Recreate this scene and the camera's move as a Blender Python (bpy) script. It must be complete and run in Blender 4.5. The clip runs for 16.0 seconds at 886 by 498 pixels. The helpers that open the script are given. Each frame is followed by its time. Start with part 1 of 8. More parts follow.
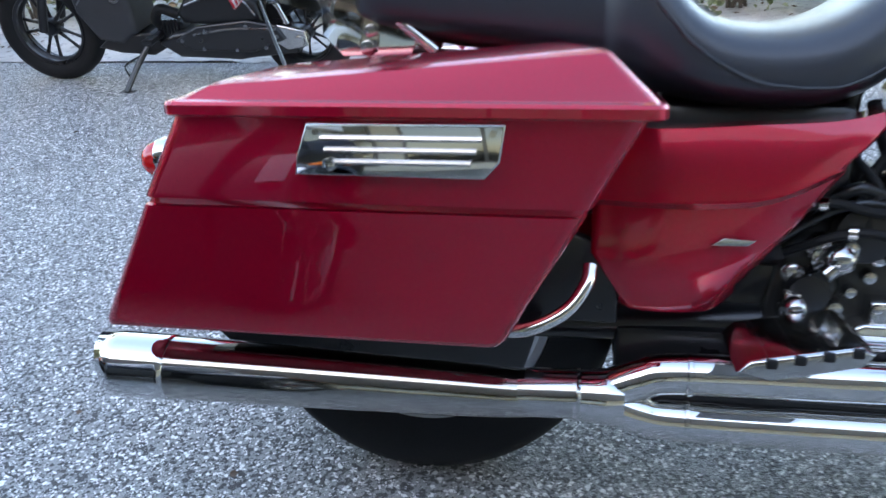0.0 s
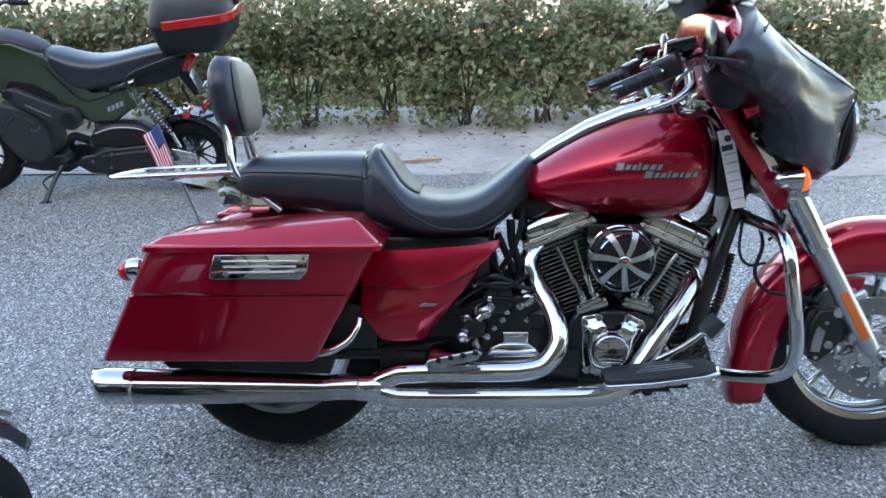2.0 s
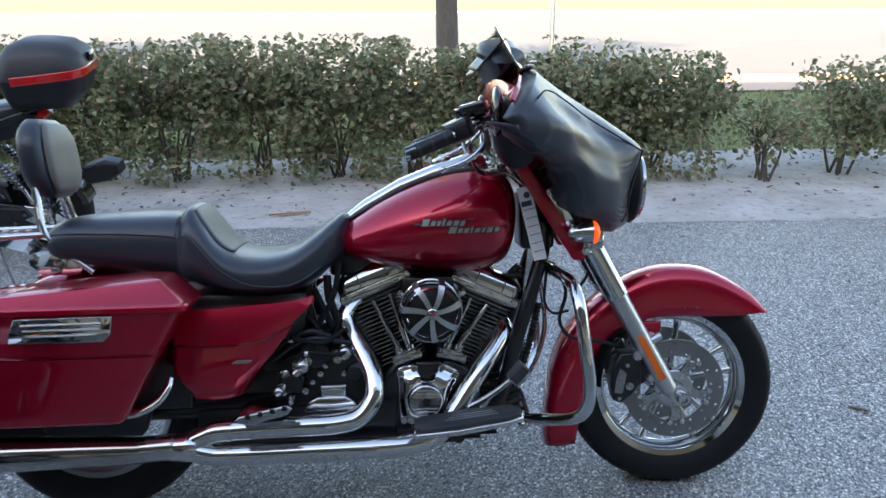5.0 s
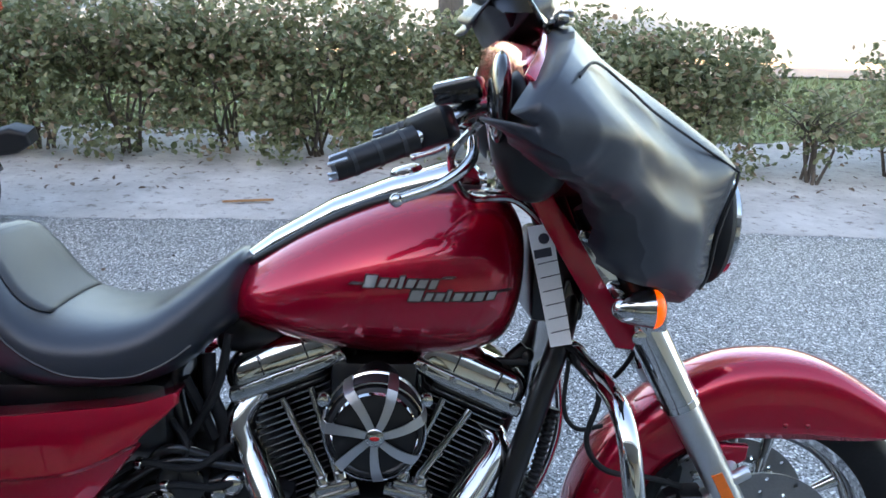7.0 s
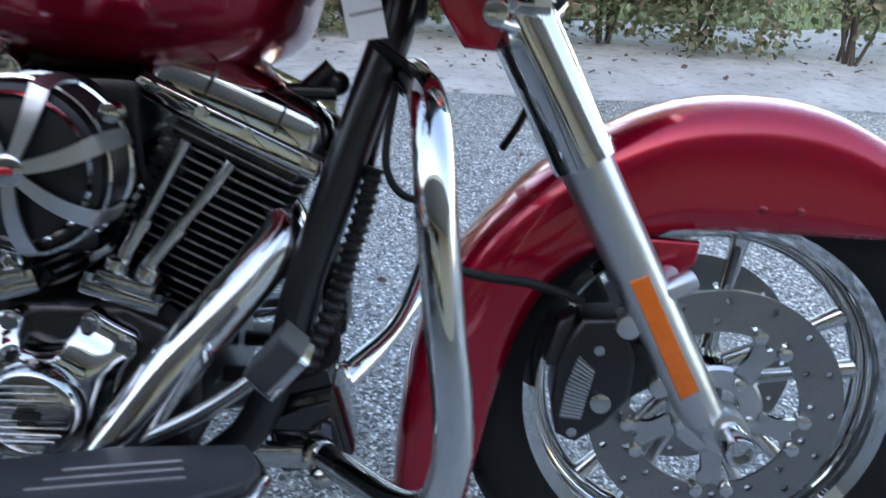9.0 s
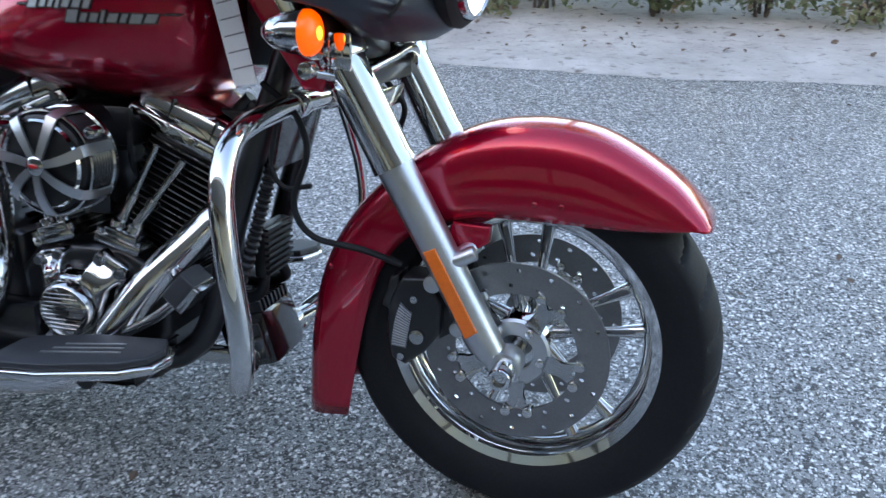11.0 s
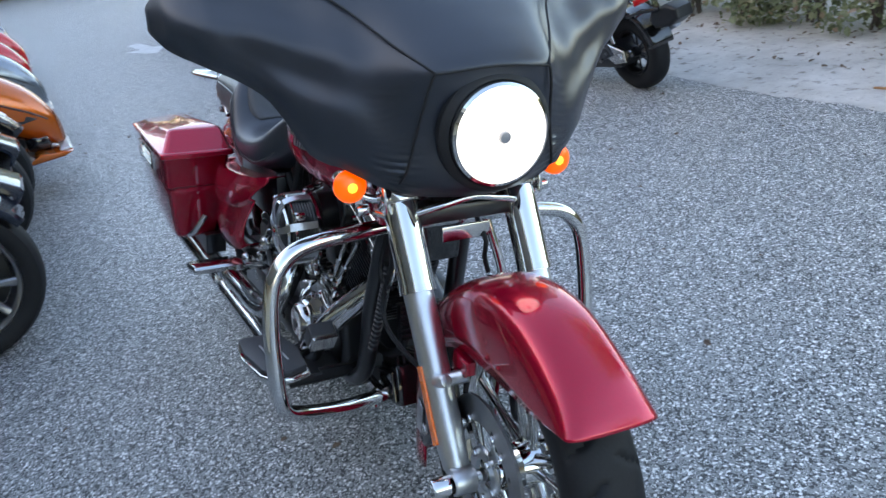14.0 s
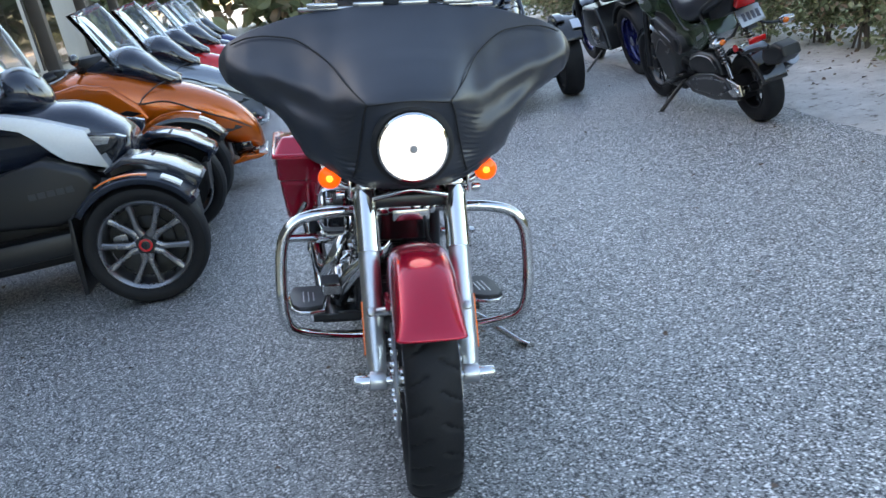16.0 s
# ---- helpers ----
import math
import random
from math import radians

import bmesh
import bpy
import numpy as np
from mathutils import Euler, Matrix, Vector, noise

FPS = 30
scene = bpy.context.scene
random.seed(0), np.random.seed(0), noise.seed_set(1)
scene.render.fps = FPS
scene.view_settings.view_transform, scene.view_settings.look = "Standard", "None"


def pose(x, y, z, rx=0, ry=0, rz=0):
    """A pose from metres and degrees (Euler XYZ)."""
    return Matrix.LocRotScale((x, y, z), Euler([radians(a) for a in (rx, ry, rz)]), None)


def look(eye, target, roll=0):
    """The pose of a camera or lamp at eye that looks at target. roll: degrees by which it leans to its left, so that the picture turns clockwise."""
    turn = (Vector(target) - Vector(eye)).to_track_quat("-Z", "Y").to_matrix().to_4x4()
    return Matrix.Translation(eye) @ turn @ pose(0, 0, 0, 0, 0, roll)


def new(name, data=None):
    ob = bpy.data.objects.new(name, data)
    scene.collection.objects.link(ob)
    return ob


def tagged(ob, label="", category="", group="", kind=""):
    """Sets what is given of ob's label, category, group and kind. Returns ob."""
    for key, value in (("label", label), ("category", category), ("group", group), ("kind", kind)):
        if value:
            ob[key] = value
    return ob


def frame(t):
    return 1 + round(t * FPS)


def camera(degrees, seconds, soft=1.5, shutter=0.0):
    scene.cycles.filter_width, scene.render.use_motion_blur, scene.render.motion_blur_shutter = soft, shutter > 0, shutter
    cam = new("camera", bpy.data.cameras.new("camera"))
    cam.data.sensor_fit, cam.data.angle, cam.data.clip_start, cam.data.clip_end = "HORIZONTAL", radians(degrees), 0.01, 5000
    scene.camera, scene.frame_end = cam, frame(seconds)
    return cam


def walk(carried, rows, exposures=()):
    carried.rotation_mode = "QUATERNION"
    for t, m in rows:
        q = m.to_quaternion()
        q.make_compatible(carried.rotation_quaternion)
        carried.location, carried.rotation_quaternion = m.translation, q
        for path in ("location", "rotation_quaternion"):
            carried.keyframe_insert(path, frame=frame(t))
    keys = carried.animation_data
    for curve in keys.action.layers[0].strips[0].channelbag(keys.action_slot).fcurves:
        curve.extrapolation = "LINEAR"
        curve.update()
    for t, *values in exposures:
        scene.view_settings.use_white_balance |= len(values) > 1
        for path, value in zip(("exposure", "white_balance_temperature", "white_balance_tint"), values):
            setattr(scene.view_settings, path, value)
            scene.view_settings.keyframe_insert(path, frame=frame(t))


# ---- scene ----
cam = camera(56.9, 16.0, soft=1.5, shutter=0.3)
PATH = [
    (0, (0.261, -1.172, 0.959), (-0.099, 0.622, 0.066), -2.7),
    (0.5, (0.343, -1.391, 1.147), (0.058, 0.384, 0.266), -2.5),
    (1, (0.404, -1.635, 1.269), (0.21, 0.181, 0.454), -1.7),
    (1.5, (0.512, -1.881, 1.332), (0.374, -0.045, 0.551), -1.4),
    (2, (0.562, -2.112, 1.388), (0.481, -0.246, 0.672), -1.1),
    (2.5, (0.558, -2.346, 1.419), (0.536, -0.464, 0.741), -0.6),
    (3, (0.617, -2.523, 1.456), (0.63, -0.627, 0.818), -0.4),
    (3.5, (0.697, -2.672, 1.461), (0.76, -0.769, 0.849), -0.4),
    (4, (0.743, -2.627, 1.448), (0.848, -0.724, 0.843), -0.4),
    (4.5, (0.765, -2.388, 1.451), (0.905, -0.486, 0.851), -0.2),
    (5, (0.815, -2.175, 1.43), (0.959, -0.276, 0.82), -0.2),
    (5.2, (0.848, -2.066, 1.432), (0.987, -0.167, 0.82), -0.1),
    (7.3, (0.972, -1.185, 1.249), (1.11, 0.683, 0.548), 2.8),
    (7.5, (0.996, -1.131, 1.195), (1.122, 0.73, 0.473), 2.9),
    (8, (1.058, -0.999, 1.062), (1.157, 0.847, 0.3), 2.9),
    (8.5, (1.138, -0.901, 0.968), (1.23, 0.931, 0.172), 2.9),
    (8.8, (1.25, -0.87, 0.902), (1.273, 0.955, 0.085), 2.4),
    (9, (1.292, -0.861, 0.857), (1.368, 0.961, 0.034), 3.0),
    (9.2, (1.361, -0.85, 0.821), (1.433, 0.965, -0.016), 2.8),
    (11.3, (1.921, -1.173, 1.106), (1.317, 0.503, 0.199), -3.3),
    (11.5, (1.993, -1.185, 1.151), (1.293, 0.461, 0.257), -4.3),
    (12, (2.114, -1.132, 1.207), (1.165, 0.403, 0.344), -5.2),
    (12.5, (2.248, -1.029, 1.248), (1.079, 0.356, 0.4), -6.0),
    (13, (2.461, -0.861, 1.269), (1.102, 0.349, 0.44), -6.9),
    (13.5, (2.575, -0.697, 1.256), (1.029, 0.276, 0.442), -8.5),
    (14, (2.72, -0.543, 1.265), (1.038, 0.185, 0.464), -10.3),
    (14.5, (2.946, -0.402, 1.258), (1.185, 0.134, 0.477), -11.1),
    (15, (3.163, -0.359, 1.261), (1.344, 0.021, 0.52), -11.7),
    (15.5, (3.36, -0.285, 1.289), (1.507, -0.002, 0.594), -11.6),
    (16, (3.557, -0.117, 1.295), (1.682, 0.109, 0.638), -11.4),
]
walk(cam, [(t, look(eye, target, roll)) for t, eye, target, roll in PATH], [(0, 3.0, 7350, 12), (0.6, 2.88, 7350, 12), (1.8, 2.70, 7350, 12), (3.5, 2.26, 7300, 12), (5.0, 2.16, 7150, 12), (7.5, 2.60, 7200, 12), (9.0, 2.56, 7250, 12), (12.0, 2.54, 7350, 12), (14.0, 2.42, 7400, 11), (16, 2.34, 7450, 11)])

# ---- world, sun and exposure ----
SUN_HEIGHT, SUN_TURN = 26.0, 20.0   # degrees: height over the horizon; turn of the sun's place from -y towards -x
world = bpy.data.worlds.new("world")
scene.world = world
world.use_nodes = True
wn = world.node_tree.nodes
wn.clear()
sky = wn.new("ShaderNodeTexSky")
sky.sky_type = "NISHITA"
sky.sun_disc = False
sky.sun_elevation = radians(SUN_HEIGHT)
sky.sun_rotation = radians(180 + SUN_TURN)
sky.air_density, sky.dust_density, sky.ozone_density = 1.0, 1.2, 1.0
wb = wn.new("ShaderNodeBackground")
wb.inputs["Strength"].default_value = 0.15
wo = wn.new("ShaderNodeOutputWorld")
world.node_tree.links.new(sky.outputs[0], wb.inputs[0])
world.node_tree.links.new(wb.outputs[0], wo.inputs[0])

sun_data = bpy.data.lights.new("sun", "SUN")
sun_data.energy, sun_data.angle, sun_data.color = 4.5, radians(0.5), (1.0, 0.88, 0.72)
sun = new("sun", sun_data)
_h, _a = radians(SUN_HEIGHT), radians(SUN_TURN)
sun.matrix_world = look((-math.sin(_a) * math.cos(_h) * 30, -math.cos(_a) * math.cos(_h) * 30, math.sin(_h) * 30), (0, 0, 0))

# ---- materials ----
def nodes_of(name):
    m = bpy.data.materials.new(name)
    m.use_nodes = True
    nt = m.node_tree
    return m, nt, nt.nodes["Principled BSDF"]


def mixcol(nt, fac, a, b):
    n = nt.nodes.new("ShaderNodeMix")
    n.data_type = "RGBA"
    for sock, val in ((n.inputs[0], fac), (n.inputs[6], a), (n.inputs[7], b)):
        if isinstance(val, (tuple, list)):
            sock.default_value = (*val, 1)[:4]
        elif isinstance(val, (int, float)):
            sock.default_value = val
        else:
            nt.links.new(val, sock)
    return n.outputs[2]


def ramp(nt, src, lo, hi):
    n = nt.nodes.new("ShaderNodeMapRange")
    n.inputs[1].default_value, n.inputs[2].default_value = lo, hi
    nt.links.new(src, n.inputs[0])
    return n.outputs[0]


def noise_tex(nt, scale, detail=4.0, rough=0.6, stretch=None):
    co = nt.nodes.new("ShaderNodeTexCoord").outputs["Object"]
    if stretch:
        mp = nt.nodes.new("ShaderNodeMapping")
        mp.inputs["Scale"].default_value = stretch
        nt.links.new(co, mp.inputs[0])
        co = mp.outputs[0]
    n = nt.nodes.new("ShaderNodeTexNoise")
    n.inputs["Scale"].default_value, n.inputs["Detail"].default_value, n.inputs["Roughness"].default_value = scale, detail, rough
    nt.links.new(co, n.inputs["Vector"])
    return n.outputs["Fac"]


def bump(nt, bsdf, src, strength, distance):
    b = nt.nodes.new("ShaderNodeBump")
    b.inputs["Strength"].default_value, b.inputs["Distance"].default_value = strength, distance
    nt.links.new(src, b.inputs["Height"])
    nt.links.new(b.outputs[0], bsdf.inputs["Normal"])


def surface(name, base, rough=0.5, metal=0.0, vary=0.15, scale=6.0, grain=120.0, relief=0.0, coat=0.0, rough_vary=0.08, spec=0.5, stretch=None):
    """A surface whose colour and gloss vary broadly (scale) and finely (grain), with a fine relief."""
    m, nt, p = nodes_of(name)
    broad, fine = noise_tex(nt, scale, 5, 0.6, stretch), noise_tex(nt, grain, 3, 0.6, stretch)
    dark = tuple(c * (1 - vary) for c in base)
    light = tuple(min(1, c * (1 + vary)) for c in base)
    c1 = mixcol(nt, ramp(nt, broad, 0.3, 0.7), dark, light)
    c2 = mixcol(nt, ramp(nt, fine, 0.35, 0.65), dark, light)
    nt.links.new(mixcol(nt, 0.4, c1, c2), p.inputs["Base Color"])
    r = nt.nodes.new("ShaderNodeMapRange")
    r.inputs[3].default_value, r.inputs[4].default_value = max(0, rough - rough_vary), min(1, rough + rough_vary)
    nt.links.new(broad, r.inputs[0])
    nt.links.new(r.outputs[0], p.inputs["Roughness"])
    p.inputs["Metallic"].default_value = metal
    p.inputs["Specular IOR Level"].default_value = spec
    if coat:
        p.inputs["Coat Weight"].default_value, p.inputs["Coat Roughness"].default_value = coat, 0.03
    if relief:
        bump(nt, p, fine, 0.6, relief)
    return m


def paint(name, base, flake=0.35, dust=0.03):
    """Clear-coated metallic paint with a little dust."""
    m, nt, p = nodes_of(name)
    fine = noise_tex(nt, 900, 2, 0.5)
    broad = noise_tex(nt, 9, 5, 0.65)
    c = mixcol(nt, ramp(nt, fine, 0.3, 0.7), tuple(x * 0.85 for x in base), tuple(min(1, x * 1.15) for x in base))
    d = mixcol(nt, ramp(nt, broad, 0.5, 0.95), c, tuple(x * (1 - dust) + 0.3 * dust for x in base))
    nt.links.new(d, p.inputs["Base Color"])
    p.inputs["Metallic"].default_value = flake
    p.inputs["Roughness"].default_value = 0.27
    p.inputs["Specular IOR Level"].default_value = 0.2
    p.inputs["Coat Weight"].default_value = 1.0
    p.inputs["Coat IOR"].default_value = 1.52
    r = nt.nodes.new("ShaderNodeMapRange")
    r.inputs[3].default_value, r.inputs[4].default_value = 0.004, 0.022
    nt.links.new(broad, r.inputs[0])
    nt.links.new(r.outputs[0], p.inputs["Coat Roughness"])
    return m


def glow(name, base, color, strength, rough=0.3):
    m, nt, p = nodes_of(name)
    p.inputs["Base Color"].default_value = (*base, 1)
    p.inputs["Emission Color"].default_value = (*color, 1)
    p.inputs["Emission Strength"].default_value = strength
    p.inputs["Roughness"].default_value = rough
    return m


def clear(name, color, rough=0.02, alpha=1.0):
    m, nt, p = nodes_of(name)
    p.inputs["Base Color"].default_value = (*color, 1)
    p.inputs["Transmission Weight"].default_value = 1.0
    p.inputs["Roughness"].default_value = rough
    p.inputs["IOR"].default_value = 1.45
    return m


def asphalt_material():
    m, nt, p = nodes_of("asphalt")
    co = nt.nodes.new("ShaderNodeTexCoord").outputs["Object"]
    stones = nt.nodes.new("ShaderNodeTexVoronoi")
    stones.inputs["Scale"].default_value = 150
    nt.links.new(co, stones.inputs["Vector"])
    cell = nt.nodes.new("ShaderNodeSeparateColor")
    nt.links.new(stones.outputs["Color"], cell.inputs[0])
    small = nt.nodes.new("ShaderNodeTexVoronoi")
    small.inputs["Scale"].default_value = 310
    nt.links.new(co, small.inputs["Vector"])
    cell2 = nt.nodes.new("ShaderNodeSeparateColor")
    nt.links.new(small.outputs["Color"], cell2.inputs[0])
    broad = noise_tex(nt, 0.9, 6, 0.65)
    c = mixcol(nt, ramp(nt, cell.outputs[0], 0.42, 0.46), (0.012, 0.012, 0.0125), (0.31, 0.307, 0.30))
    c = mixcol(nt, ramp(nt, cell.outputs[1], 0.83, 0.84), c, (0.95, 0.94, 0.92))
    c2 = mixcol(nt, ramp(nt, cell2.outputs[0], 0.40, 0.44), (0.012, 0.012, 0.0125), (0.31, 0.307, 0.30))
    c2 = mixcol(nt, ramp(nt, cell2.outputs[1], 0.81, 0.82), c2, (0.92, 0.91, 0.89))
    c = mixcol(nt, ramp(nt, cell.outputs[2], 0.58, 0.62), c, c2)
    edge = ramp(nt, stones.outputs["Distance"], 0.50, 0.80)
    c = mixcol(nt, edge, c, mixcol(nt, 0.35, c, (0.05, 0.05, 0.052)))
    stain = noise_tex(nt, 2.6, 6, 0.7)
    c = mixcol(nt, ramp(nt, stain, 0.62, 0.9), c, (0.10, 0.10, 0.104))
    c = mixcol(nt, ramp(nt, broad, 0.45, 0.75), c, mixcol(nt, 0.22, c, (0.40, 0.39, 0.38)))
    nt.links.new(c, p.inputs["Base Color"])
    p.inputs["Roughness"].default_value = 0.46
    p.inputs["Specular IOR Level"].default_value = 0.8
    bump(nt, p, small.outputs["Distance"], 0.9, -0.0024)
    return m


def sand_material():
    m, nt, p = nodes_of("sandy_soil")
    a, b, g = noise_tex(nt, 2.2, 8, 0.7), noise_tex(nt, 14, 6, 0.7), noise_tex(nt, 160, 3, 0.6)
    c = mixcol(nt, ramp(nt, a, 0.35, 0.65), (0.40, 0.375, 0.35), (0.60, 0.57, 0.54))
    c = mixcol(nt, ramp(nt, b, 0.55, 0.7), c, (0.16, 0.13, 0.11))
    c = mixcol(nt, ramp(nt, g, 0.6, 0.72), c, (0.55, 0.52, 0.48))
    nt.links.new(c, p.inputs["Base Color"])
    p.inputs["Roughness"].default_value = 0.95
    bump(nt, p, b, 0.7, 0.03)
    return m


def leaf_material(name, dark, light, dry=(0.27, 0.18, 0.10), thin=0.35):
    m, nt, p = nodes_of(name)
    geo = nt.nodes.new("ShaderNodeNewGeometry")
    c = mixcol(nt, geo.outputs["Random Per Island"], dark, light)
    c = mixcol(nt, ramp(nt, geo.outputs["Random Per Island"], 0.80, 0.92), c, dry)
    nt.links.new(c, p.inputs["Base Color"])
    p.inputs["Roughness"].default_value = 0.34
    tr = nt.nodes.new("ShaderNodeBsdfTranslucent")
    nt.links.new(c, tr.inputs[0])
    mx = nt.nodes.new("ShaderNodeMixShader")
    mx.inputs[0].default_value = thin
    nt.links.new(p.outputs[0], mx.inputs[1])
    nt.links.new(tr.outputs[0], mx.inputs[2])
    nt.links.new(mx.outputs[0], nt.nodes["Material Output"].inputs[0])
    return m


RED = paint("candy_red_paint", (0.45, 0.001, 0.026), 0.60, 0.0)
RED_DEEP = paint("deep_red_paint", (0.34, 0.001, 0.014), 0.75, 0.0)
CHROME = surface("chrome", (0.66, 0.66, 0.655), 0.035, 1.0, 0.03, 5, 80, rough_vary=0.02)
CHROME_WORN = surface("worn_chrome", (0.52, 0.515, 0.505), 0.13, 1.0, 0.1, 9, 140, rough_vary=0.08)
ALLOY = surface("brushed_aluminium", (0.62, 0.63, 0.64), 0.34, 1.0, 0.06, 6, 200, 0.0003)
DISC = surface("disc_steel", (0.30, 0.30, 0.305), 0.46, 1.0, 0.14, 14, 300, 0.0003)
BLACK_METAL = surface("black_powder_coat", (0.010, 0.010, 0.0115), 0.30, 0.0, 0.25, 10, 200, 0.0003, coat=0.2, spec=0.5)
BLACK_GLOSS = surface("gloss_black", (0.008, 0.008, 0.009), 0.12, 0.0, 0.2, 8, 150, coat=0.7)
FIN_EDGE = surface("machined_fin_edge", (0.34, 0.34, 0.345), 0.28, 1.0, 0.1, 10, 150)
RUBBER = surface("tyre_rubber", (0.011, 0.011, 0.012), 0.6, 0.0, 0.3, 14, 220, 0.0006, spec=0.25)
PLASTIC = surface("black_plastic", (0.006, 0.006, 0.007), 0.42, 0.0, 0.2, 8, 260, 0.0004)
GREY_PLASTIC = surface("dark_grey_plastic", (0.032, 0.033, 0.037), 0.5, 0.0, 0.2, 8, 260, 0.0004)
VINYL = surface("black_seat_vinyl", (0.020, 0.024, 0.034), 0.34, 0.0, 0.2, 7, 420, 0.0005, spec=0.66)
SEAT_PANEL = surface("grey_seat_panel", (0.046, 0.048, 0.052), 0.42, 0.0, 0.3, 14, 520, 0.001)
MUFFLER = surface("smoky_chrome", (0.42, 0.405, 0.38), 0.09, 1.0, 0.12, 7, 140, rough_vary=0.05)
VINYL_PANEL = surface("worn_grey_seat_panel", (0.15, 0.138, 0.12), 0.5, 0.0, 0.25, 16, 520, 0.0012)
COVER = surface("black_cover_cloth", (0.020, 0.024, 0.034), 0.36, 0.0, 0.2, 5, 700, 0.0004, spec=0.62)
COVER_TRIM = surface("black_elastic_trim", (0.008, 0.008, 0.009), 0.7, 0.0, 0.2, 9, 300, 0.001)
PAPER = surface("paper", (0.86, 0.85, 0.84), 0.7, 0.0, 0.04, 9, 200)
PRINT = surface("printed_ink", (0.05, 0.05, 0.07), 0.6, 0.0, 0.1)
WHITE = surface("white_paint", (0.72, 0.73, 0.74), 0.25, 0.0, 0.05, 5, 90, coat=0.6)
BADGE_FACE = surface("badge_satin_grey", (0.36, 0.36, 0.355), 0.42, 0.7, 0.12, 30, 200)
BADGE_DARK = surface("badge_black", (0.02, 0.02, 0.02), 0.35, 0.0)
AMBER = surface("amber_reflector", (0.85, 0.16, 0.01), 0.25, 0.0, 0.12, 30, 260, 0.0006, coat=0.5)
RED_LENS = surface("red_lens", (0.55, 0.008, 0.01), 0.12, 0.0, 0.1, 20, 200, coat=0.8)
LAMP_ON = glow("headlamp_glow", (0.9, 0.9, 0.9), (1.0, 0.98, 0.95), 0.5)
BULB = surface("lamp_cap", (0.35, 0.35, 0.36), 0.3, 0.8)
AMBER_ON = glow("lit_amber_lens", (0.9, 0.10, 0.005), (1.0, 0.085, 0.002), 0.26)
AMBER_CORE = glow("lit_amber_core", (1.0, 0.30, 0.04), (1.0, 0.24, 0.02), 1.0)
SMOKE = clear("smoked_screen", (0.40, 0.27, 0.13))
GLASS = clear("clear_screen", (0.9, 0.93, 0.95))
FLAG_RED = surface("flag_red_cloth", (0.5, 0.02, 0.03), 0.8, 0, 0.1)
FLAG_WHITE = surface("flag_white_cloth", (0.75, 0.74, 0.72), 0.8, 0, 0.05)
FLAG_BLUE = surface("flag_blue_cloth", (0.02, 0.03, 0.14), 0.8, 0, 0.1)
GREEN = paint("dark_green_paint", (0.034, 0.056, 0.026), 0.15)
ORANGE = paint("burnt_orange_paint", (0.50, 0.095, 0.004), 0.5)
SILVER = paint("silver_grey_paint", (0.22, 0.24, 0.27), 0.6)
BRIGHT_RED = paint("bright_red_paint", (0.55, 0.01, 0.012), 0.1)
NIGHT = paint("night_black_paint", (0.010, 0.015, 0.028), 0.1)
BLUE = paint("deep_blue_paint", (0.008, 0.012, 0.10), 0.4)
GUNMETAL = surface("gunmetal_wheel", (0.24, 0.24, 0.25), 0.28, 0.9, 0.1, 8, 120)
ASPHALT = asphalt_material()
SAND = sand_material()
ROAD = surface("sunlit_road", (0.215, 0.202, 0.185), 0.85, 0.0, 0.12, 0.6, 60, 0.002)
WALK = surface("concrete_walk", (0.55, 0.40, 0.29), 0.85, 0.0, 0.1, 1.5, 70, 0.001)
LAWN = surface("lawn", (0.15, 0.18, 0.065), 0.95, 0.0, 0.35, 1.1, 70, 0.02)
GRASS = leaf_material("grass_blades", (0.12, 0.16, 0.045), (0.24, 0.28, 0.10))
LEAF = leaf_material("hedge_leaf", (0.10, 0.125, 0.055), (0.40, 0.41, 0.23), (0.36, 0.25, 0.17), 0.32)
BARK = surface("grey_bark", (0.13, 0.115, 0.105), 0.9, 0.0, 0.35, 10, 60, 0.006, stretch=(1, 1, 0.3))
TWIG = surface("twig_bark", (0.13, 0.105, 0.085), 0.9, 0.0, 0.3, 20, 120, 0.002)
DRY = surface("dry_bark_chip", (0.42, 0.21, 0.09), 0.8, 0.0, 0.25, 12, 90, 0.002)
DEAD_LEAF = surface("dead_leaf", (0.16, 0.11, 0.08), 0.8, 0.0, 0.3, 20, 120)
STUCCO = surface("building_stucco", (0.40, 0.375, 0.34), 0.9, 0.0, 0.1, 1.2, 90, 0.003)
POST = surface("dark_post_paint", (0.06, 0.05, 0.045), 0.5, 0.0, 0.2, 4, 120)
CANOPY = surface("canopy_paint", (0.55, 0.54, 0.52), 0.7, 0.0, 0.12, 2, 80, 0.001)
FAR_LAWN = surface("dry_lawn", (0.33, 0.28, 0.13), 0.95, 0.0, 0.3, 0.8, 60, 0.02)
MARK = surface("worn_marking_paint", (0.62, 0.62, 0.62), 0.8, 0.0, 0.2, 7, 60)


# ---- mesh helpers ----
def rx(deg):
    return Matrix.Rotation(radians(deg), 4, "X")


def ry(deg):
    return Matrix.Rotation(radians(deg), 4, "Y")


def rz(deg):
    return Matrix.Rotation(radians(deg), 4, "Z")


def at(x, y, z):
    return Matrix.Translation((x, y, z))


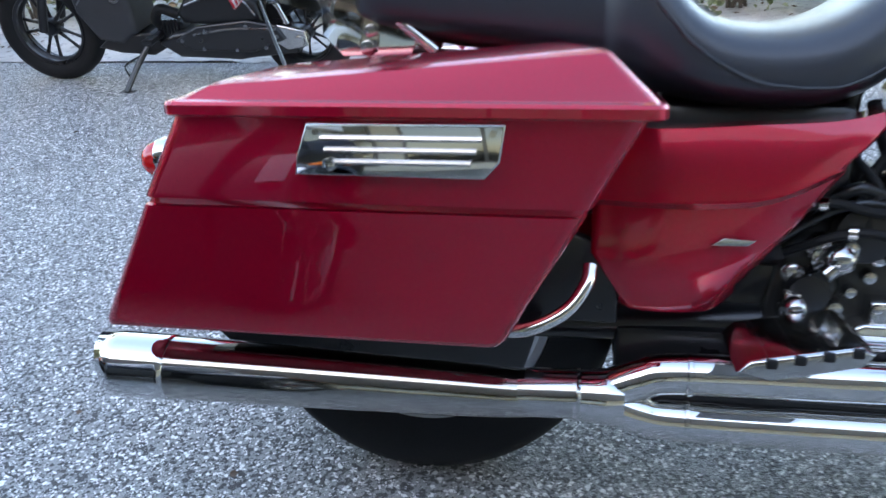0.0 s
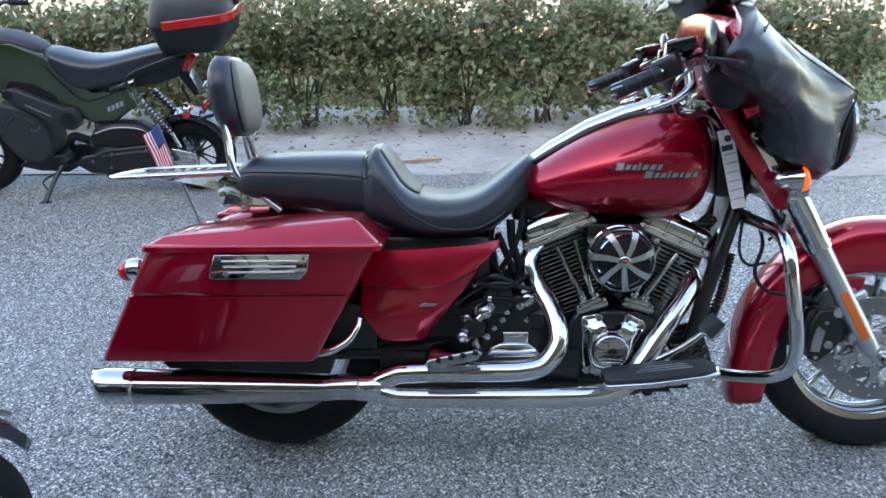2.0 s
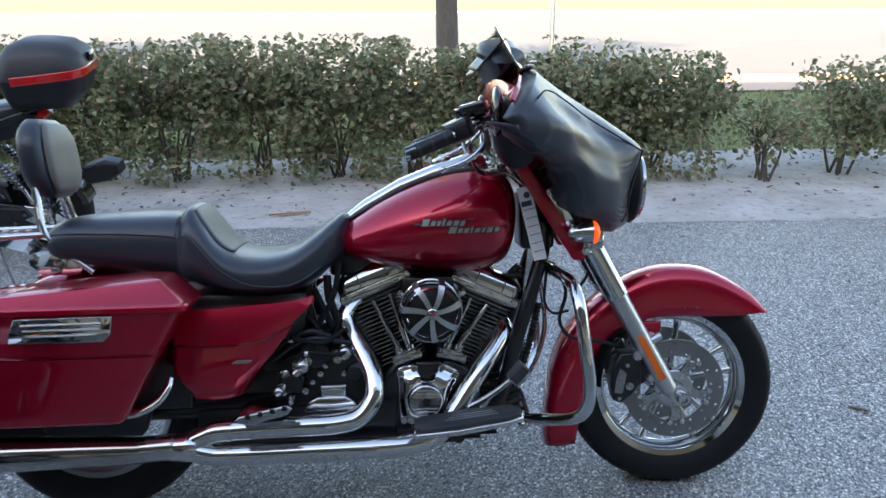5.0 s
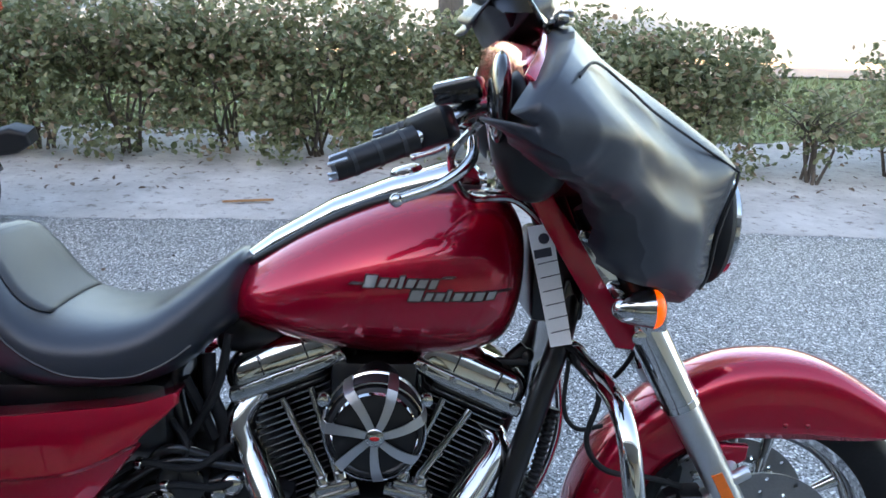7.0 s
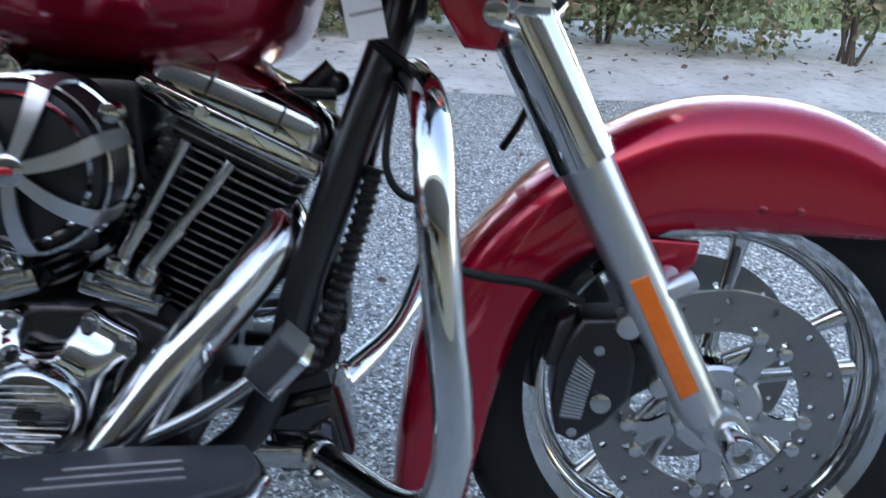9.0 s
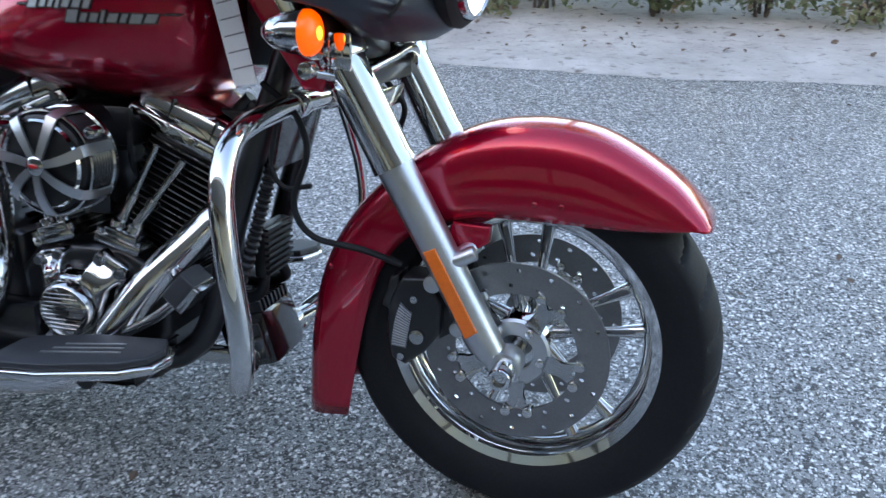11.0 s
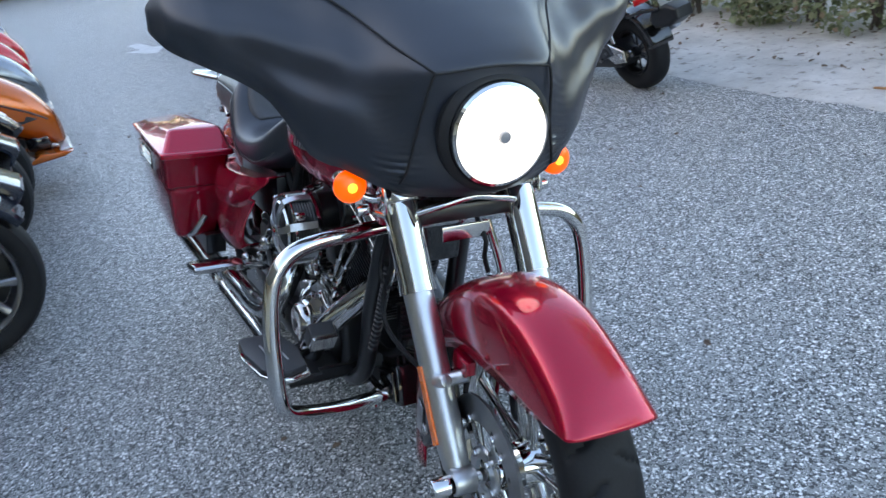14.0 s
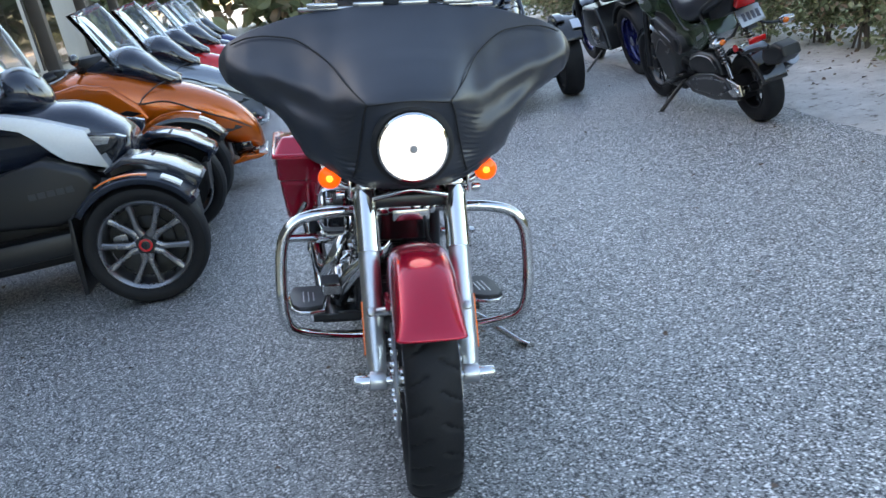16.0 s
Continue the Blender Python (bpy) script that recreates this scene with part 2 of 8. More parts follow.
def part(name, bm, material, parent=None, label="", smooth=True, m=None, angle=38, bevel=0.0, sub=0):
    """Links a bmesh as one mesh object under a thing or a part."""
    if m is not None:
        bm.transform(m)
    bmesh.ops.recalc_face_normals(bm, faces=bm.faces)
    if smooth:
        lim = radians(angle)
        for f in bm.faces:
            f.smooth = True
        for e in bm.edges:
            if len(e.link_faces) == 2 and e.calc_face_angle(0) > lim:
                e.smooth = False
    me = bpy.data.meshes.new(name)
    bm.to_mesh(me)
    bm.free()
    for mm in (material if isinstance(material, (list, tuple)) else (material,)):
        me.materials.append(mm)
    ob = new(name, me)
    if parent is not None:
        ob.parent = parent
    if label:
        tagged(ob, label)
    if bevel:
        b = ob.modifiers.new("bevel", "BEVEL")
        b.width, b.segments, b.limit_method, b.angle_limit = bevel, 2, "ANGLE", radians(35)
    if sub:
        s = ob.modifiers.new("smooth", "SUBSURF")
        s.levels = s.render_levels = sub
    return ob


def parts(name, bms, *args, **kw):
    """Links each bmesh of a list as a mesh of its own."""
    return [part(name, b, *args, **kw) for b in bms]


def thing(name, m, label, category, group="", kind=""):
    ob = new(name)
    ob.empty_display_size = 0.1
    ob.matrix_world = m
    return tagged(ob, label, category, group, kind)


def join(*bms):
    out = bms[0]
    for b in bms[1:]:
        me = bpy.data.meshes.new("tmp")
        b.to_mesh(me)
        out.from_mesh(me)
        bpy.data.meshes.remove(me)
        b.free()
    return out


def box(x0, x1, y0, y1, z0, z1, bev=0.0):
    bm = bmesh.new()
    bmesh.ops.create_cube(bm, size=1.0)
    for v in bm.verts:
        v.co = Vector(((x0 + x1) / 2 + v.co.x * (x1 - x0), (y0 + y1) / 2 + v.co.y * (y1 - y0), (z0 + z1) / 2 + v.co.z * (z1 - z0)))
    if bev:
        bmesh.ops.bevel(bm, geom=list(bm.edges), offset=bev, segments=2, affect="EDGES", profile=0.5)
    return bm


def spline(points, n):
    """n points along a smooth curve through the points."""
    pts = [Vector(p) for p in points]
    if len(pts) == 2:
        return [pts[0].lerp(pts[1], i / (n - 1)) for i in range(n)]
    out = []
    segs = len(pts) - 1
    for i in range(n):
        u = i / (n - 1) * segs
        k = min(int(u), segs - 1)
        t = u - k
        p1, p2 = pts[k], pts[k + 1]
        p0 = pts[k - 1] if k > 0 else p1 * 2 - p2
        p3 = pts[k + 2] if k + 2 < len(pts) else p2 * 2 - p1
        out.append(0.5 * (2 * p1 + (p2 - p0) * t + (2 * p0 - 5 * p1 + 4 * p2 - p3) * t * t + (3 * p1 - p0 - 3 * p2 + p3) * t ** 3))
    return out


def tube(points, radius, n=0, segs=14, cap=True):
    """A round bar along the points; radius a number or one per point."""
    pts = [Vector(p) for p in points]
    if n:
        if isinstance(radius, (list, tuple)):
            k = len(radius) - 1
            radius = [radius[min(int(i / (n - 1) * k), k - 1)] + (radius[min(int(i / (n - 1) * k) + 1, k)] - radius[min(int(i / (n - 1) * k), k - 1)]) * (i / (n - 1) * k - min(int(i / (n - 1) * k), k - 1)) for i in range(n)]
        pts = spline(pts, n)
    if not isinstance(radius, (list, tuple)):
        radius = [radius] * len(pts)
    bm = bmesh.new()
    rings = []
    nrm = None
    for i, p in enumerate(pts):
        d = (pts[min(i + 1, len(pts) - 1)] - pts[max(i - 1, 0)]).normalized()
        if nrm is None:
            nrm = d.orthogonal().normalized()
        else:
            nrm = (nrm - d * nrm.dot(d)).normalized()
        side = d.cross(nrm)
        rings.append([bm.verts.new(p + (nrm * math.cos(2 * math.pi * k / segs) + side * math.sin(2 * math.pi * k / segs)) * radius[i]) for k in range(segs)])
    for a, b in zip(rings, rings[1:]):
        for k in range(segs):
            bm.faces.new((a[k], a[(k + 1) % segs], b[(k + 1) % segs], b[k]))
    if cap:
        bm.faces.new(list(reversed(rings[0])))
        bm.faces.new(rings[-1])
    return bm


def loft(rings, cap=True, closed=True):
    """Skin over rings of equally many points."""
    bm = bmesh.new()
    vs = [[bm.verts.new(p) for p in r] for r in rings]
    for a, b in zip(vs, vs[1:]):
        n = len(a)
        for k in range(n if closed else n - 1):
            bm.faces.new((a[k], a[(k + 1) % n], b[(k + 1) % n], b[k]))
    if cap and closed:
        bm.faces.new(list(reversed(vs[0])))
        bm.faces.new(vs[-1])
    return bm


def lathe(profile, segs=40, m=None, close=False):
    """Turns (radius, along) pairs about the y axis."""
    bm = bmesh.new()
    rings = []
    for r, a in profile:
        if r < 1e-6:
            rings.append([bm.verts.new((0, a, 0))])
        else:
            rings.append([bm.verts.new((r * math.cos(2 * math.pi * k / segs), a, r * math.sin(2 * math.pi * k / segs))) for k in range(segs)])
    pairs = list(zip(rings, rings[1:]))
    if close:
        pairs.append((rings[-1], rings[0]))
    for a, b in pairs:
        for k in range(segs):
            k2 = (k + 1) % segs
            if len(a) == 1 and len(b) == 1:
                continue
            if len(a) == 1:
                bm.faces.new((a[0], b[k2], b[k]))
            elif len(b) == 1:
                bm.faces.new((a[k], a[k2], b[0]))
            else:
                bm.faces.new((a[k], a[k2], b[k2], b[k]))
    if m is not None:
        bm.transform(m)
    return bm


def slab(outline, y0, y1, bev=0.0, taper=0.0):
    """A plate: an outline of (x, z) pairs given thickness from y0 to y1; taper shrinks the y0 face."""
    bm = bmesh.new()
    cx = sum(p[0] for p in outline) / len(outline)
    cz = sum(p[1] for p in outline) / len(outline)
    k = 1 - taper
    a = [bm.verts.new((cx + (x - cx) * k, y0, cz + (z - cz) * k)) for x, z in outline]
    b = [bm.verts.new((x, y1, z)) for x, z in outline]
    n = len(a)
    for i in range(n):
        bm.faces.new((a[i], a[(i + 1) % n], b[(i + 1) % n], b[i]))
    fa, fb = bm.faces.new(a), bm.faces.new(list(reversed(b)))
    if bev:
        bmesh.ops.bevel(bm, geom=list(fa.edges) + list(fb.edges), offset=bev, segments=3, affect="EDGES", profile=0.6)
    return bm


def cyl(p, q, r, segs=20, r2=None, bev=0.0):
    bm = tube([p, q], [r, r if r2 is None else r2], segs=segs)
    if bev:
        rim = [e for e in bm.edges if any(len(f.verts) == segs for f in e.link_faces)]
        bmesh.ops.bevel(bm, geom=rim, offset=bev, segments=2, affect="EDGES", profile=0.5)
    return bm


def superring(cx, hy, z0, z1, n=28, power=2.6, low=0.5):
    """A rounded cross-section at x = cx: half-width hy, from z0 to z1; low: height share at which it is widest."""
    out = []
    zm = z0 + (z1 - z0) * low
    for k in range(n):
        a = 2 * math.pi * k / n
        c, s = math.cos(a), math.sin(a)
        yy = hy * math.copysign(abs(c) ** (2 / power), c)
        zz = zm + (z1 - zm if s > 0 else zm - z0) * math.copysign(abs(s) ** (2 / power), s)
        out.append((cx, yy, zz))
    return out


def sphere(c, r, sx=1, sy=1, sz=1, seg=20):
    bm = bmesh.new()
    bmesh.ops.create_uvsphere(bm, u_segments=seg, v_segments=seg // 2, radius=r)
    bm.transform(at(*c) @ Matrix.Diagonal((sx, sy, sz, 1)))
    return bm


def drilled_ring(r0, r1, y0, y1, sectors=32, hole=0.0046):
    """A brake disc: two rows of drilled holes go right through."""
    bm = bmesh.new()
    rm = (r0 + r1) / 2

    def put(r, a, y):
        return bm.verts.new((r * math.cos(a), y, r * math.sin(a)))

    for row, (ra, rb) in enumerate(((r0, rm), (rm, r1))):
        for s in range(sectors):
            a0 = 2 * math.pi * (s + 0.5 * row) / sectors
            a1 = a0 + 2 * math.pi / sectors
            ac, rc = (a0 + a1) / 2, (ra + rb) / 2
            border = [(ra, a0), (ra, ac), (ra, a1), (rc, a1), (rb, a1), (rb, ac), (rb, a0), (rc, a0)]
            drilled = (s + row) % 2 == 0
            for y in (y0, y1):
                o = [put(r, a, y) for r, a in border]
                if not drilled:
                    bm.faces.new(o)
                    continue
                h = []
                for r, a in border:
                    dx, dy = (r - rc), (a - ac) * rc
                    l = math.hypot(dx, dy)
                    h.append(put(rc + dx / l * hole, ac + dy / l * hole / rc, y))
                for i in range(8):
                    bm.faces.new((o[i], o[(i + 1) % 8], h[(i + 1) % 8], h[i]))
    bmesh.ops.remove_doubles(bm, verts=bm.verts, dist=1e-5)
    for r in (r0, r1):
        n = sectors * 2
        for s in range(n):
            a0, a1 = 2 * math.pi * s / n, 2 * math.pi * (s + 1) / n
            bm.faces.new((put(r, a0, y0), put(r, a1, y0), put(r, a1, y1), put(r, a0, y1)))
    bmesh.ops.remove_doubles(bm, verts=bm.verts, dist=1e-5)
    return bm


def tyre(R, half, rim, tread=0.0, segs=72):
    """A tyre about the y axis with a round crown; tread cuts slanted grooves."""
    prof = [(rim, -half * 0.72), (rim + (R - rim) * 0.25, -half * 0.93), (rim + (R - rim) * 0.55, -half), (R - (R - rim) * 0.22, -half * 0.93),
            (R - (R - rim) * 0.09, -half * 0.72), (R - (R - rim) * 0.025, -half * 0.42), (R, -half * 0.14)]
    prof = prof + [(r, -a) for r, a in reversed(prof)]
    bm = lathe(prof, segs, close=True)
    return bm

# ---- ground and setting ----
def sheet(name, x0, x1, y0, y1, z, nx, ny, material, label, category, wobble=None, height=0.0):
    bm = bmesh.new()
    grid = []
    for i in range(nx + 1):
        x = x0 + (x1 - x0) * i / nx
        row = []
        for j in range(ny + 1):
            y = y0 + (y1 - y0) * j / ny
            if wobble and j == 0:
                y += wobble(x)
            zz = z + (height * (noise.noise(Vector((x * 1.1, y * 1.1, 3))) + 0.5 * noise.noise(Vector((x * 4, y * 4, 7)))) if 0 < j < ny else 0)
            row.append(bm.verts.new((x, y, max(zz, z - 0.002) if j else z - 0.006)))
        grid.append(row)
    for a, b in zip(grid, grid[1:]):
        for j in range(ny):
            bm.faces.new((a[j], b[j], b[j + 1], a[j + 1]))
    ob = part(name, bm, material, None, "", m=None)
    return tagged(ob, label, category, kind="structure")


g = bmesh.new()
for p in ((-600, -600), (600, -600), (600, 700), (-600, 700)):
    g.verts.new((*p, 0))
g.faces.new(g.verts)
tagged(part("ground", g, ASPHALT, smooth=False), "coarse grey asphalt of a shaded car park", "ground", kind="structure")
sheet("sand_strip", -14, 12, 2.78, 5.1, 0.008, 420, 36, SAND, "pale sandy soil strip along the hedge", "soil",
      lambda x: 0.07 * noise.noise(Vector((x * 0.8, 0, 0))) + 0.035 * noise.noise(Vector((x * 5, 1, 0))) + 0.02 * noise.noise(Vector((x * 17, 1, 4))) - 0.03 * x, 0.02)
sheet("lawn_strip", -60, 60, 4.95, 9.0, 0.022, 120, 20, LAWN, "mown green lawn strip behind the hedge", "lawn", lambda x: 0.12 * noise.noise(Vector((x * 1.5, 5, 0))), 0.012)
sheet("footpath", -80, 80, 9.0, 10.1, 0.05, 4, 2, WALK, "pale concrete footpath in the sun", "path")
sheet("road", -300, 300, 10.6, 46.0, 0.012, 4, 4, ROAD, "wide sunlit pale road", "road")
sheet("far_lawn", -300, 300, 46.5, 120.0, 0.10, 30, 10, FAR_LAWN, "dry sunlit lawn across the road", "lawn", None, 0.05)
for y0, y1, nm in ((10.1, 10.35, "kerb"), (46.1, 46.35, "kerb")):
    tagged(part(nm, box(-200, 200, y0, y1, -0.02, 0.13, 0.015), WALK), "pale concrete road kerb", "kerb", kind="structure")
# shop building behind the parking bays: closes the place and shades it
tagged(part("wall_building", box(-42, 30, -9.0, -8.6, 0, 9.7), STUCCO, smooth=False), "plain stucco shop wall behind the parked row", "wall", kind="structure")

def treaded_tyre(R, half, rim, grooves=26, segs=312, depth=0.005):
    """A motorcycle tyre with slanted tread grooves and a centre groove, cut in."""
    side = [(rim, -0.70), (rim + (R - rim) * 0.2, -0.9), (rim + (R - rim) * 0.45, -1.0), (rim + (R - rim) * 0.65, -0.985)]
    crown = []
    m = 22
    for i in range(m + 1):
        a = math.pi * (-0.42 + 0.84 * i / m)
        crown.append((rim + (R - rim) * (0.70 + 0.30 * (math.cos(a) - math.cos(0.42 * math.pi)) / (1 - math.cos(0.42 * math.pi))), math.sin(a) / math.sin(0.42 * math.pi) * 0.97))
    prof = side + crown + [(r, -s) for r, s in reversed(side)]
    n = len(prof)
    bm = bmesh.new()
    rings = []
    for r, s in prof:
        ring = []
        for k in range(segs):
            a = 2 * math.pi * k / segs
            rr = r
            if abs(s) < 0.93 and r > rim + (R - rim) * 0.68:
                u = (a / (2 * math.pi) * grooves + (0.55 * abs(s)) + (0.5 if s > 0 else 0)) % 1.0
                if u < 0.13 and 0.16 < abs(s) < 0.9:
                    rr -= depth
            ring.append(bm.verts.new((rr * math.cos(a), s * half, rr * math.sin(a))))
        rings.append(ring)
    for i in range(n):
        a, b = rings[i], rings[(i + 1) % n]
        for k in range(segs):
            bm.faces.new((a[k], a[(k + 1) % segs], b[(k + 1) % segs], b[k]))
    return bm


def twin_spoke(angle, r0, r1, off, thick=0.011, y=0.0):
    """One flattened bar of a cast wheel from the hub to the rim."""
    rings = []
    for t in (0.0, 0.25, 0.5, 0.75, 1.0):
        r = r0 + (r1 - r0) * t
        w = thick * (1.25 - 0.5 * math.sin(t * math.pi))
        o = off * (0.35 + 0.65 * t)
        yy = y + 0.012 * (1 - t)
        rings.append([(r, yy + w * 0.9 * math.sin(q), o + w * math.cos(q)) for q in [2 * math.pi * k / 12 for k in range(12)]])
    bm = loft(rings)
    bm.transform(ry(-angle))
    return bm


def red_motorcycle():
    bike = thing("touring_motorcycle", at(0, -0.0526, -0.002) @ rx(-10.9),
                 "candy red touring motorcycle with hard saddlebags, chrome pipes and covered fairing", "motorcycle")
    AX = Vector((1.655, 0, 0.304))
    pivot = Vector((1.42, 0, 0.60))
    axis = Vector((-math.sin(radians(27)), 0, math.cos(radians(27))))
    S = Matrix.Translation(pivot) @ Matrix.Rotation(radians(-4.2), 4, axis) @ Matrix.Translation(-pivot)
    FW = S @ at(*AX)

    # ---- front wheel ----
    rim = part("front_wheel", lathe([(0.205, -0.042), (0.222, -0.047), (0.226, -0.043), (0.216, -0.036), (0.204, -0.03), (0.192, -0.012), (0.188, 0), (0.192, 0.012),
                                     (0.204, 0.03), (0.216, 0.036), (0.226, 0.043), (0.222, 0.047), (0.205, 0.042)], 72, close=True), CHROME, bike, "polished chrome cast front wheel", m=FW)
    part("tyre", treaded_tyre(0.308, 0.065, 0.219), RUBBER, rim, "worn black front tyre", m=FW)
    part("hub", lathe([(0.0, -0.07), (0.03, -0.07), (0.034, -0.06), (0.036, -0.03), (0.045, -0.02), (0.045, 0.02), (0.036, 0.03), (0.034, 0.06), (0.03, 0.07), (0, 0.07)], 32), CHROME, rim, m=FW)
    for k in range(5):
        for o in (-1, 1):
            part("spoke", twin_spoke(k * 72 + 20 + o * 4, 0.035, 0.196, o * 0.024), CHROME, rim, m=FW)
    for s in (-1, 1):
        y = s * 0.078
        disc = part("brake_disc", drilled_ring(0.098, 0.147, y - 0.003, y + 0.003), DISC, rim, "drilled steel brake disc", m=FW)
        part("disc_carrier", lathe([(0.030, y - 0.004), (0.052, y - 0.004), (0.056, y), (0.052, y + 0.004), (0.030, y + 0.004)], 40, close=True), ALLOY, rim, "cast alloy disc carrier", m=FW)
        for k in range(5):
            turn = FW @ ry(72 * k + 14)
            arm = slab([(0.046, -0.016), (0.074, -0.009), (0.100, -0.021), (0.105, -0.012), (0.088, 0.0), (0.105, 0.012), (0.100, 0.021), (0.074, 0.009), (0.046, 0.016)], y - 0.004, y + 0.004, 0.002)
            part("carrier_arm", arm, CHROME_WORN, rim, m=turn)
            parts("rivet", [cyl((0.101, y - 0.010, v), (0.101, y + 0.010, v), 0.0085, 12, bev=0.002) for v in (-0.018, 0.018)] + [cyl((0.042, y - 0.011, 0.0), (0.042, y + 0.011, 0.0), 0.007, 10, bev=0.0015)], CHROME, rim, m=turn)

    # ---- axle, forks, calipers ----
    for s in (-1, 1):
        nut = lathe([(0, 0.0), (0.014, 0), (0.017, 0.004), (0.018, 0.012), (0.018, 0.048), (0.016, 0.052), (0.011, 0.052), (0.011, 0.044), (0.0, 0.044)], 24)
        part("axle_nut", nut, CHROME, bike, m=FW @ at(0, s * 0.130, 0) @ (Matrix.Identity(4) if s > 0 else rz(180)))
        part("axle", cyl((0, s * 0.06, 0), (0, s * 0.145, 0), 0.013), CHROME, bike, m=FW)
        y = s * 0.122
        low, mid, top = (1.628, y, 0.318), (1.4715, y, 0.598), (1.385, y, 0.760)
        slider = part("fork_slider", join(tube([low, (1.60, y, 0.366), (1.53, y, 0.494), mid], [0.024, 0.027, 0.0275, 0.0285], n=14, segs=24),
                                          tube([(1.645, y, 0.292), (1.635, y, 0.308), low], [0.015, 0.019, 0.023], segs=18),
                                          cyl((1.652, y - s * 0.022, 0.304), (1.652, y + s * 0.02, 0.304), 0.025, 22, bev=0.003)), ALLOY, bike, "satin aluminium lower fork leg", m=S)
        part("fender_boss", join(cyl((1.560, y, 0.455), (1.585, y - s * 0.045, 0.470), 0.013, 14), cyl((1.552, y + s * 0.01, 0.452), (1.600, y + s * 0.002, 0.476), 0.012, 14, bev=0.003)), ALLOY, slider, m=S)
        part("fork_cover", join(tube([mid, (1.43, y, 0.676), top], 0.0335, n=8, segs=26), tube([(1.468, y, 0.605), (1.474, y, 0.594)], 0.0345, segs=26)), CHROME, bike, "tall chrome fork cover", m=S)
        part("fork_tube", tube([top, (1.29, y, 0.94)], 0.026, segs=18), BLACK_METAL, bike, m=S)
        refl = slab([(1.527, 0.476), (1.545, 0.484), (1.612, 0.360), (1.594, 0.347)], 0.0, 0.006, 0.0015)
        part("reflector", refl, AMBER, slider, "amber fork reflector", m=S @ at(0, s * 0.146 - (0.006 if s < 0 else 0), 0))
        # caliper
        cal = join(slab([(1.463, 0.372), (1.470, 0.398), (1.486, 0.425), (1.528, 0.428), (1.550, 0.385), (1.545, 0.335), (1.520, 0.302), (1.490, 0.278), (1.467, 0.288), (1.459, 0.330)], -0.03, 0.03, 0.008),
                   slab([(1.545, 0.395), (1.578, 0.40), (1.582, 0.350), (1.540, 0.322)], -0.012, 0.012, 0.003), slab([(1.448, 0.372), (1.462, 0.418), (1.480, 0.428), (1.470, 0.36)], -0.022, 0.018, 0.006))
        c = part("brake_caliper", cal, BLACK_METAL, bike, "black front brake caliper", m=S @ at(0, s * 0.100, 0))
        MB = S @ at(0, s * 0.131, 0) if s > 0 else S @ at(0, s * 0.131, 0) @ Matrix.Diagonal((1, -1, 1, 1))
        part("caliper_badge", slab([(1.485, 0.386), (1.504, 0.369), (1.493, 0.309), (1.469, 0.311), (1.474, 0.350)], 0, 0.0028, 0.0008), GUNMETAL, c, "ribbed silver insert", m=MB)
        ribs = []
        for k in range(15):
            f = k / 14
            zl, zr = 0.314 + 0.066 * f, 0.312 + 0.054 * f
            xl, xr = 1.470 + 0.0035 * f + 0.010 * f * f, 1.4925 + 0.010 * f
            ribs.append(slab([(xl, zl), (xr, zr), (xr, zr + 0.0018), (xl, zl + 0.0018)], 0.002, 0.0042))
        parts("badge_rib", ribs, ALLOY, c, m=MB)
        parts("bolt", (cyl((1.512, s * 0.128, 0.332), (1.512, s * 0.139, 0.332), 0.012, 16, bev=0.002), cyl((1.484, s * 0.128, 0.294), (1.484, s * 0.134, 0.294), 0.006, 10),
                       cyl((1.506, s * 0.128, 0.392), (1.506, s * 0.134, 0.392), 0.006, 10)), CHROME_WORN, c, m=S)
        parts("lug", (cyl((1.535, s * 0.10, 0.420), (1.535, s * 0.135, 0.420), 0.014, 16, bev=0.003), cyl((1.575, s * 0.10, 0.352), (1.575, s * 0.135, 0.352), 0.012, 16, bev=0.003)), ALLOY, c, m=S)

    # ---- front fender ----
    stations = [((1.930, 0.526), (1.898, 0.526)), ((1.912, 0.550), (1.865, 0.522)), ((1.866, 0.592), (1.80, 0.518)), ((1.762, 0.647), (1.715, 0.519)),
                ((1.655, 0.660), (1.64, 0.519)), ((1.552, 0.639), (1.575, 0.515)), ((1.440, 0.571), (1.495, 0.485)), ((1.352, 0.475), (1.440, 0.430)),
                ((1.303, 0.370), (1.406, 0.340)), ((1.283, 0.250), (1.386, 0.250)), ((1.276, 0.128), (1.366, 0.140))]
    tops = spline([(a[0], 0, a[1]) for a, b in stations], 44)
    lows = spline([(b[0], 0, b[1]) for a, b in stations], 44)
    rows = []
    for t, l in zip(tops, lows):
        row = []
        for v, k in ((-0.082, 1.0), (-0.082, 0.82), (-0.0815, 0.62), (-0.0800, 0.44), (-0.0765, 0.29), (-0.070, 0.175), (-0.060, 0.09), (-0.046, 0.042), (-0.029, 0.014), (-0.012, 0.002), (0, 0.0)):
            p = t.lerp(l, k)
            row.append((p.x, v, p.z))
        row += [(x, -v, z) for x, v, z in reversed(row[:-1])]
        rows.append(row)
    fender = loft(rows, closed=False)
    ob = part("front_fender", fender, RED, bike, "deep candy red front fender", m=S, angle=60)
    sol = ob.modifiers.new("thick", "SOLIDIFY")
    sol.thickness, sol.offset = 0.004, -1
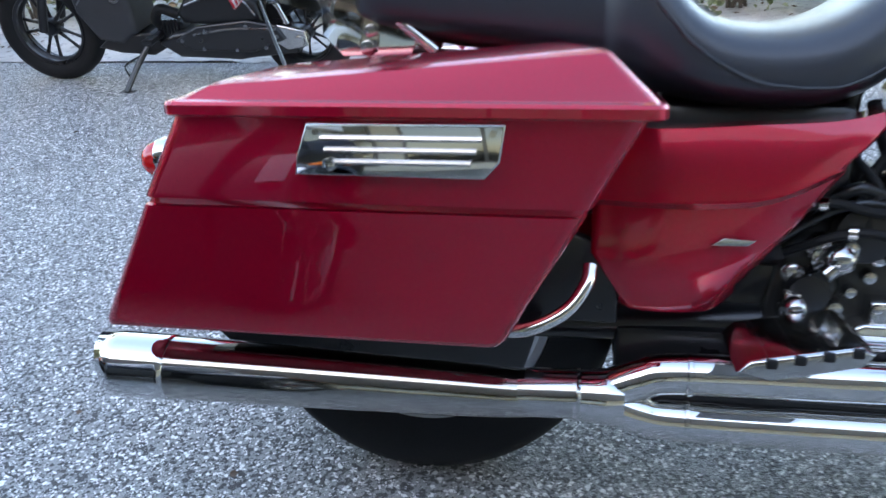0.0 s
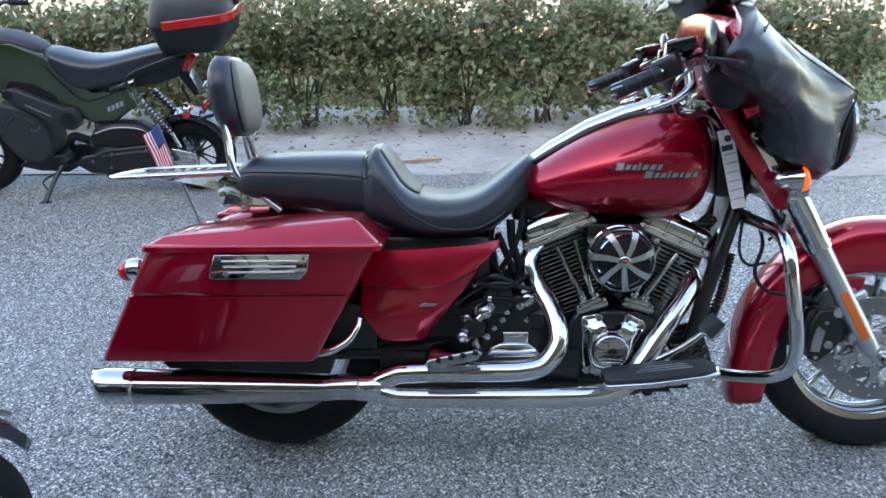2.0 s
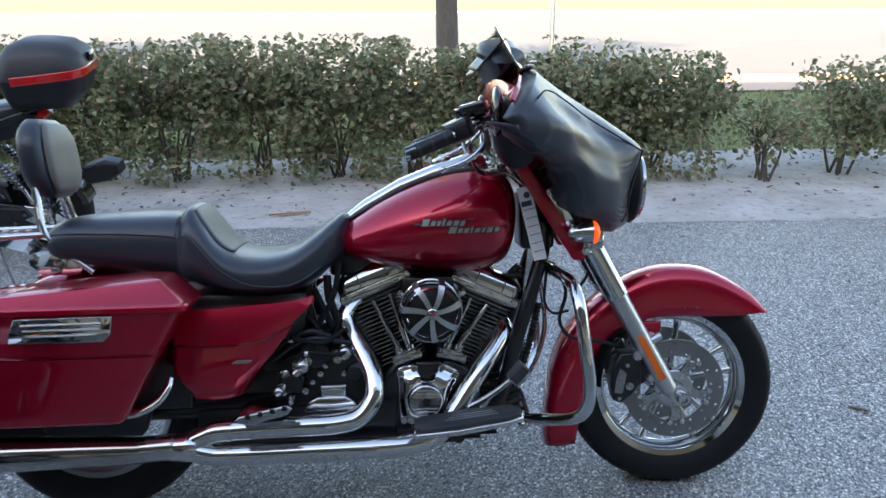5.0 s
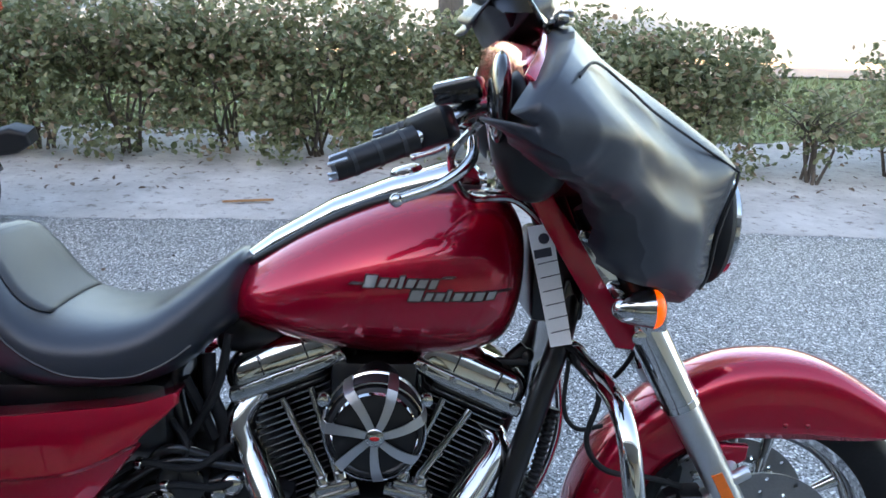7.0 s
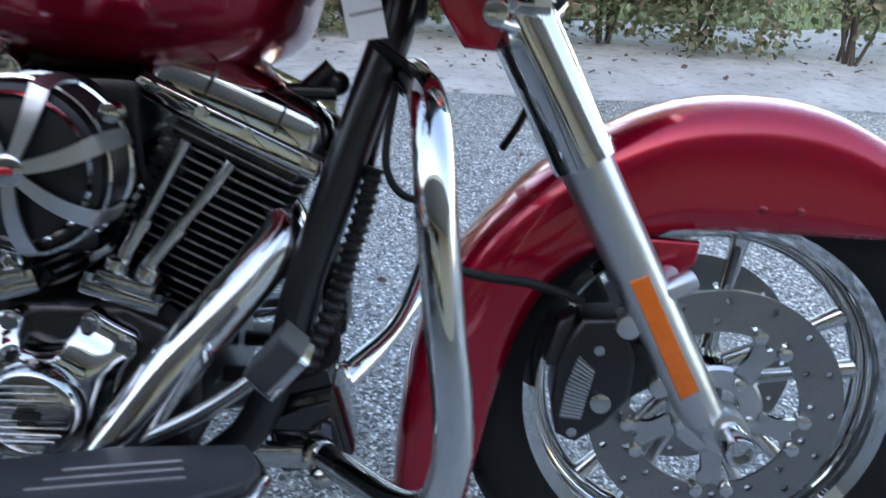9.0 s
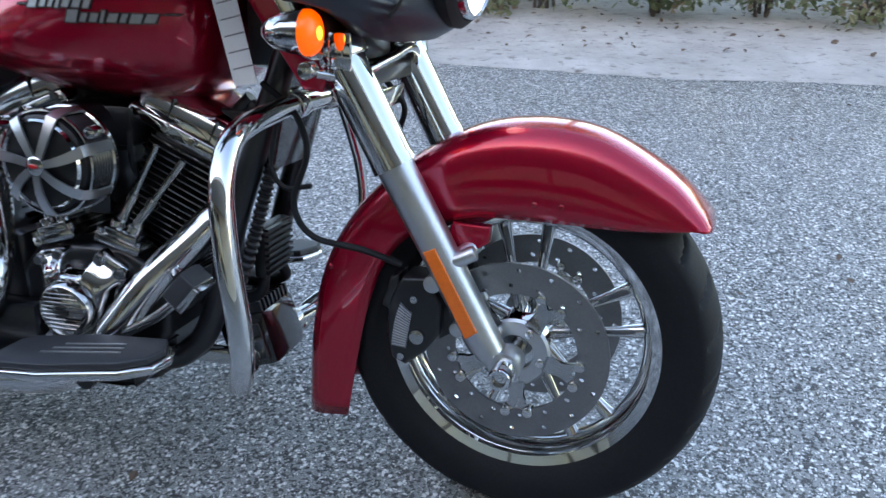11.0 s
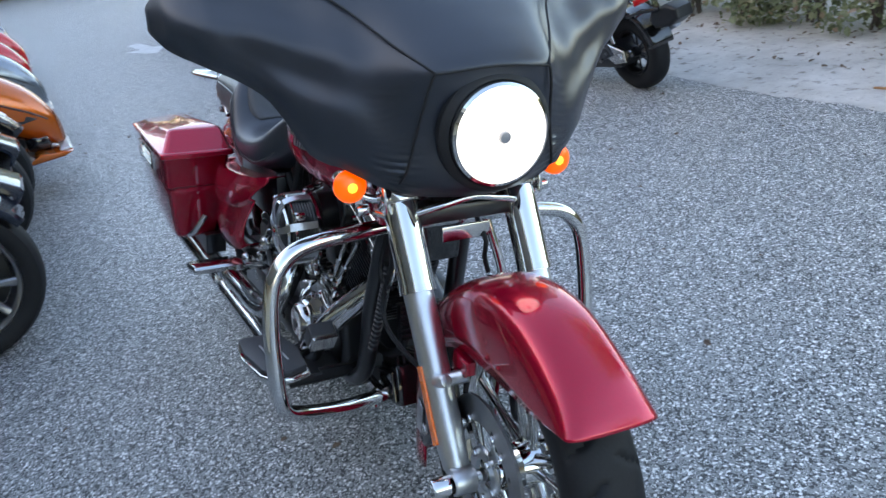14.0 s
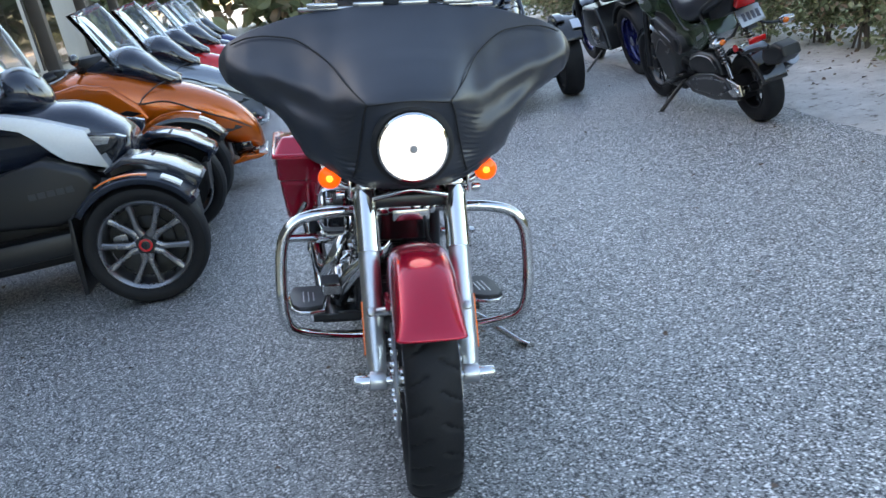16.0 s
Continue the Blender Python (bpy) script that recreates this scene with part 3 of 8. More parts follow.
    for s in (-1, 1):
        br = slab([(1.535, 0.455), (1.552, 0.508), (1.612, 0.506), (1.610, 0.480), (1.580, 0.460)], -0.01, 0.01, 0.006)
        part("fender_bracket", br, RED, ob, m=S @ at(0, s * 0.080, 0))
        parts("rivet", [sphere((x, s * 0.0835, z), 0.005, sy=0.6, seg=10) for x, z in ((1.675, 0.545), (1.715, 0.545), (1.345, 0.41))], RED_DEEP, ob, m=S)
    crest = max(v.co.z for v in ob.data.vertices if abs(v.co.y) < 0.02 and abs(v.co.x - 1.752) < 0.015)
    part("fender_emblem", sphere((0, 0, 0), 0.025, sx=0.95, sy=1.05, sz=0.09, seg=20), RED_DEEP, ob, "oval red emblem", m=S @ at(1.752, 0, crest - 0.001) @ ry(15.5))

    # ---- engine guard ----
    right = [(1.285, 0.0, 0.666), (1.286, -0.10, 0.666), (1.292, -0.18, 0.663), (1.298, -0.25, 0.659), (1.302, -0.305, 0.646), (1.306, -0.339, 0.616), (1.310, -0.356, 0.570), (1.319, -0.363, 0.49),
             (1.328, -0.363, 0.425), (1.329, -0.359, 0.370), (1.318, -0.344, 0.326), (1.292, -0.30, 0.296), (1.25, -0.20, 0.263), (1.19, -0.08, 0.234)]
    path = list(reversed(right[1:])) + [(x, -v, w) for x, v, w in right]
    guard = part("engine_guard", tube(path, 0.0165, n=110, segs=18), CHROME, bike, "chrome tubular engine guard bar")
    for s in (-1, 1):
        part("clamp", join(cyl((1.286, s * 0.05, 0.665), (1.286, s * 0.085, 0.664), 0.021, 18, bev=0.003), box(1.245, 1.285, s * 0.07 - 0.012, s * 0.07 + 0.012, 0.648, 0.684, 0.004)), CHROME, guard)
        part("clamp", join(cyl((1.185, s * 0.065, 0.230), (1.198, s * 0.105, 0.238), 0.021, 16, bev=0.003), sphere((1.20, s * 0.115, 0.222), 0.016, seg=14), box(1.09, 1.19, s * 0.085 - 0.010, s * 0.085 + 0.010, 0.218, 0.246, 0.004)), CHROME_WORN, guard)

    # ---- frame ----
    fr = join(*[tube([(1.285, s * 0.03, 0.84), (1.268, s * 0.07, 0.73), (1.232, s * 0.09, 0.615), (1.178, s * 0.10, 0.45), (1.150, s * 0.10, 0.345), (1.10, s * 0.10, 0.25), (0.98, s * 0.105, 0.215), (0.5, s * 0.105, 0.215)], 0.021, n=30, segs=14) for s in (-1, 1)],
              tube([(1.29, 0, 0.80), (1.21, 0, 0.99)], 0.036, segs=20), box(1.205, 1.30, -0.07, 0.07, 0.72, 0.88, 0.012),
              *[tube([(0.60, s * 0.08, 0.235), (0.625, s * 0.085, 0.45), (0.60, s * 0.08, 0.64), (0.72, s * 0.03, 0.74)], 0.014, n=16, segs=12) for s in (-1, 1)],
              # Last three boxes are dark fill for shade at seat, engine and pipes.
              box(0.30, 0.62, -0.12, 0.12, 0.23, 0.42, 0.02), box(0.56, 0.69, -0.085, 0.05, 0.44, 0.53, 0.015), box(0.46, 0.60, -0.13, 0.13, 0.40, 0.62, 0.02), box(0.22, 0.60, -0.14, 0.14, 0.47, 0.63, 0.02), box(0.34, 1.02, -0.10, 0.13, 0.165, 0.235, 0.02), box(0.30, 0.84, -0.17, -0.13, 0.22, 0.32, 0.01))
    frame_ob = part("frame", fr, BLACK_METAL, bike, "black tubular steel frame with dark blocks filling shaded gaps")
    part("neck_cover", slab([(1.215, 0.56), (1.246, 0.56), (1.300, 0.80), (1.262, 0.80)], -0.078, 0.078, 0.008), BLACK_GLOSS, frame_ob, "gloss black panel over the frame neck")
    part("corrugated_hose", tube(spline([(1.250, -0.088, 0.57), (1.232, -0.095, 0.50), (1.212, -0.10, 0.43), (1.180, -0.105, 0.345)], 80), [0.009 + 0.003 * (k % 4 < 2) for k in range(80)], segs=12), PLASTIC, frame_ob)
    RG = at(1.178, 0, 0.250) @ ry(-16)
    reg = part("regulator", box(-0.050, 0.045, -0.062, 0.062, -0.050, 0.050, 0.012), BLACK_GLOSS, bike, "black finned regulator box low at the front", m=RG)
    parts("cooling_fin", [box(-0.044, 0.040, -0.054 + 0.0145 * k, -0.048 + 0.0145 * k, 0.048, 0.066) for k in range(8)], BLACK_METAL, reg, m=RG)
    part("cover_plate", slab([(-0.040, -0.036), (0.036, -0.036), (0.036, 0.034), (-0.040, 0.034)], -0.070, -0.060, 0.005), BLACK_GLOSS, reg, m=RG)
    cooler = part("oil_cooler", box(1.190, 1.212, -0.050, 0.050, 0.365, 0.455, 0.005), PLASTIC, bike, "black finned oil cooler")
    parts("cooling_fin", [box(1.211, 1.219, -0.048, 0.048, 0.371 + 0.0110 * k, 0.375 + 0.0110 * k) for k in range(8)], PLASTIC, cooler)
    parts("oil_line", [tube([(1.20, s * 0.03, 0.37), (1.20, s * 0.05, 0.34), (1.15, s * 0.06, 0.32), (1.08, s * 0.06, 0.32)], 0.010, n=14, segs=10) for s in (-1, 1)], RUBBER, cooler)

    # ---- engine ----
    eng = part("engine_case", join(slab([(0.80, 0.25), (0.84, 0.215), (1.02, 0.215), (1.075, 0.28), (1.075, 0.38), (1.00, 0.425), (0.84, 0.425), (0.79, 0.37)], -0.135, 0.15, 0.018),
                                   cyl((0.925, 0.14, 0.31), (0.925, 0.19, 0.31), 0.10, 30, bev=0.01)), BLACK_METAL, bike, "black engine crankcase")
    rim_line = spline([(0.841, 0, 0.396), (0.846, 0, 0.410), (0.870, 0, 0.416), (0.893, 0, 0.420), (0.900, 0, 0.410), (0.903, 0, 0.393), (0.928, 0, 0.387), (0.953, 0, 0.396), (0.960, 0, 0.414), (0.967, 0, 0.421), (0.990, 0, 0.408), (1.011, 0, 0.396), (1.014, 0, 0.380),
                       (1.000, 0, 0.358), (0.985, 0, 0.325), (0.975, 0, 0.290), (0.955, 0, 0.256), (0.930, 0, 0.243), (0.890, 0, 0.243), (0.860, 0, 0.250), (0.848, 0, 0.275), (0.845, 0, 0.330), (0.845, 0, 0.365), (0.841, 0, 0.395)], 120)
    hub_c = Vector((0.918, 0, 0.326))
    shell = []
    for share, depth in ((1.0, -0.100), (1.0, -0.140), (0.985, -0.147), (0.95, -0.150), (0.88, -0.1505), (0.80, -0.151), (0.70, -0.154), (0.58, -0.160), (0.42, -0.168), (0.20, -0.174), (0.0, -0.176)):
        ring_ = []
        for q in rim_line[:-1]:
            d = q - hub_c
            near = hub_c + d.normalized() * 0.050
            w = near.lerp(q, share)
            ring_.append((w.x, depth - 0.010 * math.sin(math.pi * share) * max(0.0, 1 - abs(d.x) / 0.05) * (d.z > 0), w.z))
        shell.append(ring_)
    cc = part("cam_cover", loft(shell), CHROME, bike, "polished chrome cam cover", angle=50)
    part("timing_cover", lathe([(0, -0.034), (0.040, -0.034), (0.046, -0.030), (0.050, -0.018), (0.0515, 0.006), (0.060, 0.012), (0.0, 0.014)], 40, at(0.918, -0.164, 0.326)), CHROME_WORN, cc, "round chrome timing cover")
    parts("cover_rib", [box(0.918 - math.sqrt(0.039 ** 2 - z * z), 0.918 + math.sqrt(0.039 ** 2 - z * z), -0.1995, -0.1975, 0.326 + z - 0.0012, 0.326 + z + 0.0012) for z in [-0.03 + 0.0075 * k for k in range(9)]], CHROME_WORN, cc)
    parts("emblem", (box(0.905, 0.931, -0.2015, -0.199, 0.3225, 0.3295), box(0.910, 0.926, -0.2015, -0.199, 0.316, 0.320), box(0.910, 0.926, -0.2015, -0.199, 0.332, 0.336)), BADGE_DARK, cc)
    parts("bolt", [cyl((x, -0.162, z), (x, -0.150, z), 0.008, 6) for x, z in ((0.851, 0.397), (0.888, 0.409), (0.967, 0.408), (1.003, 0.386), (0.858, 0.262), (0.972, 0.312))], GUNMETAL, cc)
    parts("bolt_boss", [cyl((x, -0.1545, z), (x, -0.140, z), 0.0105, 16, bev=0.0015) for x, z in ((0.851, 0.397), (0.888, 0.409), (0.967, 0.408), (1.003, 0.386), (0.858, 0.262), (0.972, 0.312))], CHROME, cc)
    for name, bx, bz, lean, tipx in (("front_cylinder", 1.000, 0.362, 24.5, 1), ("rear_cylinder", 0.870, 0.378, -21.5, -1)):
        M = at(bx, 0, bz) @ ry(lean)
        core = cyl((0, 0, 0), (0, 0, 0.30), 0.052, 26)
        cylo = part(name, core, BLACK_METAL, bike, "black air-cooled cylinder with machined fin edges", m=M)
        for k in range(20):
            z = 0.022 + 0.0118 * k
            w = 0.070 + 0.012 * min(1, k / 8)
            f = box(-w, w, -0.082, 0.082, z, z + 0.0028)
            bmesh.ops.bevel(f, geom=[e for e in f.edges if abs(e.verts[0].co.z - e.verts[1].co.z) > 0.002], offset=0.022, segments=3, affect="EDGES", profile=0.5)
            f.normal_update()
            for face in f.faces:
                face.material_index = 0 if abs(face.normal.z) > 0.9 else 1
            part("fin", f, (BLACK_METAL, FIN_EDGE), cylo, smooth=False, m=M)
        head = join(box(-0.070, 0.070, -0.072, 0.072, 0.226, 0.250, 0.004), box(-0.079, 0.079, -0.080, 0.080, 0.250, 0.262, 0.004))
        part("cylinder_head", head, BLACK_METAL, cylo, m=M)
        o_, i_ = (-0.090, 0.118) if tipx < 0 else (-0.118, 0.090)
        lower = slab([(o_, 0.250), (i_, 0.250), (i_ + 0.002, 0.262), (i_ - 0.003, 0.274), (o_ + 0.003, 0.274), (o_ - 0.002, 0.262)], -0.092, 0.092, 0.005)
        rc = part("rocker_cover", lower, CHROME, bike, "chrome rocker cover", m=M)
        c_ = (o_ + i_) / 2
        upper = []
        for f, z in ((1.0, 0.2755), (1.0, 0.288), (0.97, 0.302), (0.90, 0.314), (0.76, 0.323), (0.45, 0.328)):
            hx, hy, rr_ = (i_ - o_) / 2 * f, 0.090 * f, 0.028 * f
            ring_ = []
            for cx, cy, a0 in ((1, -1, -90), (1, 1, 0), (-1, 1, 90), (-1, -1, 180)):
                ring_ += [(c_ + cx * (hx - rr_) + rr_ * math.cos(radians(a0 + 18 * k)), cy * (hy - rr_) + rr_ * math.sin(radians(a0 + 18 * k)), z) for k in range(6)]
            upper.append(ring_)
        part("cover_dome", loft(upper), CHROME, rc, m=M, angle=50)
        part("cover_seam", box(o_ + 0.004, i_ - 0.004, -0.0895, 0.0895, 0.2735, 0.2765), BLACK_METAL, rc, m=M)
        part("cover_split", join(*[box(c_ + x - 0.0012, c_ + x + 0.0012, -0.0908, 0.0908, 0.278, 0.312) for x in (-0.035, 0.045)]), BLACK_METAL, rc, m=M)
        parts("bolt", [cyl((c_ + x, y, 0.306), (c_ + x, y, 0.324), 0.0065, 8) for x in (-0.066, 0.066) for y in (-0.064, 0.064)] + [cyl((x, -0.101, 0.266), (x, -0.086, 0.266), 0.0062, 8) for x in (c_ - 0.085, c_ - 0.03, c_ + 0.02, c_ + 0.088)], CHROME_WORN, rc, m=M)
        for o in (-0.016, 0.016):
            b0, b1 = Vector((0.930 + tipx * 0.062 + o * 0.8, -0.118, 0.446)), Vector(M @ Vector((-tipx * 0.02 + o * 1.6, -0.100, 0.232)))
            mid = b0.lerp(b1, 0.42)
            part("pushrod_tube", join(tube([b0, mid], 0.0085, segs=14), tube([mid, b1], 0.0065, segs=12), tube([b0.lerp(b1, 0.38), b0.lerp(b1, 0.45)], 0.0105, segs=14)), CHROME_WORN, cylo)
        tb = at(0.933 + tipx * 0.062, -0.122, 0.437) @ ry(tipx * 17)
        part("tappet_block", join(box(-0.042, 0.042, -0.022, 0.022, -0.012, 0.004, 0.003), box(-0.03, 0.03, -0.018, 0.018, 0.0, 0.018, 0.004), *[cyl((x, 0.0, 0.0), (x, 0.0, 0.03), 0.0125, 12, bev=0.002) for x in (-0.016, 0.016)],
                                  *[cyl((x, -0.015, 0.0), (x, -0.015, 0.012), 0.006, 8) for x in (-0.036, 0.036)]), CHROME_WORN, eng, m=tb)
    # Long box and far-side plate: dark fill for the shaded gap under the tank.
    part("throttle_and_fill", join(box(0.86, 1.01, -0.10, 0.09, 0.585, 0.655, 0.014), cyl((0.94, -0.14, 0.61), (0.94, -0.05, 0.61), 0.045, 24), box(0.66, 1.09, -0.055, 0.055, 0.655, 0.735, 0.015)), BLACK_METAL, eng)
    part("horn_side_fill", slab([(0.89, 0.42), (0.99, 0.42), (1.02, 0.56), (0.94, 0.62), (0.86, 0.56)], 0.10, 0.15, 0.02), BLACK_GLOSS, eng)
    parts("ignition_cable", [tube(q, 0.0045, n=18, segs=8) for q in ([(0.845, -0.088, 0.520), (0.865, -0.105, 0.560), (0.875, -0.09, 0.62), (0.90, -0.05, 0.66)], [(1.02, -0.088, 0.520), (1.01, -0.105, 0.560), (1.00, -0.09, 0.62), (0.98, -0.05, 0.66)])], RUBBER, eng)
    part("wiring_loom", join(tube([(0.655, -0.085, 0.665), (0.66, -0.095, 0.60), (0.68, -0.09, 0.53), (0.665, -0.10, 0.46)], 0.012, n=18, segs=10), tube([(0.69, -0.09, 0.70), (0.675, -0.105, 0.62), (0.64, -0.11, 0.55), (0.60, -0.12, 0.50)], 0.008, n=18, segs=8),
                             tube([(0.62, -0.11, 0.63), (0.645, -0.10, 0.57), (0.665, -0.10, 0.52)], 0.010, n=14, segs=8)), RUBBER, eng)
    part("intake_manifold", join(tube([(0.93, -0.13, 0.565), (0.93, 0.0, 0.555)], 0.035, segs=16), box(0.895, 0.965, -0.11, -0.02, 0.47, 0.60, 0.012)), BLACK_METAL, eng)
    hp = join(box(1.145, 1.185, -0.06, -0.03, 0.60, 0.645, 0.006), cyl((1.165, -0.05, 0.64), (1.20, -0.05, 0.672), 0.011, 12), cyl((1.15, -0.055, 0.645), (1.205, -0.055, 0.645), 0.009, 10), sphere((1.205, -0.05, 0.655), 0.014, seg=12))
    part("sensor", hp, BLACK_METAL, eng)

    # ---- air cleaner ----
    AC = at(0.938, -0.236, 0.576) @ Matrix.Scale(0.93, 4)
    drum = part("air_cleaner", lathe([(0.0, 0.012), (0.070, 0.012), (0.080, 0.018), (0.083, 0.03), (0.083, 0.085), (0.070, 0.10), (0.0, 0.10)], 40), PLASTIC, bike, "round air cleaner with chrome turbine cage", m=AC)
    part("filter_pleats", lathe([(0.0845 + (0.002 if k % 2 else 0), 0.03 + 0.0035 * k) for k in range(16)], 40), BLACK_METAL, drum, m=AC)
    part("cage_ring", join(lathe([(0.068, 0.0115), (0.071, 0.006), (0.074, 0.0115)], 48), lathe([(0.0855, 0.022), (0.0882, 0.023), (0.0882, 0.027), (0.0855, 0.028)], 48, close=True), lathe([(0.086, 0.078), (0.0895, 0.080), (0.0895, 0.088), (0.086, 0.09)], 48, close=True)), CHROME, drum, m=AC)
    for k in range(7):
        a = 2 * math.pi * k / 7 + 0.19
        sec = []
        for t in range(11):
            u = t / 10
            if u < 0.62:
                q = u / 0.62
                r, y = 0.012 + 0.074 * q, -0.004 + 0.016 * q ** 3
                w = 0.006 + 0.0035 * q
            else:
                q = (u - 0.62) / 0.38
                r, y = 0.086 + 0.006 * min(1, q * 3), 0.012 + 0.066 * q
                w = 0.0095 - 0.001 * q
            b = a + 0.13 * min(1, u / 0.62) ** 1.5
            c, s = math.cos(b), math.sin(b)
            th = 0.004
            if u < 0.62:
                sec.append([(r * c - s * w, y, r * s + c * w), (r * c + s * w, y, r * s - c * w), (r * c + s * w, y + th, r * s - c * w), (r * c - s * w, y + th, r * s + c * w)])
            else:
                ri = r - th
                sec.append([(r * c - s * w, y, r * s + c * w), (r * c + s * w, y, r * s - c * w), (ri * c + s * w, y, ri * s - c * w), (ri * c - s * w, y, ri * s + c * w)])
        part("cage_blade", loft(sec), ALLOY, drum, m=AC)
    part("hub_cap", lathe([(0.0, -0.008), (0.012, -0.008), (0.016, -0.005), (0.017, 0.004), (0.0, 0.004)], 24), CHROME_WORN, drum, m=AC)
    part("hub_badge", sphere((0, -0.0085, 0), 0.007, sx=1.2, sy=0.2, sz=0.6, seg=12), RED_LENS, drum, m=AC)
    parts("bolt", [cyl((x, 0.045, z), (x, 0.020, z), 0.010, 14, bev=0.002) for x, z in ((-0.088, 0.055), (0.088, 0.055))], CHROME, drum, m=AC)

    # ---- exhaust ----
    def pipe(pts, r, n=40):
        return tube(pts, r, n=n, segs=22)
    ex = part("exhaust_pipe", pipe([(0.285, -0.237, 0.248), (0.335, -0.235, 0.270), (0.385, -0.233, 0.280), (0.60, -0.228, 0.282), (0.68, -0.222, 0.283), (0.738, -0.212, 0.296), (0.775, -0.194, 0.341), (0.776, -0.168, 0.392),
                                    (0.757, -0.138, 0.436), (0.725, -0.10, 0.490), (0.706, -0.085, 0.530), (0.712, -0.07, 0.560), (0.735, -0.05, 0.585)], 0.0285, 80), CHROME, bike, "chrome rear header pipe")
    part("exhaust_pipe", pipe([(0.285, -0.237, 0.236), (0.335, -0.236, 0.220), (0.385, -0.234, 0.214), (0.60, -0.23, 0.213), (0.80, -0.224, 0.213), (0.90, -0.212, 0.218), (0.965, -0.196, 0.247), (1.005, -0.182, 0.300),
                               (1.065, -0.15, 0.385), (1.125, -0.10, 0.455), (1.150, -0.07, 0.490), (1.135, -0.04, 0.52)], 0.0285, 80), CHROME, bike, "chrome front header pipe")
    col_ = part("exhaust_collector", tube([(0.245, -0.238, 0.242), (0.268, -0.237, 0.242), (0.290, -0.237, 0.242), (0.312, -0.236, 0.242)], [0.0345, 0.0365, 0.039, 0.034], n=12, segs=28), CHROME, bike)
    parts("pipe_band", [lathe([(0.0285, -0.004), (0.0302, -0.003), (0.0302, 0.003), (0.0285, 0.004)], 28, at(0.397, -0.233, z) @ rz(90), close=True) for z in (0.2802, 0.2140)], CHROME, col_)
    part("exhaust_clamp", join(tube([(0.172, -0.24, 0.242), (0.255, -0.238, 0.244)], [0.034, 0.0345], segs=26), lathe([(0.0345, -0.003), (0.0365, 0), (0.0345, 0.003)], 26, at(0.254, -0.238, 0.244) @ rz(90))), CHROME_WORN, bike)
    body = tube([(0.186, -0.24, 0.24), (0.10, -0.241, 0.241), (-0.10, -0.244, 0.2435), (-0.34, -0.248, 0.246)], [0.0330, 0.0385, 0.0435, 0.0475], n=18, segs=30)
    muf = part("muffler", body, MUFFLER, bike, "long tapered chrome muffler")
    tip = tube([(-0.335, -0.248, 0.246), (-0.375, -0.2485, 0.2465), (-0.432, -0.249, 0.247)], [0.0485, 0.0495, 0.050], n=8, segs=30, cap=False)
    for v in tip.verts:
        if v.co.x < -0.42:
            v.co.x += (0.247 - v.co.z) * 0.30
    t_ob = part("muffler_tip", tip, CHROME, muf, "bright chrome slash-cut tip")
    so = t_ob.modifiers.new("thick", "SOLIDIFY")
    so.thickness, so.offset = 0.003, -1
    part("muffler_bore", tube([(-0.37, -0.248, 0.246), (-0.40, -0.248, 0.246)], 0.040, segs=24), BLACK_METAL, muf)
    part("far_muffler", tube([(0.20, 0.29, 0.262), (-0.10, 0.294, 0.2655), (-0.44, 0.298, 0.268)], [0.034, 0.043, 0.049], n=14, segs=24), CHROME, bike)
    # ---- transmission side ----
    tr = part("gearbox", join(slab([(0.48, 0.24), (0.80, 0.24), (0.80, 0.43), (0.70, 0.47), (0.52, 0.43)], -0.13, 0.12, 0.015), cyl((0.555, -0.16, 0.375), (0.555, -0.10, 0.375), 0.028, 24, bev=0.004), cyl((0.62, -0.155, 0.46), (0.62, -0.10, 0.46), 0.04, 24, bev=0.006),
                             tube([(0.66, -0.13, 0.50), (0.60, -0.145, 0.52), (0.55, -0.13, 0.47)], 0.009, n=12, segs=10), tube([(0.50, -0.14, 0.44), (0.60, -0.15, 0.50), (0.72, -0.13, 0.48)], 0.007, n=12, segs=10)), BLACK_METAL, bike, "black gearbox housing")
    part("side_cover_plate", join(slab([(0.585, 0.300), (0.600, 0.330), (0.625, 0.342), (0.700, 0.342), (0.730, 0.322), (0.738, 0.300)], -0.172, -0.12, 0.007), slab([(0.632, 0.335), (0.632, 0.372), (0.702, 0.372), (0.702, 0.335)], -0.166, -0.12, 0.007),
                                  *[box(0.61, 0.72, -0.1745, -0.171, z, z + 0.003) for z in (0.306, 0.315, 0.324)]), CHROME, tr, "chrome gearbox side cover")
    parts("bolt", [cyl((x, -0.150 - d, z), (x, -0.12, z), r, 12, bev=0.002) for x, z, r, d in ((0.632, 0.400, 0.009, 0), (0.698, 0.400, 0.009, 0), (0.640, 0.362, 0.007, 0.02), (0.694, 0.362, 0.007, 0.02), (0.59, 0.357, 0.010, 0.01), (0.61, 0.378, 0.008, 0), (0.575, 0.425, 0.020, 0.0), (0.60, 0.44, 0.012, 0.01), (0.545, 0.345, 0.010, 0.01), (0.68, 0.44, 0.012, 0.0))], CHROME_WORN, tr)
    parts("cover_cap", [sphere((x, -0.135, z), r, sy=0.6, seg=20) for x, z, r in ((0.572, 0.437, 0.024), (0.700, 0.452, 0.020), (0.535, 0.400, 0.016), (0.645, 0.425, 0.014))], CHROME_WORN, tr)
    parts("filler_plug", [lathe([(0.0, -0.158), (0.020, -0.158), (0.025, -0.152), (0.026, -0.13), (0.0, -0.13)], 24, at(x, 0, z)) for x, z in ((0.568, 0.388), (0.725, 0.40))], BLACK_GLOSS, tr)
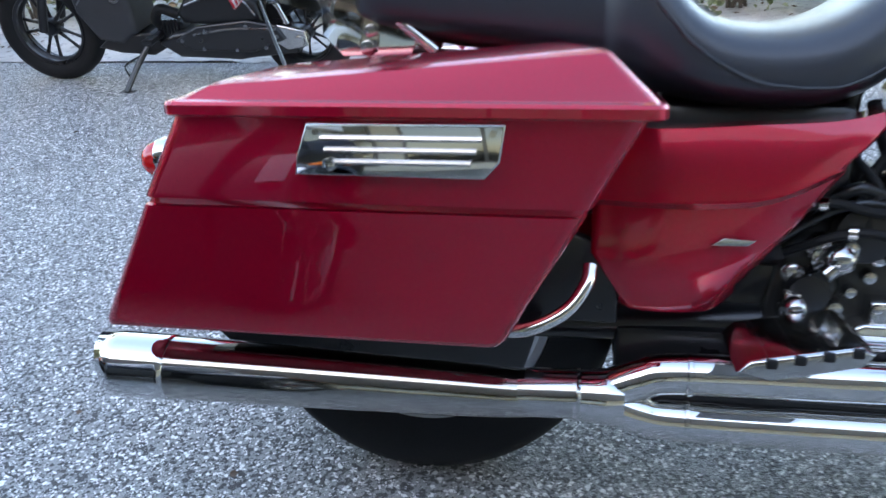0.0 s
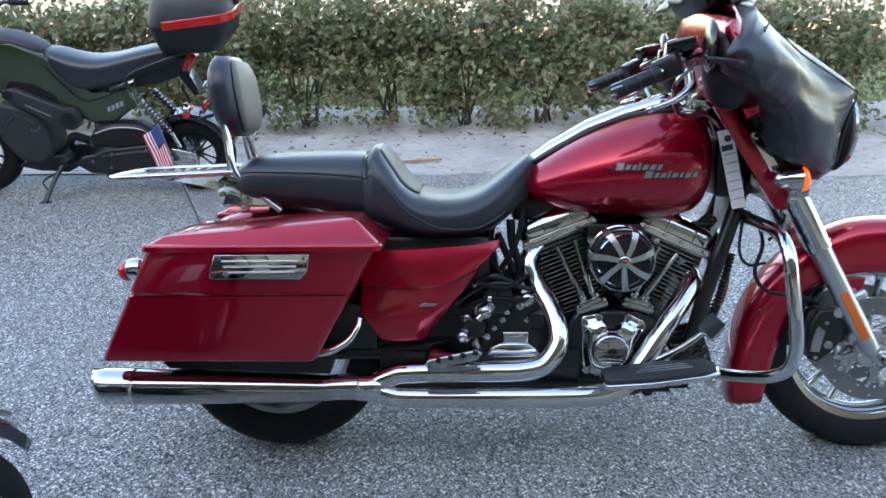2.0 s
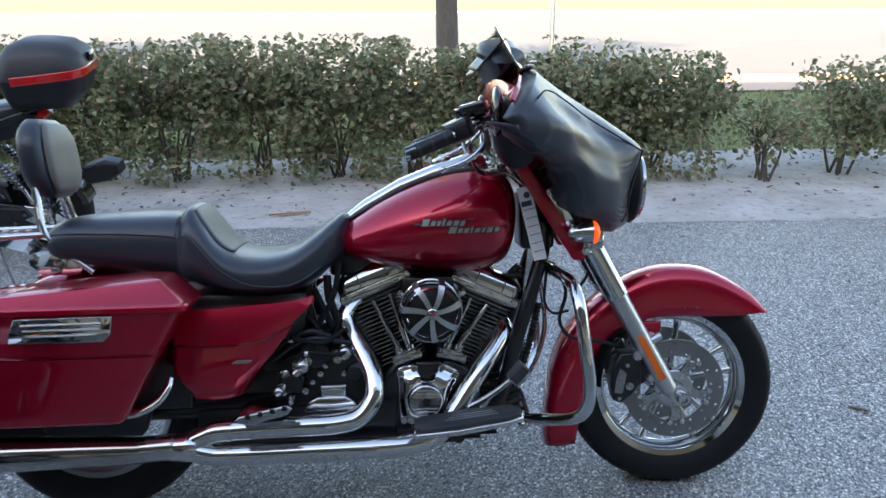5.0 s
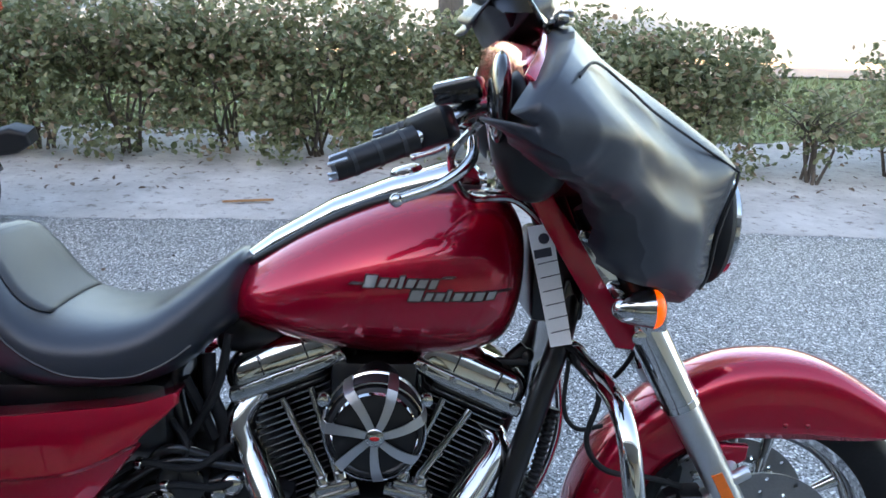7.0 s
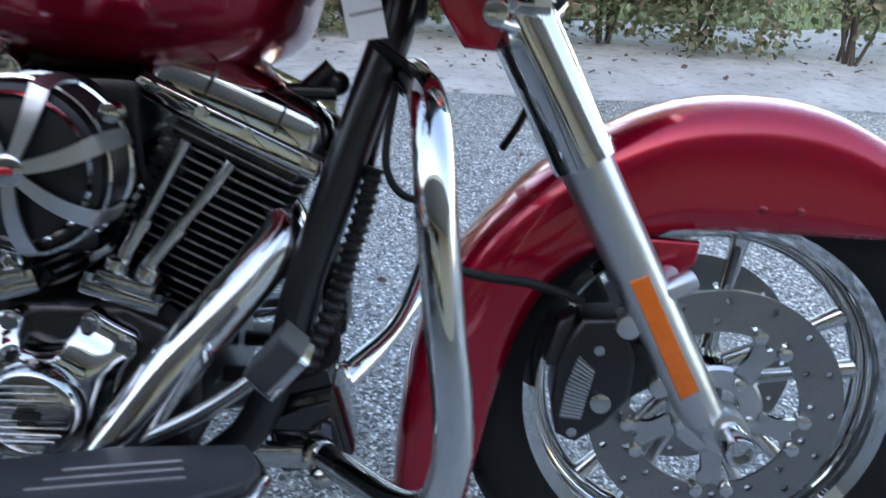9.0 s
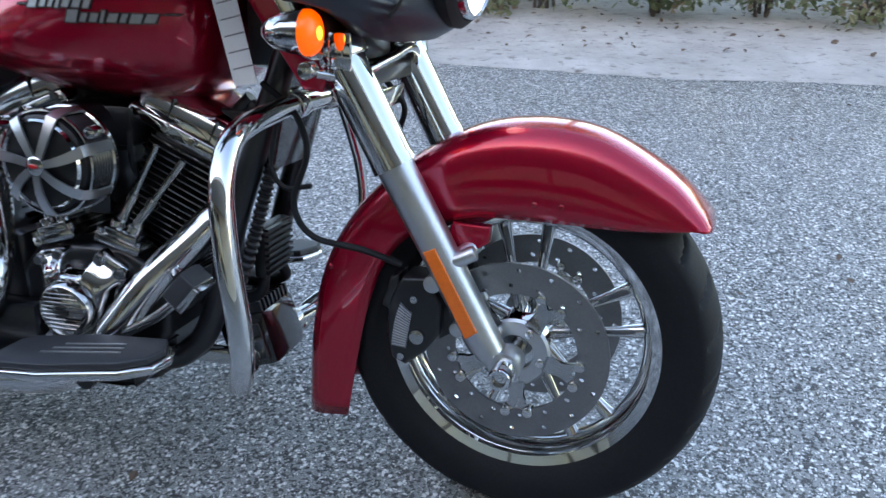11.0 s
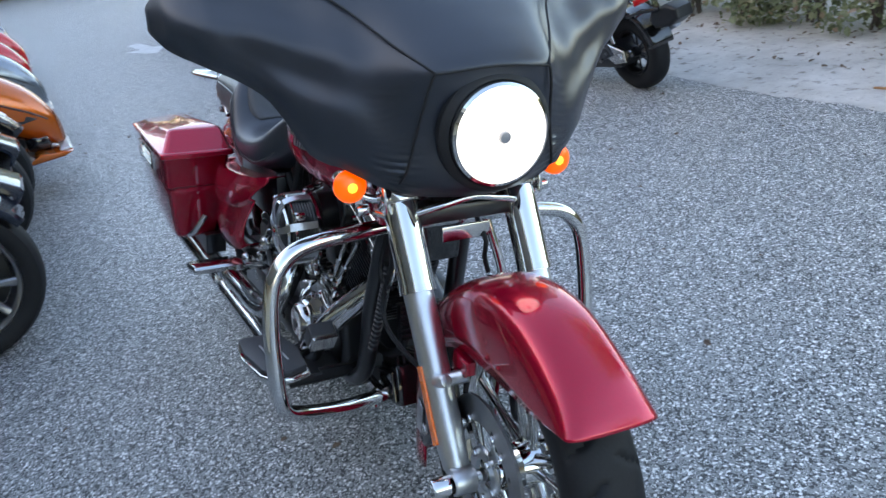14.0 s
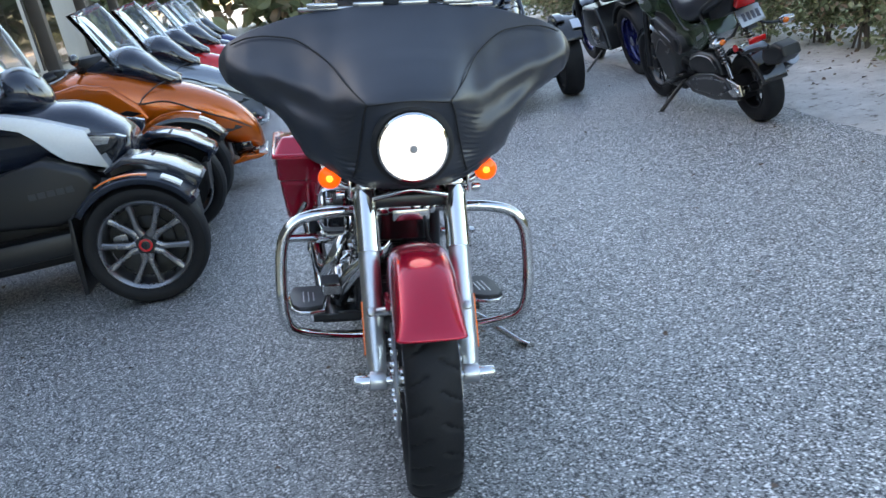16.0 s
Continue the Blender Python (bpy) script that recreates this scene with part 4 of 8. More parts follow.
    parts("cable", [tube(q, 0.0065, n=20, segs=8) for q in ([(0.50, -0.15, 0.47), (0.56, -0.165, 0.505), (0.64, -0.155, 0.49), (0.70, -0.13, 0.52)], [(0.52, -0.14, 0.43), (0.60, -0.165, 0.465), (0.68, -0.15, 0.455), (0.735, -0.12, 0.47)], [(0.60, -0.12, 0.56), (0.63, -0.14, 0.52), (0.62, -0.15, 0.47), (0.66, -0.14, 0.42)])], RUBBER, tr)
    parts("hose_clamp", [lathe([(0.0085, -0.006), (0.0105, -0.005), (0.0105, 0.005), (0.0085, 0.006)], 16, at(x, y, z) @ rz(70), close=True) for x, y, z in ((0.56, -0.164, 0.503), (0.60, -0.164, 0.465))], CHROME, tr)
    part("master_cylinder", join(cyl((0.525, -0.175, 0.335), (0.53, -0.175, 0.385), 0.013, 14, bev=0.003), sphere((0.585, -0.17, 0.43), 0.022, seg=14), cyl((0.565, -0.18, 0.41), (0.60, -0.17, 0.44), 0.012, 12)), CHROME_WORN, tr)
    # ---- floorboards, pedals, pegs ----
    for s in (-1, 1):
        y = s * 0.285
        outline = [(0.862, -0.045), (0.875, -0.058), (0.98, -0.068), (1.11, -0.060), (1.152, -0.036), (1.160, 0.0), (1.138, 0.045), (1.00, 0.062), (0.88, 0.055), (0.862, 0.04)]
        brd = slab(outline, 0.0, 0.014, 0.005)
        M = at(1.015, y, 0.285) @ ry(-6.5) @ at(-1.0, 0, 0) @ Matrix(((1, 0, 0, 0), (0, 0, -s * -1.0 * -1, 0), (0, 1, 0, 0), (0, 0, 0, 1)))
        fb = part("floorboard", brd, CHROME, bike, "chrome-edged rider floorboard", m=M)
        pad = slab([(1.0 + (x - 1.0) * 0.95, z * 0.90) for x, z in outline], 0.014, 0.026, 0.004)
        rub = part("rubber_pad", pad, GREY_PLASTIC, fb, "ribbed dark rubber pad", m=M)
        parts("pad_stripe", [box(0.95 + 0.01 * k, 1.09 - 0.006 * k, 0.0262, 0.0275, -0.02 + 0.016 * k, -0.016 + 0.016 * k) for k in range(3)], ALLOY, fb, m=M)
        part("bracket", join(box(0.93, 1.10, s * 0.20, s * 0.27, 0.255, 0.272, 0.004), box(0.98, 1.06, s * 0.10, s * 0.24, 0.235, 0.262, 0.005), cyl((1.0, s * 0.24, 0.245), (1.0, s * 0.262, 0.245), 0.016, 16)), BLACK_METAL, fb)
        pg = part("passenger_peg", slab([(0.432, 0.345), (0.446, 0.360), (0.562, 0.384), (0.578, 0.376), (0.566, 0.360), (0.47, 0.336)], s * 0.302 - 0.068, s * 0.302 + 0.068, 0.006), CHROME_WORN, bike, "folding passenger footboard")
        parts("peg_rubber", [box(0.462 + 0.030 * k, 0.476 + 0.030 * k, s * 0.302 - 0.070, s * 0.302 + 0.066, 0.352 + 0.0062 * k, 0.364 + 0.0062 * k, 0.003) for k in range(4)], RUBBER, pg)
        part("peg_mount", join(cyl((0.53, s * 0.14, 0.35), (0.53, s * 0.25, 0.355), 0.014, 14), sphere((0.525, s * 0.215, 0.375), 0.016, seg=12)), CHROME_WORN, pg)
    pedal = part("brake_pedal", join(tube([(1.00, -0.19, 0.285), (1.09, -0.20, 0.335), (1.155, -0.21, 0.385)], [0.008, 0.009, 0.008], n=14, segs=10), slab([(1.143, 0.386), (1.178, 0.424), (1.200, 0.405), (1.166, 0.366)], -0.245, -0.185, 0.006)), CHROME_WORN, bike, "chrome brake lever with rubber pad")
    part("pedal_pad", slab([(1.140, 0.391), (1.174, 0.430), (1.196, 0.411), (1.161, 0.372)], -0.243, -0.187, 0.005), GREY_PLASTIC, pedal, m=at(0.0, -0.006, 0.004))
    part("highway_peg_rod", tube([(1.285, 0.12, 0.655), (1.310, 0.15, 0.53), (1.312, 0.15, 0.43), (1.275, 0.15, 0.32), (1.20, 0.13, 0.25)], 0.010, n=20, segs=12), CHROME, bike)
    part("kickstand", join(tube([(0.88, 0.13, 0.215), (0.915, 0.29, 0.165), (0.97, 0.37, 0.125), (1.05, 0.445, 0.092)], [0.014, 0.013, 0.012, 0.011], n=18, segs=12), tube([(1.02, 0.43, 0.088), (1.075, 0.455, 0.090)], [0.016, 0.020], segs=14)), CHROME_WORN, bike, "chrome side stand swung out")

    # ---- rear wheel, swing arm and fender ----
    RW = at(0.0, 0, 0.309)
    rw = part("rear_wheel", lathe([(0.195, -0.062), (0.207, -0.068), (0.211, -0.063), (0.20, -0.05), (0.186, -0.03), (0.182, 0), (0.186, 0.03), (0.20, 0.05), (0.211, 0.063), (0.207, 0.068), (0.195, 0.062)], 64, close=True), ALLOY, bike, "cast alloy rear wheel", m=RW)
    part("tyre", treaded_tyre(0.312, 0.088, 0.203, 22), RUBBER, rw, "wide black rear tyre", m=RW)
    part("hub", lathe([(0, -0.08), (0.04, -0.08), (0.045, -0.03), (0.045, 0.03), (0.04, 0.08), (0, 0.08)], 28), BLACK_METAL, rw, m=RW)
    for k in range(5):
        for o in (-1, 1):
            part("spoke", twin_spoke(k * 72 + o * 4, 0.04, 0.19, o * 0.024), ALLOY, rw, m=RW)
    part("swing_arm", join(*[tube([(0.50, s * 0.12, 0.32), (0.25, s * 0.14, 0.315), (-0.04, s * 0.14, 0.309)], [0.028, 0.026, 0.024], n=12, segs=14) for s in (-1, 1)]), BLACK_METAL, bike)
    rows = []
    for k in range(30):
        a = radians(8 + 172 * k / 29)
        rr = 0.362 + 0.01 * math.sin(a)
        if k > 24:
            rr += 0.004 * (k - 24)
        x0, z0 = rr * math.cos(a), 0.325 + rr * math.sin(a) * 1.0
        row = []
        for v, q in ((-0.120, 0.19), (-0.122, 0.10), (-0.118, 0.05), (-0.103, 0.02), (-0.07, 0.004), (-0.035, 0.0), (0, -0.002)):
            row.append(((rr - q) * math.cos(a), v, 0.325 + (rr - q) * math.sin(a)))
        row += [(x, -v, z) for x, v, z in reversed(row[:-1])]
        rows.append(row)
    rf = part("rear_fender", loft(rows, closed=False), RED, bike, "candy red rear fender between the bags")
    so = rf.modifiers.new("thick", "SOLIDIFY")
    so.thickness, so.offset = 0.004, -1
    part("tail_lamp", join(sphere((-0.345, 0, 0.545), 0.045, sx=0.7, sy=1.5, sz=0.75), ), RED_LENS, rf)
    for s in (-1, 1):
        sig = part("rear_turn_signal", join(cyl((-0.325, s * 0.185, 0.552), (-0.362, s * 0.185, 0.550), 0.029, 22, bev=0.006), cyl((-0.345, s * 0.10, 0.548), (-0.345, s * 0.18, 0.548), 0.010, 10)), CHROME, bike, "chrome rear turn signal with red lens")
        part("lens", sphere((-0.364, s * 0.185, 0.546), 0.0275, sx=1.0, seg=18), RED_LENS, sig)

    # ---- saddlebags ----
    def saddlebag(s):
        def ring(w, x0, x1, vo, vi, n=5, r=0.03):
            pts = []
            for cx, cy, a0 in ((x1 - r, vo + r, -90), (x1 - r, vi - r, 0), (x0 + r, vi - r, 90), (x0 + r, vo + r, 180)):
                for i in range(n):
                    a = radians(a0 + 90 * i / (n - 1))
                    pts.append((cx + r * math.cos(a), cy + r * math.sin(a), w))
            return pts
        M = Matrix.Identity(4) if s < 0 else Matrix.Diagonal((1, -1, 1, 1))
        levels = [(0.342, -0.372, 0.150, -0.352, -0.215, 0.015), (0.346, -0.383, 0.158, -0.362, -0.205, 0.020), (0.355, -0.381, 0.165, -0.367, -0.202, 0.022), (0.40, -0.357, 0.189, -0.374, -0.197, 0.022), (0.50, -0.304, 0.246, -0.388, -0.190, 0.022), (0.519, -0.294, 0.256, -0.3905, -0.189, 0.022),
                  (0.521, -0.291, 0.256, -0.3855, -0.189, 0.022), (0.528, -0.287, 0.260, -0.3855, -0.188, 0.022), (0.531, -0.288, 0.264, -0.3975, -0.188, 0.022), (0.538, -0.284, 0.267, -0.3985, -0.188, 0.022), (0.62, -0.241, 0.314, -0.402, -0.186, 0.022), (0.636, -0.233, 0.322, -0.403, -0.186, 0.022)]
        bag = part("saddlebag", loft([ring(w, x0, x1, vo + 0.020, vi - 0.008, r=r) for w, x0, x1, vo, vi, r in levels]), RED, bike, "hard candy red saddlebag with a few scratches", m=M)
        lidl = [(0.632, -0.240, 0.336, -0.412, -0.176, 0.022), (0.634, -0.243, 0.339, -0.4145, -0.174, 0.022), (0.645, -0.243, 0.339, -0.4145, -0.174, 0.022), (0.649, -0.240, 0.336, -0.412, -0.176, 0.022), (0.651, -0.234, 0.330, -0.406, -0.180, 0.020)]
        rings = [ring(w, x0, x1, vo + 0.020, vi - 0.008, r=r) for w, x0, x1, vo, vi, r in lidl]

        def crown(x):
            ks = ((-0.26, 0.654), (-0.205, 0.664), (-0.10, 0.682), (0.08, 0.698), (0.27, 0.705), (0.34, 0.705))
            for (xa, wa), (xb, wb_) in zip(ks, ks[1:]):
                if x <= xb:
                    return wa + (wb_ - wa) * (x - xa) / (xb - xa)
            return ks[-1][1]
        for f, x0, x1, vo, vi, r, ext in ((0.04, -0.232, 0.328, -0.404, -0.182, 0.018, 0), (0.93, -0.205, 0.277, -0.378, -0.196, 0.014, 0), (1.0, -0.200, 0.270, -0.372, -0.200, 0.013, 0), (1.0, -0.192, 0.262, -0.364, -0.204, 0.012, 0.002), (1.0, -0.14, 0.22, -0.30, -0.23, 0.010, 0.008)):
            rr = ring(0, x0, x1, vo + 0.020, vi - 0.008, r=r)
            rings.append([(x, v, 0.650 + (crown(x) + ext - 0.650) * f) for x, v, w in rr])
        lid = part("bag_lid", loft(rings), RED, bag, m=M, angle=24)
        plate = slab([(-0.062, 0.626), (0.166, 0.627), (0.160, 0.585), (0.143, 0.566), (-0.078, 0.567), (-0.075, 0.59)], -0.3935, -0.379, 0.0025)
        lt = part("latch_plate", plate, CHROME, bag, "chrome latch plate with raised ribs", m=M)
        parts("latch_rib", [tube([(-0.045 + 0.004 * k, -0.3945, 0.610 - 0.0135 * k), (0.14 - 0.006 * k, -0.3945, 0.6105 - 0.0135 * k)], 0.0032, segs=8) for k in range(3)], CHROME_WORN, bag, m=M)
        parts("lock_button", (cyl((-0.035, -0.401, 0.580), (-0.035, -0.39, 0.580), 0.008, 14, bev=0.002), cyl((-0.05, -0.397, 0.617), (-0.05, -0.39, 0.617), 0.004, 10), cyl((0.152, -0.397, 0.617), (0.152, -0.39, 0.617), 0.004, 10)), CHROME_WORN, bag, m=M)
        part("bag_rail", tube([(0.262, -0.27, 0.437), (0.258, -0.285, 0.415), (0.235, -0.30, 0.385), (0.19, -0.31, 0.362), (0.14, -0.30, 0.354), (0.08, -0.27, 0.350)], 0.0095, n=36, segs=12), CHROME, bike, m=M)
        # Dark plates stand in for the black shade between bag and muffler.
        part("under_bag_fill", join(slab([(-0.30, 0.352), (0.20, 0.352), (0.18, 0.285), (-0.24, 0.300)], -0.262, -0.20, 0.004), slab([(0.10, 0.34), (0.30, 0.34), (0.30, 0.44), (0.22, 0.47)], -0.215, -0.19, 0.004)), BLACK_METAL, bag, m=M)
        return bag
    saddlebag(-1)
    saddlebag(1)

    # ---- side covers ----
    for s in (-1, 1):
        n = 26
        upper = spline([(0.268, -0.215, 0.610), (0.345, -0.232, 0.606), (0.45, -0.222, 0.610), (0.56, -0.195, 0.614), (0.625, -0.165, 0.624)], n)
        crease = spline([(0.262, -0.236, 0.520), (0.34, -0.250, 0.520), (0.42, -0.244, 0.520), (0.49, -0.232, 0.528), (0.570, -0.203, 0.560)], n)
        low_ = spline([(0.262, -0.236, 0.445), (0.32, -0.246, 0.436), (0.39, -0.242, 0.432), (0.45, -0.230, 0.440), (0.515, -0.207, 0.480)], n)
        bot = spline([(0.300, -0.222, 0.375), (0.32, -0.225, 0.366), (0.37, -0.222, 0.363), (0.42, -0.212, 0.366), (0.45, -0.195, 0.385)], n)
        rows = []
        back = [[(p.x, p.y + 0.05, p.z) for p in q] for q in (upper, bot)]
        u2 = [Vector((p.x, p.y - 0.006, p.z - 0.016)) for p in upper]
        c2 = [Vector((p.x, p.y - 0.001, p.z - 0.004)) for p in crease]
        c3 = [Vector((p.x, p.y + 0.012, p.z - 0.014)) for p in crease]
        b2 = [Vector((p.x, p.y - 0.008, p.z + 0.012)) for p in bot]
        rows = [back[0], [tuple(p) for p in upper], [tuple(p) for p in u2], [tuple(p.lerp(q, 0.5) + Vector((0, -0.006, 0))) for p, q in zip(u2, crease)], [tuple(p) for p in crease], [tuple(p) for p in c2], [tuple(p) for p in c3], [tuple(p) for p in low_],
                [tuple(p.lerp(q, 0.5) + Vector((0, -0.004, 0))) for p, q in zip(low_, b2)], [tuple(p) for p in b2], [tuple(p) for p in bot], back[1]]
        sc = part("side_cover", loft(rows, closed=False), RED, bike, "candy red side panel under the seat", m=Matrix.Identity(4) if s < 0 else Matrix.Diagonal((1, -1, 1, 1)), angle=40)
        so = sc.modifiers.new("thick", "SOLIDIFY")
        so.thickness = 0.004
        em = slab([(0.41, 0.462), (0.425, 0.472), (0.465, 0.470), (0.455, 0.463)], -0.2455, -0.236, 0.001)
        part("panel_emblem", em, CHROME_WORN, sc, m=Matrix.Identity(4) if s < 0 else Matrix.Diagonal((1, -1, 1, 1)))

    # ---- tank and console ----
    sts = [(0.668, 0.030, 0.738, 0.764), (0.685, 0.062, 0.722, 0.785), (0.72, 0.108, 0.703, 0.815), (0.79, 0.152, 0.684, 0.862), (0.88, 0.182, 0.668, 0.908), (0.98, 0.197, 0.660, 0.944), (1.07, 0.196, 0.660, 0.958),
           (1.13, 0.178, 0.672, 0.950), (1.165, 0.145, 0.70, 0.930), (1.185, 0.095, 0.76, 0.90), (1.192, 0.04, 0.80, 0.87)]
    cols = [spline([(a[0], a[i], 0) for a in sts], 40) for i in (1, 2, 3)]
    rings = [superring(c1.x, max(0.01, c1.y), c2.y, c3.y, 40, 2.25, 0.46) for c1, c2, c3 in zip(*cols)]
    tank = part("fuel_tank", loft(rings), RED, bike, "candy red teardrop fuel tank", angle=50)
    con = []
    for x, w, z0, z1 in ((0.705, 0.022, 0.800, 0.815), (0.76, 0.034, 0.83, 0.857), (0.86, 0.040, 0.885, 0.914), (0.96, 0.044, 0.925, 0.953), (1.01, 0.046, 0.935, 0.968), (1.06, 0.050, 0.94, 0.985), (1.10, 0.045, 0.945, 0.985), (1.125, 0.03, 0.945, 0.965)):
        con.append(superring(x, w * 1.30, z0 - 0.02, z1 + 0.012, 24, 3.4, 0.4))
    part("tank_console", loft(con), CHROME, tank, "chrome console strip along the tank")
    for s in (-1, 1):
        part("console_trim", tube([(0.69, s * 0.024, 0.792), (0.75, s * 0.052, 0.832), (0.86, s * 0.060, 0.893), (0.96, s * 0.064, 0.932), (1.06, s * 0.072, 0.948), (1.11, s * 0.066, 0.951)], [0.006, 0.009, 0.010, 0.010, 0.010, 0.007], n=30, segs=10), PLASTIC, tank)
    part("fuel_cap", lathe([(0.0, 0.012), (0.020, 0.011), (0.028, 0.006), (0.030, 0.0), (0.030, -0.012), (0, -0.012)], 32), CHROME_WORN, tank, m=at(0.985, 0, 0.974) @ ry(-16) @ rx(90))
    # raised badge: two rows of slanted bars with a line
    def on_tank(x, w, lift):
        k = max(i for i in range(len(cols[0]) - 1) if cols[0][i].x <= x)
        t = (x - cols[0][k].x) / (cols[0][k + 1].x - cols[0][k].x)
        hy, z0, z1 = (c[k].y + (c[k + 1].y - c[k].y) * t for c in cols)
        zm = z0 + (z1 - z0) * 0.46
        q = (w - zm) / ((z1 - zm) if w > zm else (zm - z0))
        return -(hy * (1 - min(0.99, abs(q)) ** 2.25) ** (1 / 2.25) + lift)
    for s in (-1, 1):
        items = [(0.893, 0.914, 0.8075, 0.8115), (1.036, 1.056, 0.8195, 0.8235), (1.130, 1.150, 0.7955, 0.7995)]
        for x0, z0, tall, widths in ((0.914, 0.804, 0.0205, (0.021, 0.015, 0.012, 0.010, 0.016, 0.017, 0.014)), (0.985, 0.784, 0.0195, (0.022, 0.014, 0.016, 0.009, 0.018, 0.012, 0.019, 0.017))):
            for k, w_ in enumerate(widths):
                items.append((x0, x0 + w_, z0 + (0.0 if k % 3 else -0.001), z0 + tall * (1.0 if k in (0, 3) else 0.78)))
                x0 += w_ + 0.0018
        Mx = Matrix.Identity(4) if s < 0 else Matrix.Diagonal((1, -1, 1, 1))
        for x0, x1, z0, z1 in items:
            sl = 0.006
            b = bmesh.new()
            xm, zm_ = (x0 + x1 + sl) / 2, (z0 + z1) / 2
            loops = []
            for inset, lift in ((0.0, -0.003), (0.0, 0.0036), (0.0016, 0.0036), (0.0016, 0.0030)):
                lp = []
                for x, z in ((x0, z0), (x1, z0), (x1 + sl, z1), (x0 + sl, z1)):
                    lp.append(b.verts.new((x + math.copysign(inset, xm - x), on_tank(x, z, lift), z + math.copysign(inset, zm_ - z))))
                loops.append(lp)
            for p_, q_ in zip(loops, loops[1:]):
                for i in range(4):
                    b.faces.new((p_[i], p_[(i + 1) % 4], q_[(i + 1) % 4], q_[i]))
            b.faces.new(loops[-1]).material_index = 1
            part("badge_bar", b, (BADGE_DARK, BADGE_FACE), tank, smooth=False, m=Mx)

    # ---- seat, backrest and rack ----
    seat_st = [(-0.092, 0.060, 0.755, 0.792), (-0.080, 0.115, 0.735, 0.818), (-0.04, 0.142, 0.722, 0.838), (0.04, 0.150, 0.705, 0.846), (0.14, 0.153, 0.690, 0.848), (0.22, 0.155, 0.672, 0.848), (0.258, 0.155, 0.664, 0.846), (0.270, 0.156, 0.660, 0.842),
               (0.285, 0.168, 0.655, 0.866), (0.305, 0.178, 0.650, 0.866), (0.335, 0.188, 0.640, 0.832), (0.375, 0.195, 0.630, 0.775), (0.42, 0.198, 0.622, 0.742), (0.49, 0.192, 0.618, 0.733), (0.56, 0.182, 0.622, 0.746), (0.62, 0.160, 0.645, 0.782),
               (0.67, 0.128, 0.69, 0.818), (0.705, 0.095, 0.72, 0.836), (0.724, 0.040, 0.76, 0.822)]
    cols = [spline([(a[0], a[i], 0) for a in seat_st], 90) for i in (1, 2, 3)]
    seat = part("seat", loft([superring(c1.x, max(0.01, c1.y), c2.y, c3.y, 36, 3.0, 0.42) for c1, c2, c3 in zip(*cols)]), VINYL, bike, "black vinyl two-up seat with stitched panels", angle=60)
    def seat_top(x, v, lift):
        k = max(i for i in range(len(cols[0]) - 1) if cols[0][i].x <= x)
        t = (x - cols[0][k].x) / max(1e-6, cols[0][k + 1].x - cols[0][k].x)
        hy, z0, z1 = (c[k].y + (c[k + 1].y - c[k].y) * t for c in cols)
        zm = z0 + (z1 - z0) * 0.42
        q = max(0.0, 1 - (abs(v) / hy) ** 3.0)
        return zm + (z1 - zm) * q ** (1 / 3.0) + lift
    g = bmesh.new()
    grid = []
    for i in range(13):
        x = 0.308 + 0.105 * i / 12
        hw = 0.140 * (1 - 0.9 * abs(i / 12 - 0.55) ** 2.2)
        grid.append([g.verts.new((x, hw * (j / 10 * 2 - 1), seat_top(x, hw * (j / 10 * 2 - 1), 0.0008))) for j in range(11)])
    for a, b in zip(grid, grid[1:]):
        for j in range(10):
            g.faces.new((a[j], a[j + 1], b[j + 1], b[j]))
    si = part("seat_insert", g, SEAT_PANEL, seat, "grey textured lumbar panel")
    mo = si.modifiers.new("thick", "SOLIDIFY")
    mo.thickness, mo.offset = 0.0015, 1
    for s in (-1, 1):
        pts = []
        for x in [-0.07 + 0.02 * k for k in range(36)]:
            for (c1, c2, c3) in zip(*cols):
                if c1.x >= x:
                    a = radians(18 if x < 0.26 else max(-14, 18 - (x - 0.26) * 110))
                    cc_, ss_ = math.cos(a), math.sin(a)
                    zm = c2.y + (c3.y - c2.y) * 0.42
                    pts.append((c1.x, s * (c1.y * cc_ ** (2 / 3) + 0.0005), zm + ((c3.y - zm) if ss_ > 0 else (zm - c2.y)) * math.copysign(abs(ss_) ** (2 / 3), ss_)))
                    break
        part("seam", tube(pts, 0.0022, segs=6), BLACK_METAL, seat)
    part("seat_band", tube([(0.262, -0.150 + 0.03 * k, seat_top(0.262, -0.150 + 0.03 * k, 0.001)) for k in range(11)], 0.003, segs=6), BLACK_METAL, seat)

    rest = []
    for k in range(15):
        t = k / 14
        w = 0.893 + 0.215 * t
        hv = 0.140 * (1 - abs(t * 2 - 1) ** 3.2 * 0.45)
        hx = 0.047 * (1 - abs(t * 2 - 1) ** 4 * 0.55)
        cx = -0.112 - 0.028 * (t - 0.5)
        rest.append([(cx + hx * math.copysign(abs(math.cos(a)) ** 0.72, math.cos(a)), hv * math.copysign(abs(math.sin(a)) ** 0.72, math.sin(a)), w) for a in [2 * math.pi * q / 36 for q in range(36)]])
    pad = part("backrest", loft(rest), VINYL, bike, "padded passenger backrest with tan front panel", angle=60, m=at(0, 0.022, 0))
    g = bmesh.new()
    grid = []
